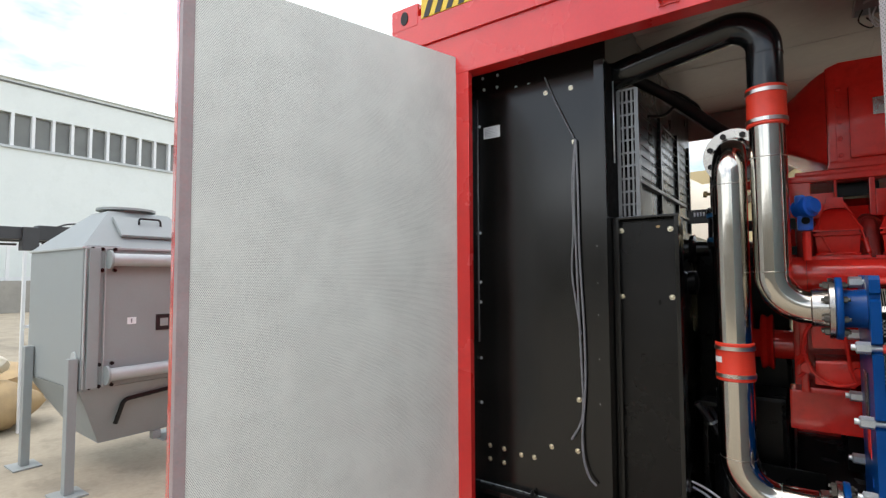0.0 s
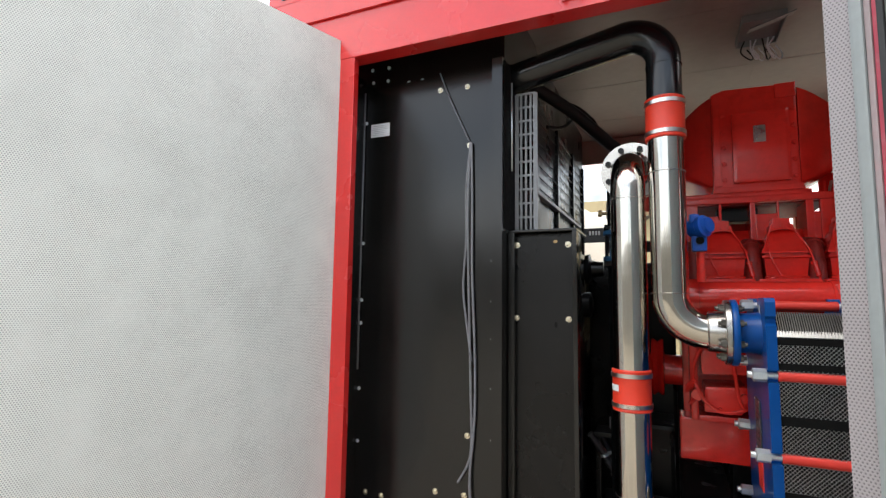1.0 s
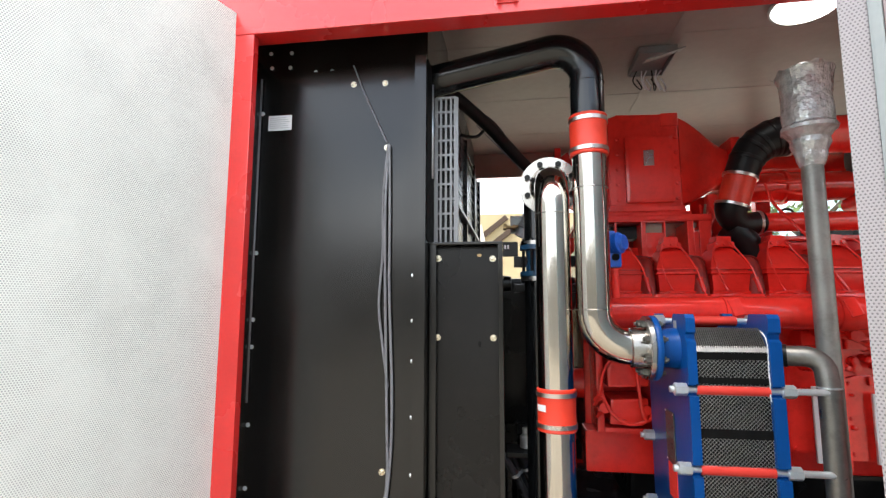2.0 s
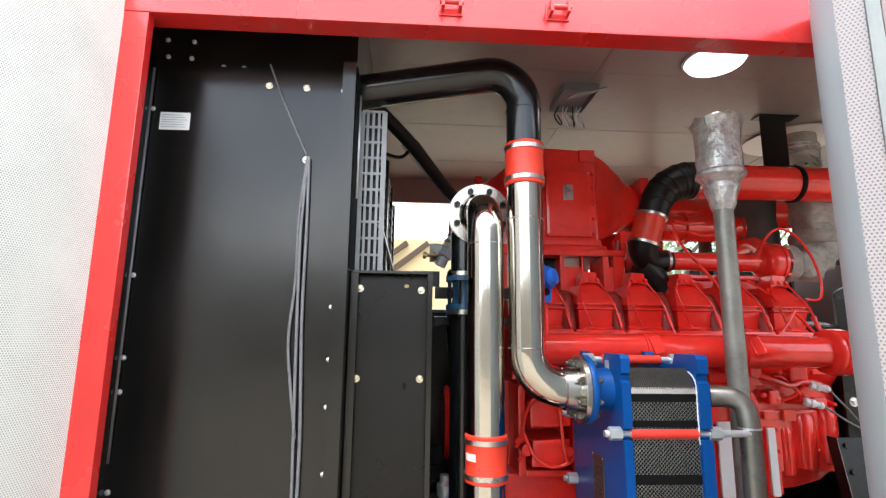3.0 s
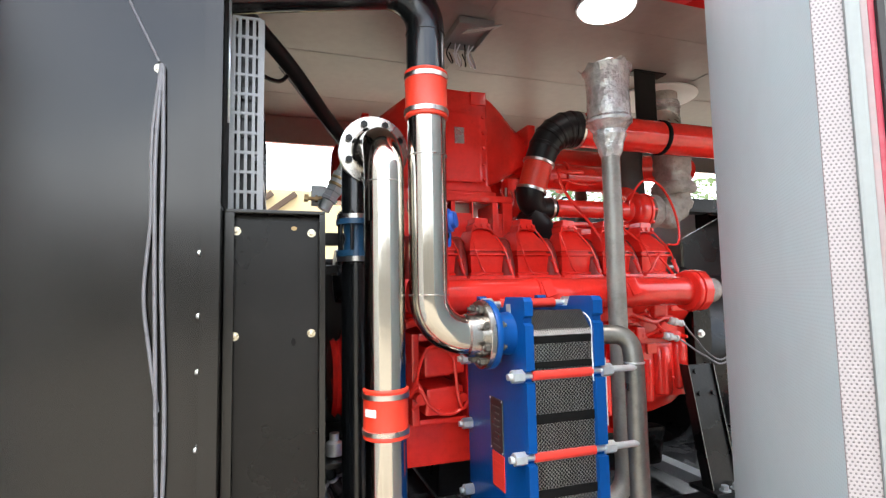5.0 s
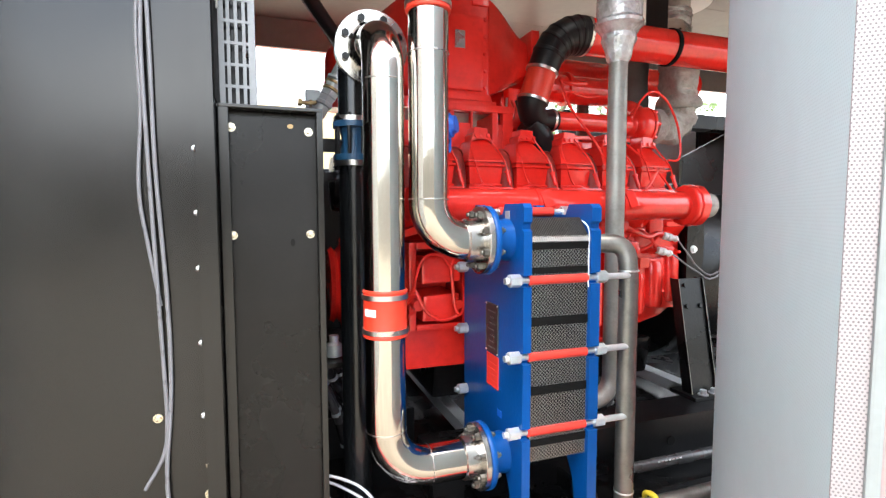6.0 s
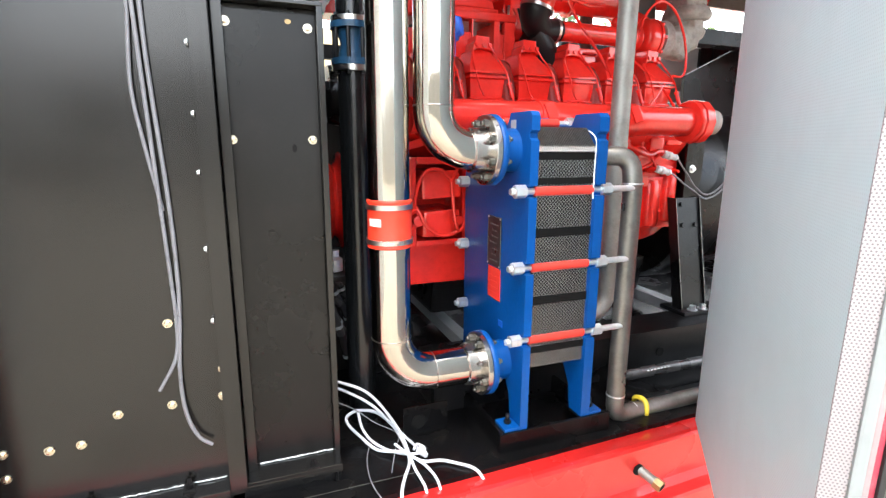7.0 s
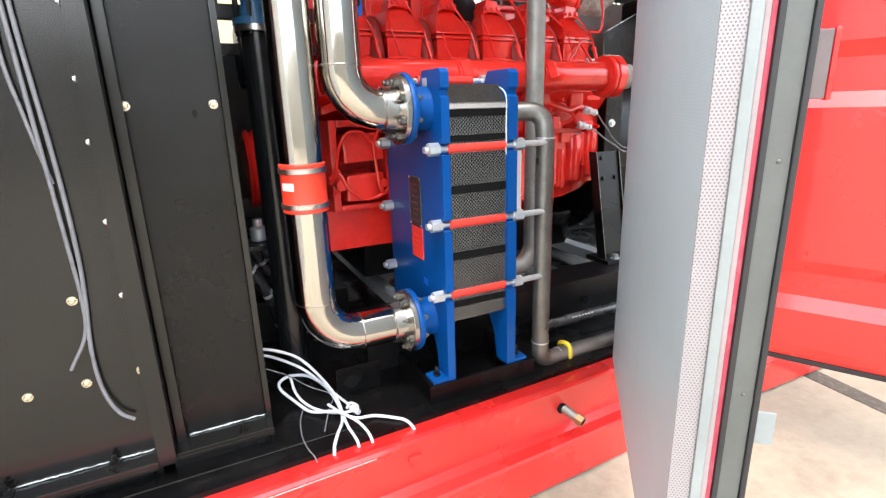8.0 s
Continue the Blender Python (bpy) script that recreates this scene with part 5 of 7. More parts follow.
tube(bm, smooth_line([(0.735, UY + 0.07, 1.94), (0.785, UY + 0.08, 1.89), (0.835, UY + 0.09, 1.82), (0.85, UY + 0.10, 1.74)], 5), 0.068, 20)
part("rubber_elbow", bm, RUBBER, engine, "black rubber elbow")
sl = (SLA - SLB).normalized()
for p, d, r in (((0.992, UY, UZ), (1, 0, 0), 0.092), (SLA - sl * 0.006, sl, 0.077), (SLB + sl * 0.008, sl, 0.077), ((0.872, UY + 0.084, 1.961), (1, 0, 0), 0.056)):
    bm = B()
    lathe(bm, [(r - 0.003, -0.007), (r + 0.002, -0.0065), (r + 0.002, 0.0065), (r - 0.003, 0.007)], p, d, 32)
    part("clamp", bm, CLAMP, engine, "steel band clamp")
TY_, TZ_ = UY + 0.09, 1.963
bm = B()
tube(bm, [(0.88, TY_, TZ_), (1.34, TY_, TZ_)], 0.046, 28)
part("turbo_inlet_pipe", bm, ENGINE, engine)
bm = B()
box(bm, (0.88, TY_ - 0.005, 1.872), (1.36, TY_ + 0.12, 1.895), 0.008)
box(bm, (0.88, TY_ + 0.03, 1.76), (1.36, TY_ + 0.10, 1.8715), 0.008)
for x in (1.0, 1.2):
    box(bm, (x, TY_ - 0.012, 1.80), (x + 0.05, TY_ + 0.05, 1.8615), 0.006)
part("inlet_bracket", bm, ENGINE, engine)
bm = B()
lathe(bm, [(0.045, 0), (0.056, 0.012), (0.058, 0.026), (0.080, 0.034), (0.095, 0.052), (0.099, 0.08), (0.094, 0.105), (0.100, 0.108), (0.100, 0.122), (0.06, 0.13)], (1.335, TY_, TZ_), (1, 0, 0), 32)
tube(bm, smooth_line([(1.40, TY_, 2.03), (1.41, 3.06, 2.075), (1.42, 3.2, 2.08)], 5), 0.042, 18)
for k in range(8):
    a = 2 * math.pi * k / 8
    cyl(bm, (1.462, TY_ + 0.092 * math.cos(a), TZ_ + 0.092 * math.sin(a)), (1.476, TY_ + 0.092 * math.cos(a), TZ_ + 0.092 * math.sin(a)), 0.009, seg=6)
part("turbocharger", bm, ENGINE, engine, "red turbocharger scroll")
bm = B()
lathe(bm, [(0.07, 0), (0.092, 0.006), (0.095, 0.05), (0.078, 0.075), (0.06, 0.085)], (1.475, TY_, TZ_), (1, 0, 0), 28)
for v in bm.verts:
    v.co += 0.006 * noise.noise_vector(v.co * 22)
part("turbine_housing", bm, LAGGING, engine, "grey turbine housing")


def fabric_tube(pts, radii, seed, fold):
    """A padded cloth sleeve round a pipe, with slack folds."""
    bm = B()
    tube(bm, pts, 0.1, 40, radii=radii)
    for v in bm.verts:
        q = v.co * 9 + Vector((seed, 0, 0))
        v.co += fold * noise.noise_vector(q) + fold * 0.5 * noise.noise_vector(Vector((v.co.x * 16, v.co.y * 16, v.co.z * 38))) + fold * 0.22 * noise.noise_vector(v.co * 46)
    return bm


low = smooth_line([(1.545, TY_, 1.968), (1.60, 2.975, 1.945), (1.66, 2.985, 1.958), (1.705, 2.995, 2.02), (1.715, 3.0, 2.09)], 8)
part("exhaust_lagging", fabric_tube(low, [0.064 + 0.028 * i / (len(low) - 1) for i in range(len(low))], 1.0, 0.026), LAGGING, engine, "grey lagged exhaust bend")
up = smooth_line([(1.715, 3.0, 2.08), (1.715, 3.0, 2.14), (1.715, 3.01, 2.22), (1.715, 3.03, 2.36), (1.78, 3.15, 2.52), (1.83, 3.24, 2.6)], 8)
part("exhaust_lagging", fabric_tube(up, [0.112 - 0.010 * min(1.0, i / 12) for i in range(len(up))], 5.0, 0.028), LAGGING, engine, "grey lagged exhaust pipe")
bm = B()
tube(bm, [(1.715 + 0.002 * math.cos(k), 3.0, 2.075 + 0.015 * k) for k in range(5)], 0.14, 36, radii=[0.108, 0.122, 0.126, 0.122, 0.110])
for v in bm.verts:
    v.co += 0.007 * noise.noise_vector(v.co * 13)
part("lagging_cuff", bm, LAGGING, engine, "thick grey lagging cuff")
foil = [Vector((1.722, 3.05, 2.405)).lerp(Vector((1.79, 3.17, 2.54)), k / 9) for k in range(10)]
part("foil_wrap", fabric_tube(foil, [0.108 + 0.004 * (k % 2) for k in range(10)], 3.0, 0.012), CLAMP, engine, "crumpled foil wrap")
# lagged pipe in shadow, darkened by its colour
dark = [(1.55, 3.22, 2.0 + 0.05 * k) for k in range(9)]
part("exhaust_lagging", fabric_tube(dark, [0.105] * 9, 9.0, 0.012), SHADELAG, engine, "lagging coloured dark for shade")
for pts, r, mt in (
    ([(1.315, 2.90, 1.98), (1.33, 2.87, 2.06), (1.39, 2.85, 2.115), (1.47, 2.84, 2.08), (1.54, 2.84, 1.98), (1.575, 2.84, 1.86), (1.545, 2.82, 1.775), (1.46, 2.80, 1.765)], 0.0062, ENGINE),
    ([(0.885, 2.90, 2.14), (0.90, 2.87, 2.04), (0.965, 2.86, 1.95), (1.03, 2.82, 1.84), (1.07, 2.77, 1.72), (1.10, 2.72, 1.62)], 0.0065, ENGINE),
    ([(1.20, 2.84, 1.86), (1.27, 2.80, 1.79), (1.33, 2.765, 1.73), (1.385, 2.74, 1.66), (1.42, 2.72, 1.60)], 0.006, ENGINE),
    ([(1.43, 2.80, 1.76), (1.36, 2.755, 1.71), (1.32, 2.745, 1.66), (1.27, 2.735, 1.61)], 0.0055, ENGINE),
    ([(0.66, 2.80, 1.62), (0.74, 2.78, 1.60), (0.82, 2.80, 1.62)], 0.006, ENGINE),
):
    bm = B()
    tube(bm, smooth_line(pts, 6), r, 8)
    part("engine_lead", bm, mt, engine, "red engine wiring lead")
# lower left front: fuel and starter housings with looping red wires
bm = B()
box(bm, (0.0, 2.715, 0.845), (0.36, 2.862, 1.018), 0.008)
box(bm, (0.305, 2.722, 1.0185), (0.36, 2.862, 1.40), 0.006)
part("front_plate", bm, ENGINE, engine)
bm = B()
for x0, x1, za, zb in ((0.045, 0.075, 1.02, 1.38), (0.272, 0.302, 1.02, 1.38), (0.075, 0.272, 1.352, 1.38), (0.075, 0.272, 1.02, 1.045)):
    box(bm, (x0, 2.655, za), (x1, 2.862, zb), 0.008)
housing_f = part("front_housing", bm, ENGINE, engine)
bm = B()
prism(bm, [(0.088, 1.215), (0.25, 1.222), (0.258, 1.30), (0.232, 1.33), (0.105, 1.325), (0.085, 1.30)], "y", 2.618, 2.862, 0.010)
part("cover", bm, ENGINE, housing_f)
bm = B()
prism(bm, [(0.092, 1.062), (0.225, 1.058), (0.25, 1.085), (0.252, 1.172), (0.098, 1.165)], "y", 2.632, 2.862, 0.012)
cyl(bm, (0.238, 2.632, 1.13), (0.238, 2.60, 1.13), 0.018, seg=14)
cyl(bm, (0.15, 2.632, 1.075), (0.15, 2.615, 1.075), 0.012, seg=6)
part("cover", bm, ENGINE, housing_f)
bm = B()
cyl(bm, (0.068, 2.655, 1.135), (0.068, 2.60, 1.135), 0.022, seg=14)
part("boss", bm, ENGINE, housing_f)
bm = B()
prism(bm, [(0.02, 1.40), (0.16, 1.44), (0.30, 1.40), (0.30, 1.43), (0.16, 1.475), (0.02, 1.43)], "y", 2.64, 2.862, 0.010)
part("bracket", bm, ENGINE, housing_f)
for pts in ([(0.05, 2.625, 1.16), (0.065, 2.605, 1.27), (0.10, 2.595, 1.33), (0.16, 2.595, 1.33), (0.20, 2.595, 1.29), (0.225, 2.595, 1.34), (0.25, 2.605, 1.40)],
            [(0.20, 2.595, 1.29), (0.205, 2.590, 1.22), (0.215, 2.590, 1.13), (0.235, 2.595, 1.09), (0.26, 2.605, 1.12), (0.265, 2.615, 1.20)],
            [(0.03, 2.635, 1.14), (0.06, 2.605, 1.18), (0.09, 2.595, 1.12), (0.14, 2.590, 1.08), (0.19, 2.590, 1.075), (0.235, 2.595, 1.09)],
            [(0.04, 2.635, 1.09), (0.07, 2.615, 1.13), (0.06, 2.615, 1.19), (0.03, 2.635, 1.16)]):
    bm = B()
    tube(bm, smooth_line(pts, 6), 0.007, 8)
    part("engine_lead", bm, ENGINE, engine, "red engine wiring lead")
bm = B()
lathe(bm, [(0.02, 0), (0.15, 0.004), (0.165, 0.02), (0.15, 0.035), (0.165, 0.05), (0.20, 0.056), (0.205, 0.062), (0.205, 0.10), (0.05, 0.105)], (-0.25, 2.93, 1.19), (1, 0, 0), 40)
cyl(bm, (-0.16, 2.93, 1.19), (0.02, 2.93, 1.19), 0.07)
lathe(bm, [(0.07, 0), (0.13, 0.004), (0.135, 0.012), (0.12, 0.03), (0.135, 0.048), (0.13, 0.056), (0.07, 0.06)], (-0.115, 2.93, 1.20), (1, 0, 0), 36)
part("pulley", bm, ENGINE, engine, "red drive pulley")
bm = B()
lathe(bm, [(0.02, 0), (0.11, 0.01), (0.12, 0.05), (0.10, 0.09), (0.03, 0.10)], (-0.24, 2.86, 1.62), (1, 0, 0), 32)
lathe(bm, [(0.03, 0), (0.075, 0.01), (0.08, 0.14), (0.05, 0.17)], (-0.16, 2.86, 1.62), (1, 0, 0), 32)
part("belt_alternator", bm, BLACKFRAME, engine, "dark belt alternator")
bm = B()
lathe(bm, [(0.03, 0), (0.085, 0.004), (0.09, 0.02), (0.055, 0.03), (0.05, 0.06), (0.07, 0.064), (0.075, 0.085), (0.04, 0.095), (0.035, 0.15)], (-0.465, 2.82, 1.665), (1, 0, 0), 28)
lathe(bm, [(0.03, 0), (0.06, 0.004), (0.065, 0.03), (0.05, 0.05), (0.06, 0.055), (0.06, 0.09), (0.03, 0.10)], (-0.465, 2.80, 1.49), (1, 0, 0), 24)
box(bm, (-0.469, 2.75, 1.36), (-0.43, 2.90, 1.76), 0.006)
hub = part("fan_hub", bm, BLACKFRAME, engine, "black fan drive hub with bright bolts")
for k in range(8):
    a = 2 * math.pi * k / 8 + 0.2
    bm = B()
    cyl(bm, (-0.446, 2.82 + 0.07 * math.cos(a), 1.665 + 0.07 * math.sin(a)), (-0.434, 2.82 + 0.07 * math.cos(a), 1.665 + 0.07 * math.sin(a)), 0.009, seg=6)
    part("bolt", bm, ZINC, hub)
bm = B()
box(bm, (-0.30, 2.75, 1.74), (0.05, 2.79, 1.79), 0.004)
box(bm, (-0.30, 2.75, 1.62), (0.05, 2.79, 1.66), 0.004)
part("belt_guard", bm, BLACKFRAME, engine)
bm = B()
box(bm, (-0.455, 3.28, 0.44), (0.0, 3.95, 1.72), 0.02)
box(bm, (-0.30, 2.95, 0.5), (-0.02, 3.27, 0.92), 0.02)
part("fan_drive_housing", bm, BLACKFRAME, engine, "dark fan drive housing")
for i in range(4):
    bm = B()
    box(bm, (-0.372 + i * 0.014, 2.748, 1.825), (-0.372 + i * 0.014 + 0.009, 2.7495, 1.845))
    part("print_mark", bm, PAPER, engine, "small white letter marks")
bm = B()
box(bm, (-0.40, 2.75, 1.79), (-0.28, 2.76, 1.86), 0.003)
part("marked_plate", bm, BLACKFRAME, engine, "black plate with white marks")
# white box panels seen behind the pipes
for x0, x1, z0, z1, y in ((0.90, 0.962, 0.93, 1.232, 2.675), (1.128, 1.163, 0.93, 1.205, 2.69)):
    bm = B()
    box(bm, (x0, y, z0), (x1, y + 0.012, z1), 0.003)
    part("oil_filter_shield", bm, WHITEPANEL, engine, "pale steel shield plate")
# wiring plugs
for x, z in ((1.318, 1.388), (1.284, 1.318)):
    bm = B()
    lathe(bm, [(0.011, 0), (0.017, 0.004), (0.019, 0.016), (0.0155, 0.022), (0.019, 0.03), (0.0185, 0.046), (0.013, 0.05), (0.013, 0.066), (0.016, 0.068), (0.016, 0.078), (0.008, 0.086)], (x, 2.668, z), (0.95, -0.10, -0.22), 14)
    for v in bm.verts:
        v.co += 0.003 * noise.noise_vector(v.co * 60)
    part("plug", bm, WHITEPANEL, engine, "white taped cable plug")
    bm = B()
    cyl(bm, (x - 0.02, 2.745, z - 0.01), (x + 0.004, 2.668, z), 0.011, seg=12)
    part("plug_socket", bm, ENGINE, engine)
for pts in ([(1.40, 2.659, 1.369), (1.43, 2.655, 1.33), (1.47, 2.655, 1.29), (1.53, 2.66, 1.23), (1.62, 2.66, 1.185), (1.72, 2.66, 1.24), (1.77, 2.68, 1.34)], [(1.366, 2.659, 1.299), (1.41, 2.655, 1.272), (1.46, 2.655, 1.24), (1.53, 2.66, 1.205), (1.62, 2.66, 1.165), (1.73, 2.66, 1.22), (1.79, 2.68, 1.33)]):
    bm = B()
    tube(bm, smooth_line(pts, 6), 0.0042, 8)
    part("cable", bm, CLEARTUBE, engine, "grey braided cable")

# ---- skid, alternator and mounts ----
skid = thing("engine_skid", "dirty black steel skid frame with mounts", "frame", (1.5, 2.5, 0.44))
bm = B()
prism(bm, [(2.37, 0.60), (2.37, 0.632), (2.56, 0.632), (2.56, 0.60), (2.41, 0.60), (2.41, 0.452), (2.56, 0.452), (2.56, 0.44), (2.37, 0.44)], "x", 0.05, 5.5)
part("beam", bm, BLACKFRAME, skid)
bm = B()
prism(bm, [(1.114 + 0.02 * math.cos(a), 0.53 + 0.02 * math.sin(a)) for a in np.linspace(0, 6.283, 16, endpoint=False)], "y", 2.365, 2.3695)
part("beam_hole", bm, GASKETSHADE, skid)
bm = B()
for lo, hi in (((0.165, 2.056, 0.44), (0.595, 2.068, 0.5075)), ((0.165, 2.545, 0.44), (0.595, 2.60, 0.5075)), ((0.170, 2.0685, 0.44), (0.185, 2.5445, 0.5075)), ((0.558, 2.0685, 0.44), (0.573, 2.5445, 0.5075)), ((0.1855, 2.0685, 0.495), (0.27, 2.145, 0.5075)), ((0.48, 2.0685, 0.495), (0.5575, 2.145, 0.5075))):
    box(bm, lo, hi, 0.001)
part("exchanger_base", bm, FLOORBLACK, skid)
bm = B()
prism(bm, [(2.12, 0.44), (2.12, 0.475), (2.128, 0.475), (2.128, 0.452), (2.2, 0.452), (2.2, 0.44)], "x", 0.81, 5.0)
part("floor_lip", bm, BLACKFRAME, skid)
bm = B()
tube(bm, [(0.81, 2.28, 0.50), (2.4, 2.28, 0.50)], 0.022, 14)
hp = part("drain_hose", bm, HOSEGREY, skid, "black hose with small pale print")
for i in range(7):
    bm = B()
    box(bm, (0.95 + i * 0.018, 2.2605, 0.511), (0.95 + i * 0.018 + 0.011, 2.2625, 0.516))
    part("print_mark", bm, PAPER, hp)
bm = B()
box(bm, (-0.33, 2.86, 0.44), (0.12, 2.87, 0.62), 0.002)
part("end_plate", bm, BLACKFRAME, skid)
bm = B()
box(bm, (-0.10, 2.262, 0.44), (0.06, 2.27, 0.545), 0.002)
part("holed_plate", bm, FLOORBLACK, skid)
bm = B()
prism(bm, [(-0.048 + 0.026 * math.cos(a), 0.488 + 0.026 * math.sin(a)) for a in np.linspace(0, 6.283, 24, endpoint=False)], "y", 2.2585, 2.2618)
part("lightening_hole", bm, GASKETSHADE, skid)
# light on the beams' top faces is put into their pale colour
for x, w in ((0.34, 0.03), (1.67, 0.04)):
    bm = B()
    box(bm, (x - w, 2.57, 0.50), (x + w, 3.9, 0.56), 0.004)
    part("cross_member", bm, PALE, skid, "cross member coloured pale for its lit top")


def mount(x):
    """Black gusseted mount foot with a bolted pad."""
    bm = B()
    box(bm, (x - 0.10, 2.46, 0.633), (x + 0.16, 2.62, 0.652), 0.003)
    pad = part("mount_pad", bm, BLACKFRAME, skid)
    for s in (-1, 1):
        bm = B()
        prism(bm, [(2.50, 0.6525), (2.56, 0.6525), (2.66, 1.18), (2.606, 1.18)], "x", x + s * 0.074 - 0.004, x + s * 0.074 + 0.004)
        gus = part("gusset", bm, BLACKFRAME, pad)
        bm = B()
        prism(bm, [(2.4985, 0.6525), (2.5015, 0.6525), (2.6075, 1.18), (2.6045, 1.18)], "x", x + s * 0.074 - 0.0046, x + s * 0.074 - 0.0030)
        part("worn_edge", bm, STEEL, gus, "paint worn to bare metal")
    bm = B()
    prism(bm, [(2.512, 0.6525), (2.52, 0.6525), (2.624, 1.18), (2.616, 1.18)], "x", x - 0.0695, x + 0.0695)
    part("web", bm, BLACKFRAME, pad)
    for dx, z in ((-0.04, 1.15), (-0.04, 1.05), (0.04, 1.05)):
        y = 2.512 + (z - 0.6525) / 0.5275 * 0.104
        bm = B()
        cyl(bm, (x + dx, y, z), (x + dx, y - 0.011, z + 0.002), 0.011, seg=6)
        part("web_bolt", bm, BLACKFRAME, pad)
    for dx, dy in ((-0.03, 2.485), (0.11, 2.485), (0.035, 2.485)):
        bm = B()
        cyl(bm, (x + dx, dy, 0.6525), (x + dx, dy, 0.657), 0.024, seg=20)
        cyl(bm, (x + dx, dy, 0.657), (x + dx, dy, 0.676), 0.016, seg=6)
        part("mount_bolt", bm, ZINC, pad)


mount(1.44)
bm = B()
box(bm, (1.492, 2.69, 0.653), (1.60, 2.706, 1.50), 0.002)
plate_ = part("bracket_plate", bm, BLACKFRAME, skid)
bm = B()
cyl(bm, (1.531, 2.69, 1.314), (1.531, 2.686, 1.314), 0.02, seg=18)
cyl(bm, (1.531, 2.686, 1.314), (1.531, 2.674, 1.314), 0.013, seg=6)
part("bolt", bm, ZINC, plate_)
generator = thing("generator", "dark grey generator behind the engine", "generator", (2.6, 3.2, 0.62))
bm = B()
lathe(bm, [(0.3, 0), (0.50, 0.01), (0.52, 0.05), (0.52, 0.25), (0.46, 0.28), (0.44, 1.3), (0.4, 1.34)], (1.55, 3.2, 1.16), (1, 0, 0), 40)
part("body", bm, BLACKFRAME, generator)
bm = B()
prism(bm, [(2.05, 1.0), (3.4, 1.0), (3.4, 2.2), (2.8, 2.2), (2.06, 1.86), (2.045, 1.845)], "y", 3.3, 3.325, 0.004)
part("terminal_box", bm, BLACKFRAME, generator)
bm = B()
box(bm, (1.80, 3.02, 1.982), (3.4, 3.12, 2.062), 0.003)
part("cable_tray", bm, BLACKFRAME, generator)
bm = B()
box(bm, (2.30, 3.92, 1.60), (2.785, 3.95, 2.16), 0.004)
part("control_panel", bm, GREYPANEL, generator, "grey panel behind the generator")
bm = B()
box(bm, (2.7855, 3.90, 1.80), (3.4, 3.95, 2.215), 0.004)
part("dark_panel", bm, BLACKFRAME, generator)
bm = B()
box(bm, (2.57, 3.955, 1.12), (3.4, 4.0, 1.8595), 0.004)
box(bm, (1.56, 3.955, 1.86), (3.4, 4.0, 2.16), 0.004)
part("rear_frame", bm, BLACKFRAME, generator)

# ---- small steel pipes ----
drainline = thing("steel_pipework", "bare grey welded steel pipe with elbows and a yellow ring", "pipe", (0.62, 2.07, 0.5))
PX, PY, PR = 0.657, 2.105, 0.032
bm = B()
tube(bm, rounded([(X3 + 0.0005, PY + 0.09, 1.395), (PX, PY + 0.02, 1.395), (PX, PY, 1.30), (PX, PY, 0.455), (PX + 0.09, PY + 0.01, 0.448), (2.6, PY + 0.03, 0.46)], 0.07, 10), PR, 24)
part("pipe", bm, DARKPIPE, drainline)
bm = B()
cyl(bm, (X3 + 0.001, PY + 0.089, 1.395), (X3 + 0.06, PY + 0.06, 1.395), PR + 0.004, seg=24)
part("sleeve", bm, RUBBER, drainline, "short black rubber sleeve")
for p, d in (((PX, PY, 1.305), (0, 0, 1)), ((PX, PY, 0.54), (0, 0, 1)), ((PX + 0.10, PY + 0.012, 0.448), (1, 0, 0))):
    bm = B()
    lathe(bm, [(PR, -0.003), (PR + 0.002, -0.002), (PR + 0.002, 0.002), (PR, 0.003)], p, d, 24)
    part("weld_bead", bm, ZINC, drainline)
bm = B()
m = [(0.795 + 0.004 * math.cos(a * 3), PY + 0.018 + (PR + 0.006) * math.cos(a), 0.452 + (PR + 0.006) * math.sin(a)) for a in np.linspace(0, 6.283, 24)]
tube(bm, m, 0.0095, 10)
part("ring", bm, YELLOWTAPE, drainline, "yellow plastic ring")
standpipe = thing("breather_pipe", "grey steel breather pipe with a plastic-wrapped top", "pipe", (0.815, 2.385, 0.74))
VX, VY, VR = 0.815, 2.385, 0.036
bm = B()
tube(bm, rounded([(X3 + 0.0005, 2.33, 0.765), (VX, VY, 0.755), (VX, VY, 2.24)], 0.09, 10), VR, 24)
part("pipe", bm, STEEL, standpipe)
random.seed(5)
prof = [(0.038, -0.075), (0.048, -0.05), (0.054, -0.02), (0.065, 0.01), (0.063, 0.03), (0.078, 0.05), (0.091, 0.062), (0.092, 0.074), (0.083, 0.086), (0.085, 0.12), (0.082, 0.19), (0.087, 0.25), (0.097, 0.290), (0.08, 0.296)]
bm = B()
lathe(bm, prof, (VX, VY, 2.15), (0, 0, 1), 40)
bmesh.ops.subdivide_edges(bm, edges=bm.edges[:], cuts=1, use_grid_fill=True)
for v in bm.verts:
    c = Vector((VX, VY, v.co.z))
    k = 1 + 0.05 * noise.noise(v.co * 24) + 0.022 * noise.noise(Vector((v.co.x * 60, v.co.y * 60, v.co.z * 22)))
    v.co = c + (v.co - c) * k
    if v.co.z > 2.43:
        v.co.z += 0.02 * noise.noise(v.co * 30)
for f in bm.faces:
    f.smooth = False
part("wrapped_cap", bm, WRAP, standpipe, "cap wrapped in crinkled clear plastic film")
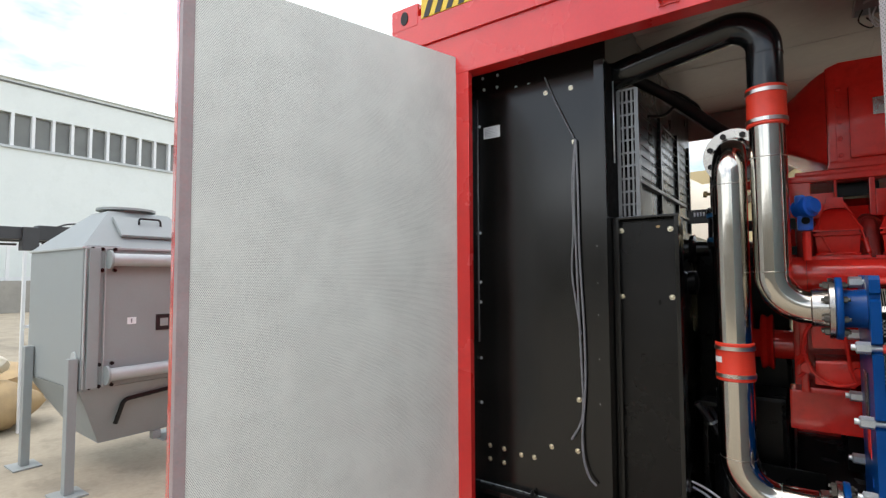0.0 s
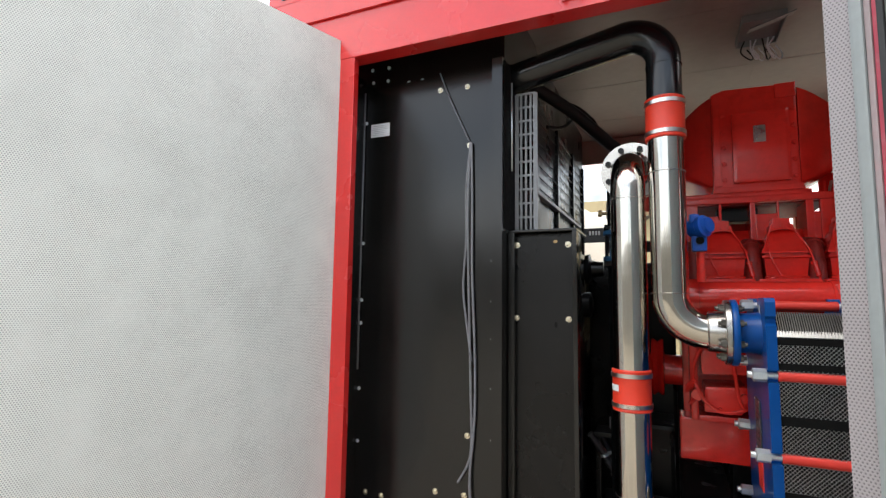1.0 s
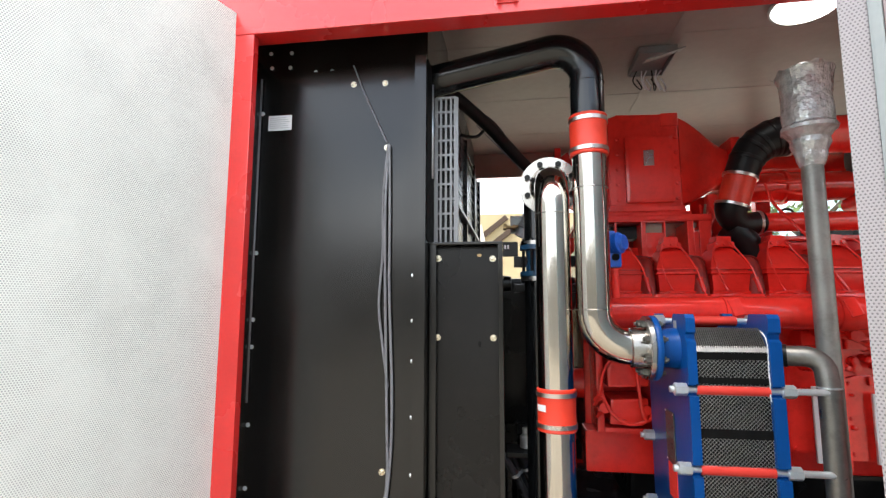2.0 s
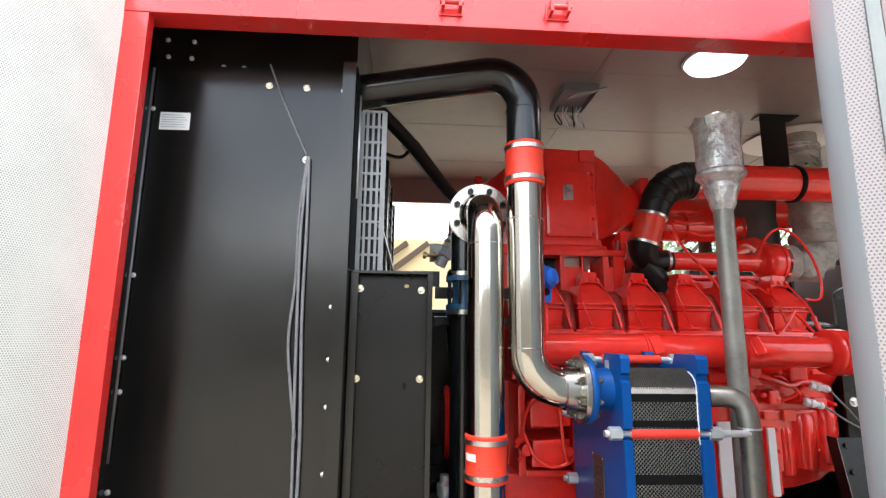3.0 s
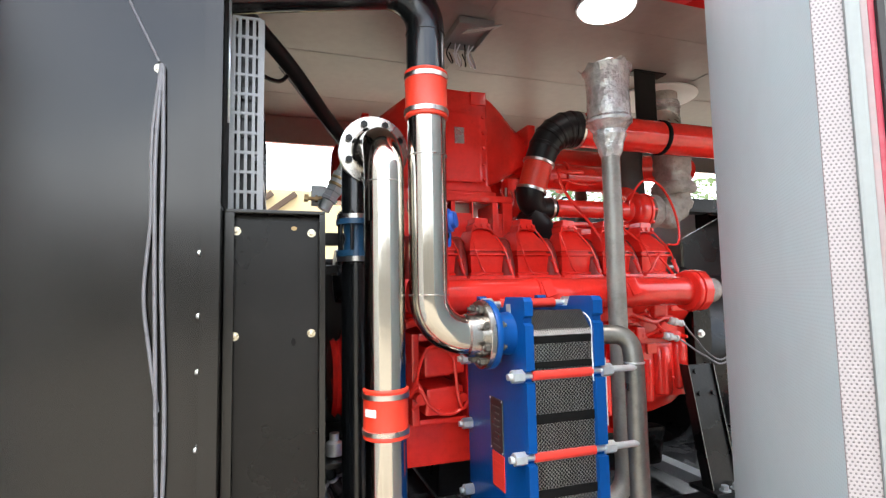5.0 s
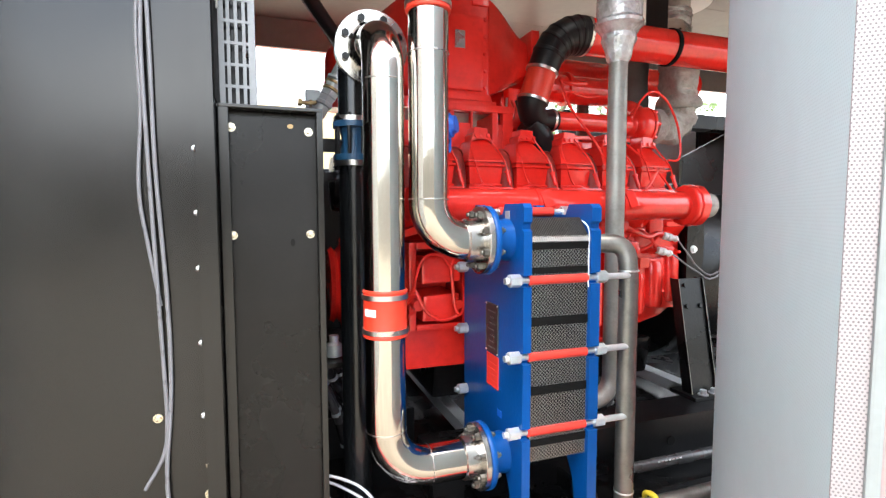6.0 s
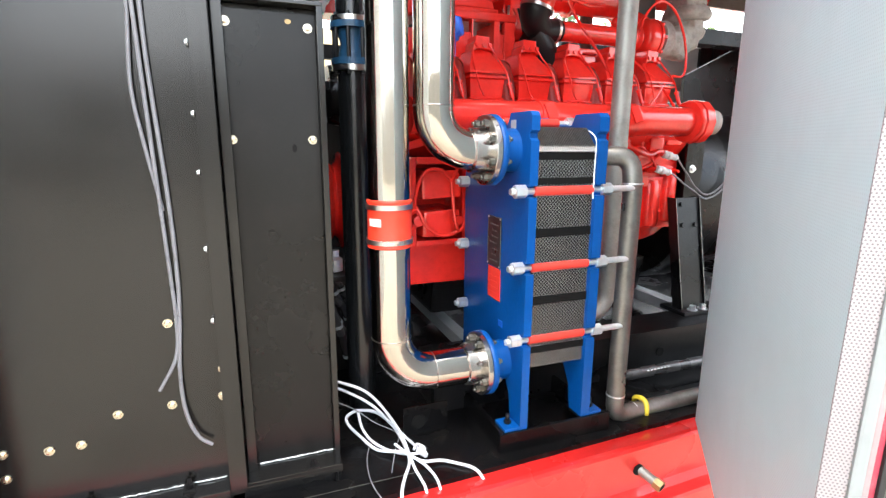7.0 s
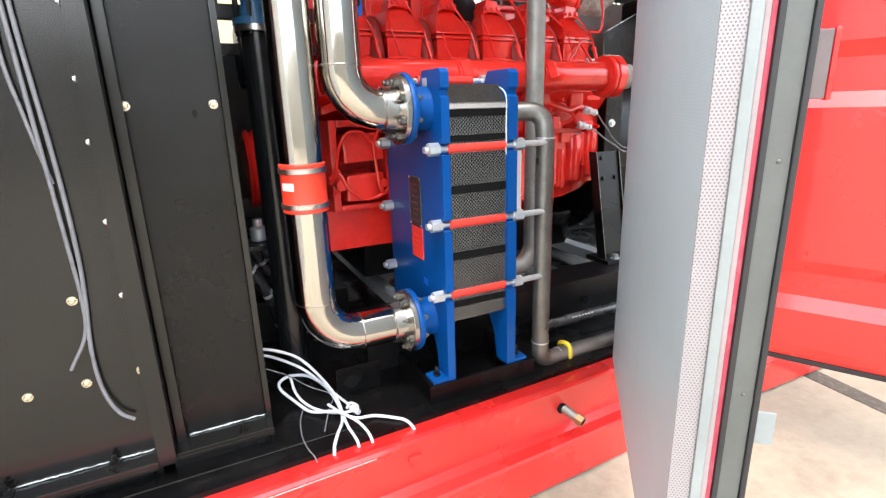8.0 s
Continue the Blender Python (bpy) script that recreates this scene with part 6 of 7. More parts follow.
for i in range(3):
    bm = B()
    a = i * 2.1 + 0.3
    p = Vector((VX + 0.095 * math.cos(a), VY + 0.095 * math.sin(a), 2.437))
    q = p + Vector((0.022 * math.cos(a + 0.4), 0.022 * math.sin(a + 0.4), 0.010 + 0.008 * (i % 2)))
    s = Vector((-math.sin(a), math.cos(a), 0)) * 0.02
    vs = [bm.verts.new(v) for v in (p - s, p + s, q + s * 0.4, q - s * 0.3)]
    bm.faces.new(vs)
    part("film_flap", bm, WRAP, standpipe)

# black riser with blue coupling under the flange
riser = thing("black_riser_pipe", "black riser pipe with a blue flanged coupling", "pipe", (-0.204, 2.44, 0.44))
QX, QY = -0.204, 2.44
bm = B()
tube(bm, [(QX, QY, 0.44), (QX, QY, 1.655)], 0.05, 28)
part("riser", bm, PIPEBLACK, riser)
bm = B()
tube(bm, rounded([(QX, QY, 1.815), (QX, QY, 2.03), tuple(FC + dirf * 0.12)], 0.06, 8), 0.05, 24)
part("bend", bm, PIPEBLACK, riser)
for z0, z1, r in ((1.655, 1.672, 0.066), (1.80, 1.815, 0.066)):
    bm = B()
    cyl(bm, (QX, QY, z0), (QX, QY, z1), r, seg=36)
    part("flange", bm, FLANGE, riser)
for z0, z1 in ((1.6725, 1.692), (1.781, 1.7995)):
    bm = B()
    cyl(bm, (QX, QY, z0), (QX, QY, z1), 0.068, seg=36)
    part("coupling_flange", bm, DARKBLUE, riser, "dark blue coupling flange")
bm = B()
lathe(bm, [(0.044, 0), (0.044, 0.016), (0.037, 0.044), (0.044, 0.072), (0.044, 0.0885)], (QX, QY, 1.6925), (0, 0, 1), 32)
part("coupling_body", bm, DARKBLUE, riser, "dark blue coupling body")
for i in range(8):
    a = 2 * math.pi * (i + 0.5) / 8
    bm = B()
    cyl(bm, (QX + 0.058 * math.cos(a), QY + 0.058 * math.sin(a), 1.645), (QX + 0.058 * math.cos(a), QY + 0.058 * math.sin(a), 1.825), 0.006, seg=8)
    part("stud", bm, BLACKFRAME, riser)
fitting = thing("hose_fitting", "pale metal hose fitting with a rusty clamp behind the flange", "fitting", (-0.25, 2.95, 1.9))
FA, FB = Vector((-0.160, 2.95, 2.125)), Vector((-0.262, 2.95, 1.930))
fd = (FB - FA).normalized()
bm = B()
tube(bm, [FA - fd * 0.05, FA + fd * 0.05, FA + fd * 0.11], 0.034, 20)
lathe(bm, [(0.034, 0), (0.041, 0.004), (0.041, 0.016), (0.034, 0.02)], FA + fd * 0.055, fd, 20)
tube(bm, [FA + fd * 0.11, FA + fd * 0.16, FB + fd * 0.02], 0.028, 20)
part("elbow", bm, PALE, fitting)
bm = B()
lathe(bm, [(0.030, 0), (0.040, 0.002), (0.040, 0.022), (0.036, 0.026), (0.036, 0.05), (0.040, 0.052), (0.040, 0.066), (0.030, 0.07)], FA + fd * 0.125, fd, 6)
part("union_nut", bm, PALE, fitting)
for k in (0.078, 0.108):
    bm = B()
    lathe(bm, [(0.033, 0), (0.0395, 0.001), (0.0395, 0.011), (0.033, 0.012)], FA + fd * k, fd, 24)
    part("clamp", bm, DULLBRASS, fitting, "rusty band clamp")
bm = B()
tube(bm, smooth_line([(-0.268, 2.95, 1.968), (-0.305, 2.95, 1.962), (-0.345, 2.952, 1.964)], 4), 0.009, 10)
cyl(bm, (-0.335, 2.95, 1.962), (-0.352, 2.95, 1.964), 0.017, seg=6)
cyl(bm, (-0.295, 2.95, 1.962), (-0.305, 2.95, 1.962), 0.015, seg=6)
part("lever", bm, DULLBRASS, fitting, "dull brass cock")
bm = B()
box(bm, (-0.318, 2.99, 1.94), (-0.255, 3.03, 2.03), 0.006)
part("bracket", bm, PALE, fitting)
valve = thing("blue_valve", "small bright blue cast valve on the engine", "valve", (0.09, 2.36, 1.7))
bm = B()
lathe(bm, [(0.022, -0.05), (0.034, -0.045), (0.036, -0.01), (0.041, -0.006), (0.041, 0.012), (0.032, 0.016), (0.028, 0.03), (0.016, 0.031)], (0.093, 2.33, 1.79), (0.75, -0.6, 0.12), 20)
box(bm, (0.056, 2.33, 1.70), (0.108, 2.385, 1.79), 0.012)
box(bm, (0.05, 2.318, 1.80), (0.085, 2.36, 1.838), 0.01)
part("valve_body", bm, VALVEBLUE, valve)
bm = B()
cyl(bm, (0.085, 2.36, 1.585), (0.085, 2.36, 1.699), 0.015)
part("stem", bm, ENGINE, valve, "red painted stem")
bm = B()
cyl(bm, (0.083, 2.331, 1.738), (0.085, 2.323, 1.738), 0.014, seg=14)
part("valve_port", bm, GASKETSHADE, valve)

bundle = thing("hose_bundle", "black hoses with small steel clips beside the radiator cabinet", "hose", (-0.25, 2.7, 0.44))
random.seed(17)
for k in range(4):
    x, y = -0.30 + 0.03 * k, 2.60 + 0.05 * k
    pts = [(x - 0.06 + 0.05 * j + random.uniform(-0.01, 0.01), y + 0.03 * j, z) for j, z in enumerate((0.93, 0.84, 0.72, 0.58, 0.462))]
    r = random.uniform(0.010, 0.018)
    bm = B()
    tube(bm, smooth_line(pts, 5), r, 12)
    h = part("hose", bm, HOSEGREY, bundle)
    for p in pts[1:4]:
        bm = B()
        lathe(bm, [(r, -0.007), (r + 0.003, -0.006), (r + 0.003, 0.006), (r, 0.007)], p, (0.3, 0.1, -0.9), 14)
        box(bm, (p[0] - 0.006, p[1] - r - 0.012, p[2] - 0.005), (p[0] + 0.006, p[1] - r, p[2] + 0.005), 0.001)
        part("clip", bm, ZINC, h, "small steel hose clip")
bm = B()
box(bm, (-0.34, 2.58, 0.925), (-0.16, 2.72, 0.945), 0.004)
box(bm, (-0.34, 2.62, 0.4405), (-0.32, 2.66, 0.9245), 0.003)
part("hose_bracket", bm, BLACKFRAME, bundle, "black bracket shelf")
bm = B()
lathe(bm, [(0.016, 0), (0.03, 0.005), (0.03, 0.05), (0.018, 0.06), (0.018, 0.085)], (-0.255, 2.66, 0.9455), (0, 0, 1), 18)
part("fitting", bm, ZINC, bundle, "bright steel hose fitting")

# diagonal black hose and thin wires up by the shroud
over = thing("black_hose", "black hose and thin wires running from shroud to engine", "hose", (-0.3, 2.9, 2.3))
bm = B()
tube(bm, smooth_line([(-0.60, 2.40, 2.50), (-0.42, 2.62, 2.40), (-0.25, 2.84, 2.27), (-0.02, 3.12, 2.12)], 8), 0.029, 18)
part("hose", bm, RUBBER, over)
bm = B()
tube(bm, smooth_line([(-0.46, 2.60, 2.385), (-0.30, 2.80, 2.27), (-0.16, 2.96, 2.16), (-0.02, 3.12, 2.075)], 8), 0.003, 8)
part("wire", bm, CLEARTUBE, over, "thin pale wire below the hose")
for pts in ([(-0.50, 2.62, 2.46), (-0.441, 2.66, 2.459), (-0.398, 2.70, 2.442), (-0.367, 2.74, 2.419), (-0.343, 2.78, 2.398), (-0.325, 2.82, 2.35)], [(-0.519, 2.5, 2.306), (-0.482, 2.55, 2.312), (-0.451, 2.6, 2.335), (-0.42, 2.66, 2.395)]):
    bm = B()
    tube(bm, smooth_line(pts, 6), 0.008, 8)
    part("wire", bm, RUBBER, over)

# ---- ceiling fittings ----
def round_lamp(x, y, r=0.13):
    lamp = thing("ceiling_lamp", "round white opal ceiling lamp", "lamp", (x, y, 2.77), "ceiling lamps")
    bm = B()
    lathe(bm, [(r, 0), (r + 0.006, -0.004), (r + 0.006, -0.012), (r, -0.014)], (x, y, 2.7745), (0, 0, 1), 40)
    part("rim", bm, PALE, lamp)
    bm = B()
    lathe(bm, [(r - 0.002, -0.012), (r * 0.9, -0.028), (r * 0.6, -0.04), (0.01, -0.045)], (x, y, 2.7745), (0, 0, 1), 40)
    part("diffuser", bm, LAMPLIT, lamp)


round_lamp(0.885, 2.46, 0.125)
vent = thing("junction_box", "open ceiling junction box with loose wires", "junction box", (0.39, 2.85, 2.77))
bm = B()
for lo, hi in (((0.300, 2.715, 2.738), (0.470, 2.722, 2.7708)), ((0.300, 2.958, 2.738), (0.470, 2.965, 2.7708)), ((0.300, 2.7225, 2.738), (0.306, 2.9575, 2.7708)), ((0.464, 2.7225, 2.738), (0.470, 2.9575, 2.7708)), ((0.3065, 2.7225, 2.766), (0.4635, 2.9575, 2.7708))):
    box(bm, lo, hi)
part("base", bm, GUARD, vent)
bm = B()
m = Matrix.Translation((0.405, 2.72, 2.725)) @ Matrix.Rotation(radians(-16), 4, "Y") @ Matrix.Rotation(radians(12), 4, "X")
box(bm, (-0.085, -0.03, -0.003), (0.095, 0.035, 0.003), 0.001, m)
part("lid", bm, GUARD, vent)
random.seed(21)
for i in range(6):
    x = 0.335 + 0.024 * i
    pts = [(x, 2.93, 2.755), (x + random.uniform(-0.02, 0.02), 2.96, 2.715), (x + 0.03, 3.0 + random.uniform(-0.02, 0.03), 2.695 - 0.005 * i), (x + 0.05, 3.05, 2.72), (x + 0.02, 3.02, 2.75)]
    bm = B()
    tube(bm, smooth_line(pts, 6), 0.0035, 8)
    part("wire", bm, WHITECABLE if i % 3 else RUBBER, vent)
hanger = thing("pipe_hanger", "flat black hanger strap holding the red pipe", "hanger", (1.515, 2.95, 2.4))
bm = B()
box(bm, (1.447, 2.968, 2.40), (1.588, 2.976, 2.765), 0.001)
box(bm, (1.44, 2.955, 2.765), (1.66, 3.03, 2.7712), 0.001)
box(bm, (1.50, 2.90, 2.435), (1.53, 2.9675, 2.45), 0.001)
part("strap", bm, BLACKFRAME, hanger)
bm = B()
lathe(bm, [(0.089, -0.012), (0.095, -0.011), (0.095, 0.011), (0.089, 0.012)], (1.515, UY, UZ), (1, 0, 0), 32)
part("band", bm, GASKETSHADE, hanger)
collar = thing("exhaust_collar", "white round ceiling collar with foil wrapped flue", "collar", (1.95, 3.3, 2.77))
bm = B()
lathe(bm, [(0.13, 0), (0.248, -0.004), (0.255, -0.014), (0.15, -0.03), (0.13, -0.03)], (1.86, 3.28, 2.7745), (0, 0, 1), 40)
part("ring", bm, LAMPGLASS, collar)
bm = B()
path = [(1.83, 3.2, 2.55 + 0.012 * i) for i in range(13)]
tube(bm, path, 0.1, 24, radii=[0.105 + 0.007 * (i % 2) + 0.004 * math.sin(i * 2.3) for i in range(13)])
part("foil_wrap", bm, WRAP, collar)
bm = B()
cyl(bm, (1.83, 3.2, 2.695), (1.83, 3.2, 2.757), 0.1, seg=28)
part("flue", bm, LAGGING, collar, "beige lagged flue end")

# ---- drain stub and loose cables ----
stub = thing("drain_pipe", "threaded brass-tipped steel drain stub", "pipe", (0.58, 1.9, 0.4))
bm = B()
a, b = Vector((0.640, 1.96, 0.347)), Vector((0.668, 1.868, 0.322))
tube(bm, [a, b], 0.0155, 16)
part("pipe", bm, STEEL, stub)
bm = B()
d = (b - a).normalized()
cyl(bm, b - d * 0.022, b + d * 0.004, 0.021, seg=6)
part("hex_nipple", bm, DULLBRASS, stub, "dull brass hex nipple")
bm = B()
cyl(bm, b + d * 0.0045, b + d * 0.0055, 0.0135, seg=16)
part("bore", bm, GASKETSHADE, stub)
bm = B()
prism(bm, [(0.634 + 0.02 * math.cos(k), 0.347 + 0.02 * math.sin(k)) for k in np.linspace(0, 6.283, 20, endpoint=False)], "y", FRONT + 0.0165, FRONT + 0.0195)
part("rail_hole", bm, GASKETSHADE, container, "dark hole in the rail")
cables = thing("loose_cable", "tangle of thick white cables on the black floor", "cable", (-0.1, 2.2, 0.44))
FZ = 0.449
for pts, r in (
    ([(-0.345, 2.34, 0.655), (-0.288, 2.32, 0.644), (-0.218, 2.30, 0.609), (-0.162, 2.27, 0.545), (-0.114, 2.237, FZ + 0.012), (-0.122, 2.081, FZ + 0.004), (-0.117, 2.02, FZ - 0.003), (-0.113, 1.992, 0.436), (-0.11, 1.97, 0.40)], 0.0048),
    ([(-0.345, 2.36, 0.625), (-0.286, 2.34, 0.607), (-0.199, 2.30, 0.556), (-0.12, 2.27, 0.466), (-0.08, 2.168, FZ), (-0.079, 2.138, FZ + 0.004)], 0.0048),
    ([(0.08, 1.965, 0.395), (0.066, 1.99, 0.436), (0.052, 2.015, FZ - 0.003), (0.029, 2.036, FZ), (-0.028, 2.081, FZ), (-0.093, 2.086, FZ + 0.01), (-0.138, 2.145, FZ + 0.014), (-0.207, 2.206, FZ), (-0.248, 2.28, 0.462), (-0.283, 2.31, 0.498), (-0.281, 2.33, 0.517), (-0.242, 2.34, 0.525), (-0.182, 2.33, 0.512), (-0.134, 2.30, 0.472), (-0.117, 2.227, FZ + 0.002), (-0.124, 2.119, FZ), (-0.160, 2.045, FZ), (-0.178, 2.01, FZ - 0.004), (-0.186, 1.99, 0.436), (-0.192, 1.97, 0.40)], 0.0052),
    ([(-0.150, 2.20, FZ + 0.012), (-0.125, 2.13, FZ + 0.014), (-0.095, 2.075, FZ + 0.011), (-0.076, 2.03, FZ), (-0.070, 1.992, 0.436), (-0.068, 1.97, 0.40)], 0.0046),
    ([(-0.248, 2.338, 0.532), (-0.244, 2.328, 0.519), (-0.237, 2.30, 0.479), (-0.215, 2.261, FZ + 0.002), (-0.178, 2.193, FZ + 0.002), (-0.128, 2.141, FZ + 0.008), (-0.085, 2.132, FZ + 0.006)], 0.0048),
):
    bm = B()
    tube(bm, smooth_line(pts, 7), r, 10)
    part("cable", bm, WHITECABLE, cables)
bm = B()
cyl(bm, (-0.082, 2.15, FZ + 0.006), (-0.07, 2.115, FZ + 0.006), 0.013, 0.009, seg=12)
tube(bm, smooth_line([(-0.10, 2.15, FZ + 0.01), (-0.085, 2.165, FZ + 0.018), (-0.065, 2.15, FZ + 0.012), (-0.072, 2.12, FZ + 0.016)], 5), 0.0045, 8)
part("connector", bm, WHITECABLE, cables)
for pts in ([(-0.215, 2.25, FZ), (-0.228, 2.232, FZ), (-0.25, 2.167, FZ), (-0.261, 2.082, FZ), (-0.256, 2.02, 0.445), (-0.245, 1.985, 0.437), (-0.24, 1.965, 0.41)], [(-0.345, 2.36, 0.58), (-0.26, 2.33, 0.54), (-0.19, 2.31, 0.485), (-0.12, 2.273, FZ), (-0.154, 2.182, FZ), (-0.193, 2.077, FZ)]):
    bm = B()
    tube(bm, smooth_line(pts, 7), 0.002, 6)
    part("thin_wire", bm, CLEARTUBE, cables)

bm = B()
prism(bm, [(2.15, 1.97), (2.26, 1.97), (2.21, 1.6), (2.16, 1.0), (2.04, -6.0), (1.97, -6.0), (2.08, 1.0), (2.11, 1.55)], "z", G - 0.003, G + 0.003)
solo("ground_joint", bm, TAR, "dark tarred joint in the yard concrete", "joint", kind="structure")
for x, z in ((0.02, 0.362), (-0.30, 0.372)):
    y = FRONT + 0.0319 * x
    bm = B()
    box(bm, (x, y - 0.009, z), (x + 0.046, y + 0.003, z + 0.020), 0.003)
    box(bm, (x + 0.010, y - 0.008, z - 0.03), (x + 0.024, y + 0.003, z + 0.0005), 0.003)
    part("weld_lug", bm, RED, container)

# ---- grey machine in the yard ----
machine = thing("dust_machine", "grey sheet metal hopper machine on four legs", "machine", (-4.46, 1.8, G))
MX0, MX1, MY0, MY1 = -5.06, -3.97, 1.31, 2.32
bm = B()
box(bm, (MX0, MY0, 0.76), (MX1, MY1, 1.75), 0.012)
part("body", bm, MACHINE, machine)
bm = B()
vs = [bm.verts.new(p) for p in ((MX0, MY0, 1.752), (MX1, MY0, 1.752), (MX1, MY1, 1.752), (MX0, MY1, 1.752), (-4.62, 1.58, 2.05), (-4.3, 1.58, 2.05), (-4.3, 2.02, 2.05), (-4.62, 2.02, 2.05))]
for f in ((0, 1, 5, 4), (1, 2, 6, 5), (2, 3, 7, 6), (3, 0, 4, 7), (4, 5, 6, 7), (3, 2, 1, 0)):
    bm.faces.new([vs[i] for i in f])
part("hood", bm, MACHINE, machine)
bm = B()
lathe(bm, [(0.15, 0), (0.15, 0.035), (0.21, 0.04), (0.21, 0.058), (0.15, 0.06)], (-4.46, 1.77, 2.03), (0, 0, 1), 32)
part("top_flange", bm, MACHINE, machine, "round grey top flange")
bm = B()
m = Matrix.Translation((-4.118, 1.80, 1.918)) @ Matrix.Rotation(radians(42), 4, "Y")
box(bm, (-0.115, -0.23, -0.012), (0.115, 0.23, 0.012), 0.004, m)
hatch = part("hatch", bm, MACHINE, machine, "flat grey hatch with a bent handle")
bm = B()
tube(bm, rounded([m @ Vector((-0.02, -0.07, 0.01)), m @ Vector((-0.06, -0.07, 0.045)), m @ Vector((-0.06, 0.09, 0.045)), m @ Vector((-0.02, 0.09, 0.01))], 0.02, 4), 0.008, 8)
part("handle", bm, BLACKFRAME, hatch)
bm = B()
vs = [bm.verts.new(p) for p in ((MX0, MY0, 0.758), (MX1, MY0, 0.758), (MX1, MY1, 0.758), (MX0, MY1, 0.758), (-4.6, 1.49, 0.35), (-4.12, 1.49, 0.335), (-4.12, 2.05, 0.335), (-4.6, 2.05, 0.35))]
for f in ((0, 1, 5, 4), (1, 2, 6, 5), (2, 3, 7, 6), (3, 0, 4, 7), (4, 5, 6, 7), (3, 2, 1, 0)):
    bm.faces.new([vs[i] for i in f])
hop = part("hopper", bm, MACHINE, machine)
bm = B()
tube(bm, rounded([(-4.03, 1.565, 0.475), (-3.985, 1.60, 0.645), (-3.975, 2.0, 0.68)], 0.03, 4), 0.016, 8)
part("hopper_handle", bm, BLACKFRAME, hop)
for z in (1.66, 0.85):
    bm = B()
    tube(bm, [(MX1 + 0.06, MY0 + 0.15, z), (MX1 + 0.06, MY1, z)], 0.045, 18)
    pipe = part("side_pipe", bm, PALE, machine, "shiny horizontal pipe")
    bm = B()
    cyl(bm, (MX1 + 0.06, MY0 + 0.135, z), (MX1 + 0.06, MY0 + 0.15, z), 0.066, seg=24)
    part("pipe_flange", bm, MACHINE, pipe)
    bm = B()
    box(bm, (MX1 + 0.001, MY0 + 0.02, z - 0.10), (MX1 + 0.012, MY0 + 0.22, z + 0.10), 0.003)
    plate = part("flange_plate", bm, MACHINE, pipe)
    for dy in (0.05, 0.11, 0.19):
        for dz in (-0.075, 0.075):
            bm = B()
            cyl(bm, (MX1 + 0.012, MY0 + dy, z + dz), (MX1 + 0.028, MY0 + dy, z + dz), 0.014, seg=6)
            part("bolt", bm, BLACKFRAME, plate)
bm = B()
lathe(bm, [(0.05, 0), (0.05, 0.006), (0.044, 0.008)], (MX1 - 0.10, MY0 - 0.001, 0.97), (0, -1, 0), 20)
part("cover_disc", bm, PALE, machine, "pale round cover")
bm = B()
box(bm, (-4.16, 1.86, 0.27), (-4.10, 1.92, 0.334), 0.004)
box(bm, (-4.20, 1.90, 0.262), (-4.02, 2.3, 0.2695), 0.002)
part("outlet_slide", bm, MACHINE, machine)
bm = B()
box(bm, (MX1 + 0.001, MY0 + 0.03, 0.77), (MX1 + 0.03, MY0 + 0.10, 1.74), 0.004)
part("corner_strip", bm, MACHINE, machine)
for dy in (0.012, 0.135):
    bm = B()
    box(bm, (MX1 + 0.001, MY0 + dy - 0.004, 0.77), (MX1 + 0.02, MY0 + dy + 0.004, 1.74), 0.002)
    part("seam", bm, PALE, machine)
bm = B()
box(bm, (MX0 - 0.012, MY0 - 0.012, 1.735), (MX1 + 0.02, MY1, 1.7515), 0.003)
part("top_seam", bm, PALE, machine)
for x, y, zt in ((-4.0, 1.272, 0.98), (-4.905, 1.272, 1.0), (-4.05, 2.37, 0.95), (-4.86, 2.37, 0.95)):
    bm = B()
    box(bm, (x - 0.034, y - 0.028, G + 0.012), (x + 0.034, y + 0.028, zt), 0.006)
    leg = part("leg", bm, MACHINE, machine)
    bm = B()
    box(bm, (x - 0.11, y - 0.09, G), (x + 0.11, y + 0.09, G + 0.0118), 0.002)
    part("foot_plate", bm, MACHINE, leg)
bm = B()
box(bm, (MX1 + 0.001, 1.60, 1.19), (MX1 + 0.004, 1.66, 1.24))
sg = part("label", bm, PAPER, machine, "small white label with a mark")
bm = B()
box(bm, (MX1 + 0.0045, 1.623, 1.2), (MX1 + 0.0055, 1.633, 1.23))
part("mark", bm, INK, sg)
bm = B()
box(bm, (MX1 + 0.001, 1.80, 1.13), (MX1 + 0.006, 2.12, 1.25))
nm = part("name_plate", bm, NAMEPLATE, machine, "black plate with pale marks")
for i in range(3):
    bm = B()
    box(bm, (MX1 + 0.0065, 1.83 + i * 0.085, 1.16), (MX1 + 0.0075, 1.89 + i * 0.085, 1.22))
    part("mark", bm, MACHINE, nm)

# ---- yard and buildings ----
hall = thing("factory_hall", "long pale factory hall with a strip of windows", "building", (-34, 25, G))
HX_, H0, H1 = -30.0, -25.0, 75.0
WZ0, WZ1, HT = 7.75, 9.35, 10.95
for z0, z1 in ((G, WZ0), (WZ1, HT)):
    bm = B()
    box(bm, (HX_ - 0.4, H0, z0), (HX_, H1, z1))
    part("wall", bm, CLADDING, hall)
bm = B()
box(bm, (HX_ - 20, H0, HT), (HX_ + 0.12, H1, HT + 0.05))
part("roof_edge", bm, CLADDING, hall)
bm = B()
box(bm, (HX_ + 0.0005, H0, HT - 0.22), (HX_ + 0.06, H1, HT - 0.15))
part("roof_edge", bm, EDGEGREY, hall)
bm = B()
box(bm, (HX_ - 0.02, H0, WZ0 - 0.1), (HX_ + 0.1, H1, WZ0 + 0.02))
part("window_sill", bm, PALE, hall)
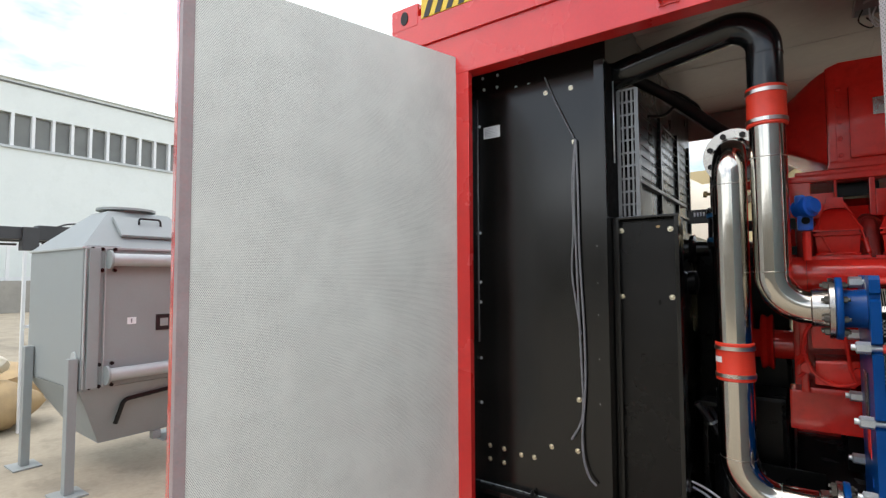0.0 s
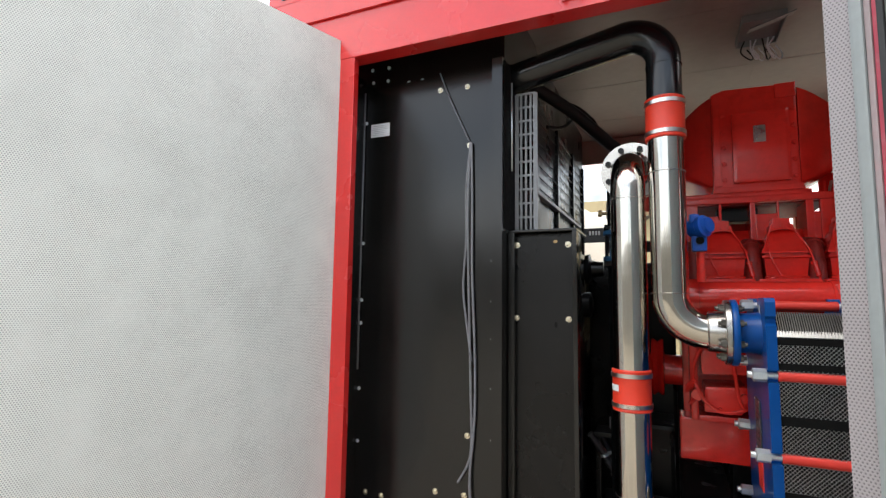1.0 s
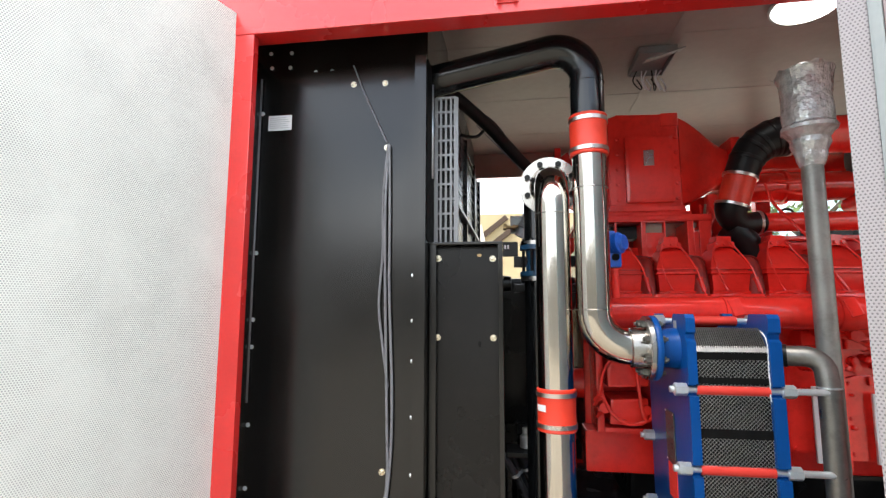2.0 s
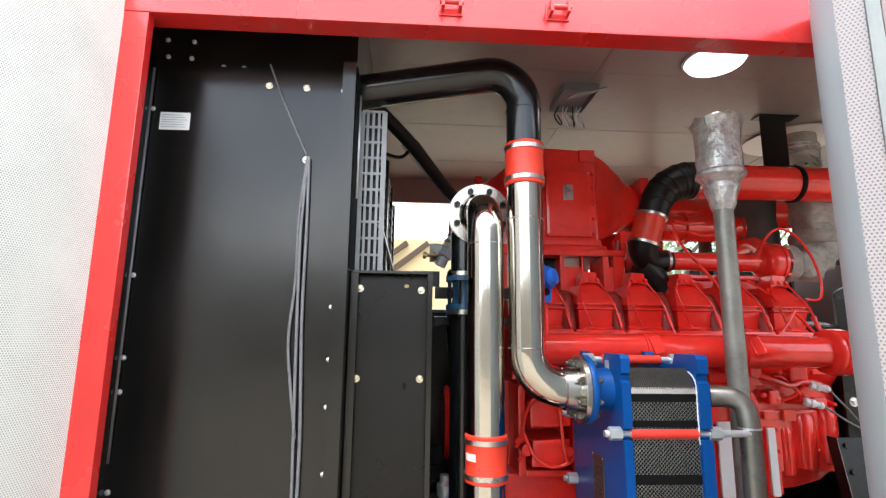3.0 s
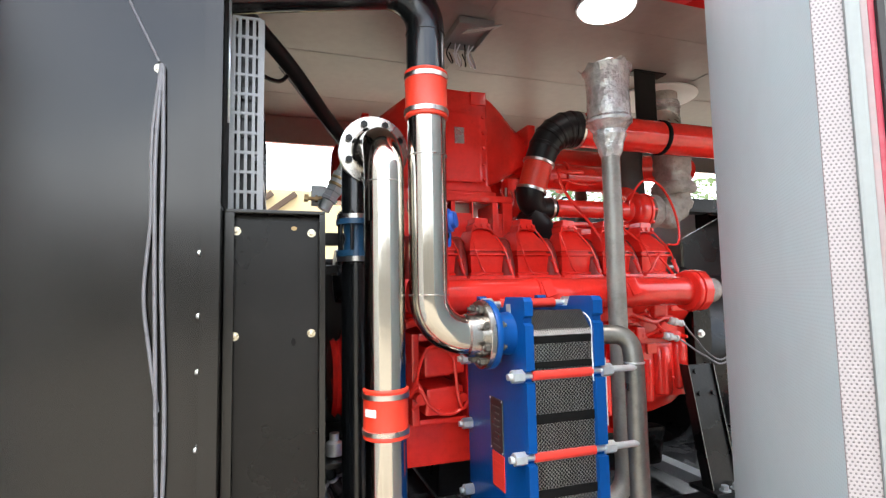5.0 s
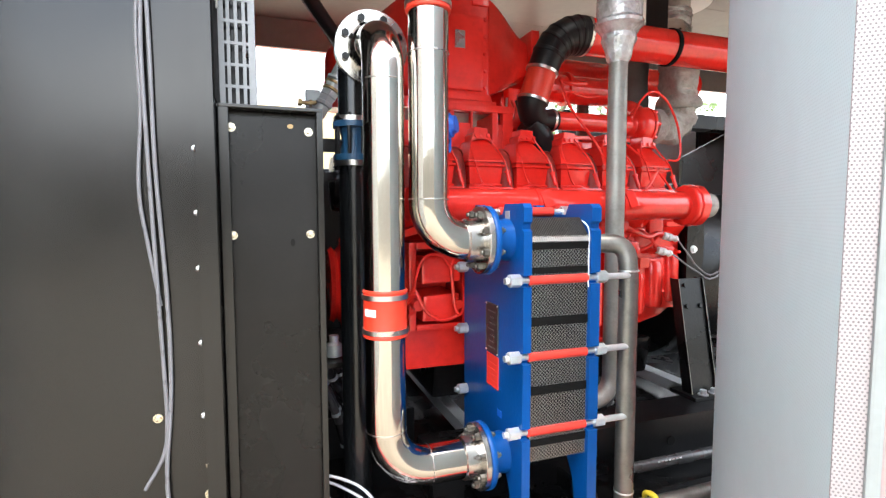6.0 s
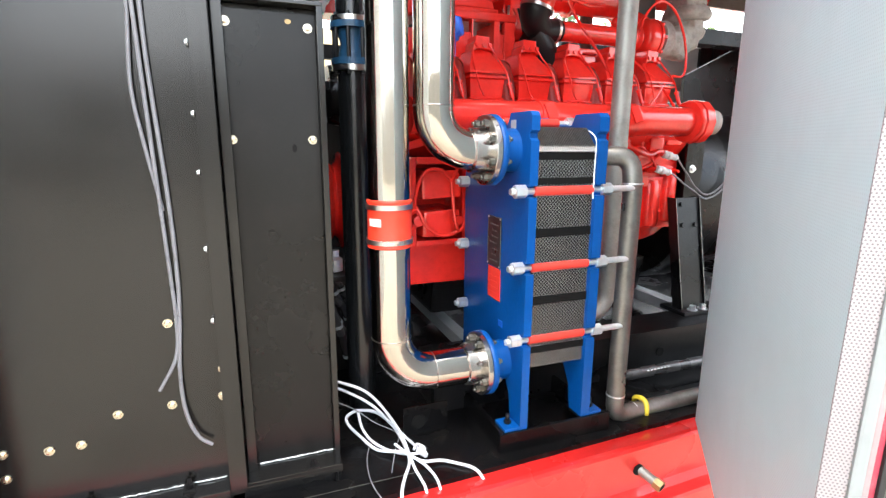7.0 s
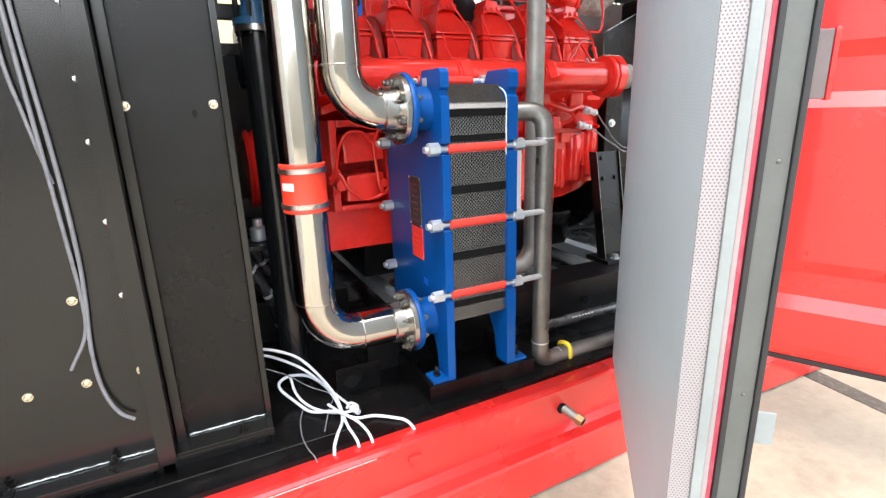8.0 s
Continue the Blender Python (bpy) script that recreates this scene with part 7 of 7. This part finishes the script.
y = H0
while y < H1:
    bm = B()
    box(bm, (HX_ - 0.32, y + 0.065, WZ0 + 0.02), (HX_ - 0.25, y + 0.735, WZ1 - 0.02))
    pane = part("window", bm, GLASSDARK, hall)
    bm = B()
    box(bm, (HX_ - 0.36, y - 0.065, WZ0 + 0.02), (HX_ + 0.03, y + 0.065, WZ1), 0.01)
    part("mullion", bm, WHITEPANEL, pane)
    y += 0.8
# added wall out of view: blocks low sky and darkens panel reflections
bm = B()
box(bm, (-26, -16.4, G), (40, -16, 4.2))
solo("reflected_wall", bm, DARKWALL, "unseen grey-brown wall added for reflections in the panels", "wall", kind="structure")
frame_ = thing("loading_gantry", "dark steel loading gantry standing far off", "gantry", (-14, 4.2, G))
bm = B()
box(bm, (-14.6, 1.6, 2.36), (-14.3, 6.6, 2.60), 0.02)
part("beam", bm, TRUCKBLACK, frame_)
bm = B()
box(bm, (-14.2, 2.2, 2.38), (-13.9, 4.9, 2.66), 0.02)
part("beam", bm, TRUCKBLACK, frame_)
bm = B()
box(bm, (-14.1, 3.46, 2.14), (-13.8, 3.76, 2.66), 0.02)
part("joint_box", bm, TRUCKBLACK, frame_)
for lo, hi in (((-14.25, 3.76, 2.50), (-13.9, 4.45, 2.72)), ((-14.2, 3.9, 2.30), (-14.1, 4.9, 2.36)), ((-14.28, 2.2, 2.26), (-14.2, 3.46, 2.31))):
    bm = B()
    box(bm, lo, hi, 0.02)
    part("brace", bm, TRUCKBLACK, frame_)
bm = B()
tube(bm, smooth_line([(-13.9, 4.1, 2.70), (-13.9, 4.3, 2.78), (-13.9, 4.6, 2.80), (-13.9, 4.9, 2.72)], 5), 0.02, 8)
part("cable", bm, TRUCKBLACK, frame_)
for y in (2.3, 6.4):
    bm = B()
    box(bm, (-14.55, y - 0.08, G), (-14.35, y + 0.08, 2.355), 0.01)
    part("post", bm, TRUCKBLACK, frame_)
rail = thing("white_fence", "white painted steel fence along the yard wall", "fence", (-27.4, 6.4, G))
for y in (2.4, 4.4, 6.42, 8.4):
    bm = B()
    box(bm, (-27.5, y - 0.06, G), (-27.38, y + 0.06, 3.15), 0.01)
    part("post", bm, WHITEPANEL, rail)
for z in (1.45, 2.85):
    bm = B()
    box(bm, (-27.48, 2.0, z), (-27.40, 8.8, z + 0.13), 0.01)
    part("bar", bm, WHITEPANEL, rail)
post = thing("white_post", "slim white square post beside the grey machine", "post", (-6, 1.49, G))
bm = B()
box(bm, (-6.03, 1.500, G), (-5.99, 1.526, 1.79), 0.004)
part("shaft", bm, WHITEPANEL, post)
bm = B()
box(bm, (-6.03, 1.526, 1.05), (-6.0, 1.57, 1.08), 0.002)
part("lug", bm, WHITEPANEL, post)
bm = B()
box(bm, (-27.1, -10, G), (-26.9, 40, 1.42), 0.01)
solo("yard_wall", bm, YARDWALL, "low grey-brown yard wall in the distance", "wall", kind="structure")
random.seed(9)
for x, y, sx, up, cloth in ((-6.4, 1.22, 0.42, 0.22, TAN), (-7.5, 1.62, 0.5, 0.22, TAN), (-7.6, 0.8, 0.45, 0.22, TAN), (-6.5, 0.98, 0.36, 0.60, CREAM)):
    bm = B()
    bmesh.ops.create_icosphere(bm, subdivisions=3, radius=1.0)
    for v in bm.verts:
        k = 1 + 0.18 * noise.noise(v.co * 2.2 + Vector((x, y, 0)))
        v.co = Vector((x + v.co.x * sx * k, y + v.co.y * 0.55 * k, G + up + max(-0.22, v.co.z * (0.27 if up < 0.5 else 0.19) * k)))
    for f in bm.faces:
        f.smooth = True
    solo("sack", bm, cloth, "full tan woven sack lying on the ground" if up < 0.5 else "pale woven sack lying on other sacks", "sack", "sacks in the yard")
# far side of the container
shed = thing("site_shed", "low beige shed with brown stair beams", "shed", (-2, 14, G))
bm = B()
box(bm, (-9, 14, G), (2.2, 18, 4.16))
part("wall", bm, BEIGE, shed)
for i in range(2):
    bm = B()
    m = Matrix.Translation((-2.31 + i * 0.57, 13.9, 2.7)) @ Matrix.Rotation(radians(-38), 4, "Y")
    box(bm, (-2.2, -0.05, -0.07), (2.2, 0.05, 0.07), 0.01, m)
    part("stair_beam", bm, BROWNPAINT, shed)
bm = B()
bmesh.ops.create_icosphere(bm, subdivisions=3, radius=1.0)
for v in bm.verts:
    k = 1 + 0.25 * noise.noise(v.co * 1.8)
    v.co = Vector((-1.3 + v.co.x * 0.75 * k, 8.2 + v.co.y * 0.7 * k, G + max(0, 1.35 + v.co.z * 1.5 * k)))
for f in bm.faces:
    f.smooth = True
solo("covered_pallet", bm, CREAM, "tall cream tarpaulin draped over goods", "tarpaulin")


def tree(x, y, h, seed):
    random.seed(seed)
    t = thing("tree", "leafy green tree beyond the yard", "tree", (x, y, G), "trees beyond the yard")
    bm = B()
    tube(bm, smooth_line([(x, y, G), (x + 0.1, y, h * 0.3), (x - 0.1, y + 0.1, h * 0.75)], 4), 0.2, 10, radii=[0.22 - 0.02 * i for i in range(9)])
    for i in range(5):
        a = i * 1.3
        z = h * (0.35 + 0.08 * i)
        tube(bm, smooth_line([(x, y, z), (x + 0.8 * math.cos(a), y + 0.8 * math.sin(a), z + 0.7), (x + 1.4 * math.cos(a), y + 1.4 * math.sin(a), z + 1.6)], 3), 0.07, 6, radii=[0.08 - 0.009 * k for k in range(7)])
    part("trunk", bm, BARK, t)
    verts, faces = [], []
    for i in range(2600):
        a, b = random.uniform(0, 6.283), random.uniform(-1, 1)
        r = random.uniform(0.5, 1.0) ** 0.5 * h * 0.36
        c = Vector((x + r * math.cos(a) * math.sqrt(1 - b * b), y + r * math.sin(a) * math.sqrt(1 - b * b), h * 0.66 + b * h * 0.32))
        if noise.noise(c * 0.7) < -0.12:
            continue
        u = Vector((random.uniform(-1, 1), random.uniform(-1, 1), random.uniform(-1, 1))).normalized()
        w = u.orthogonal().normalized()
        s = random.uniform(0.10, 0.2)
        k = len(verts)
        verts += [c - u * s, c + w * s * 0.5, c + u * s, c - w * s * 0.5]
        faces.append((k, k + 1, k + 2, k + 3))
    me = bpy.data.meshes.new("crown")
    me.from_pydata(verts, [], faces)
    me.materials.append(LEAF)
    under(new("crown", me), t)


for i, (x, y, h) in enumerate(((9, 17, 6.5), (14, 20, 7.5), (19, 21, 6.5), (24, 24, 8))):
    tree(x, y, h, 40 + i)
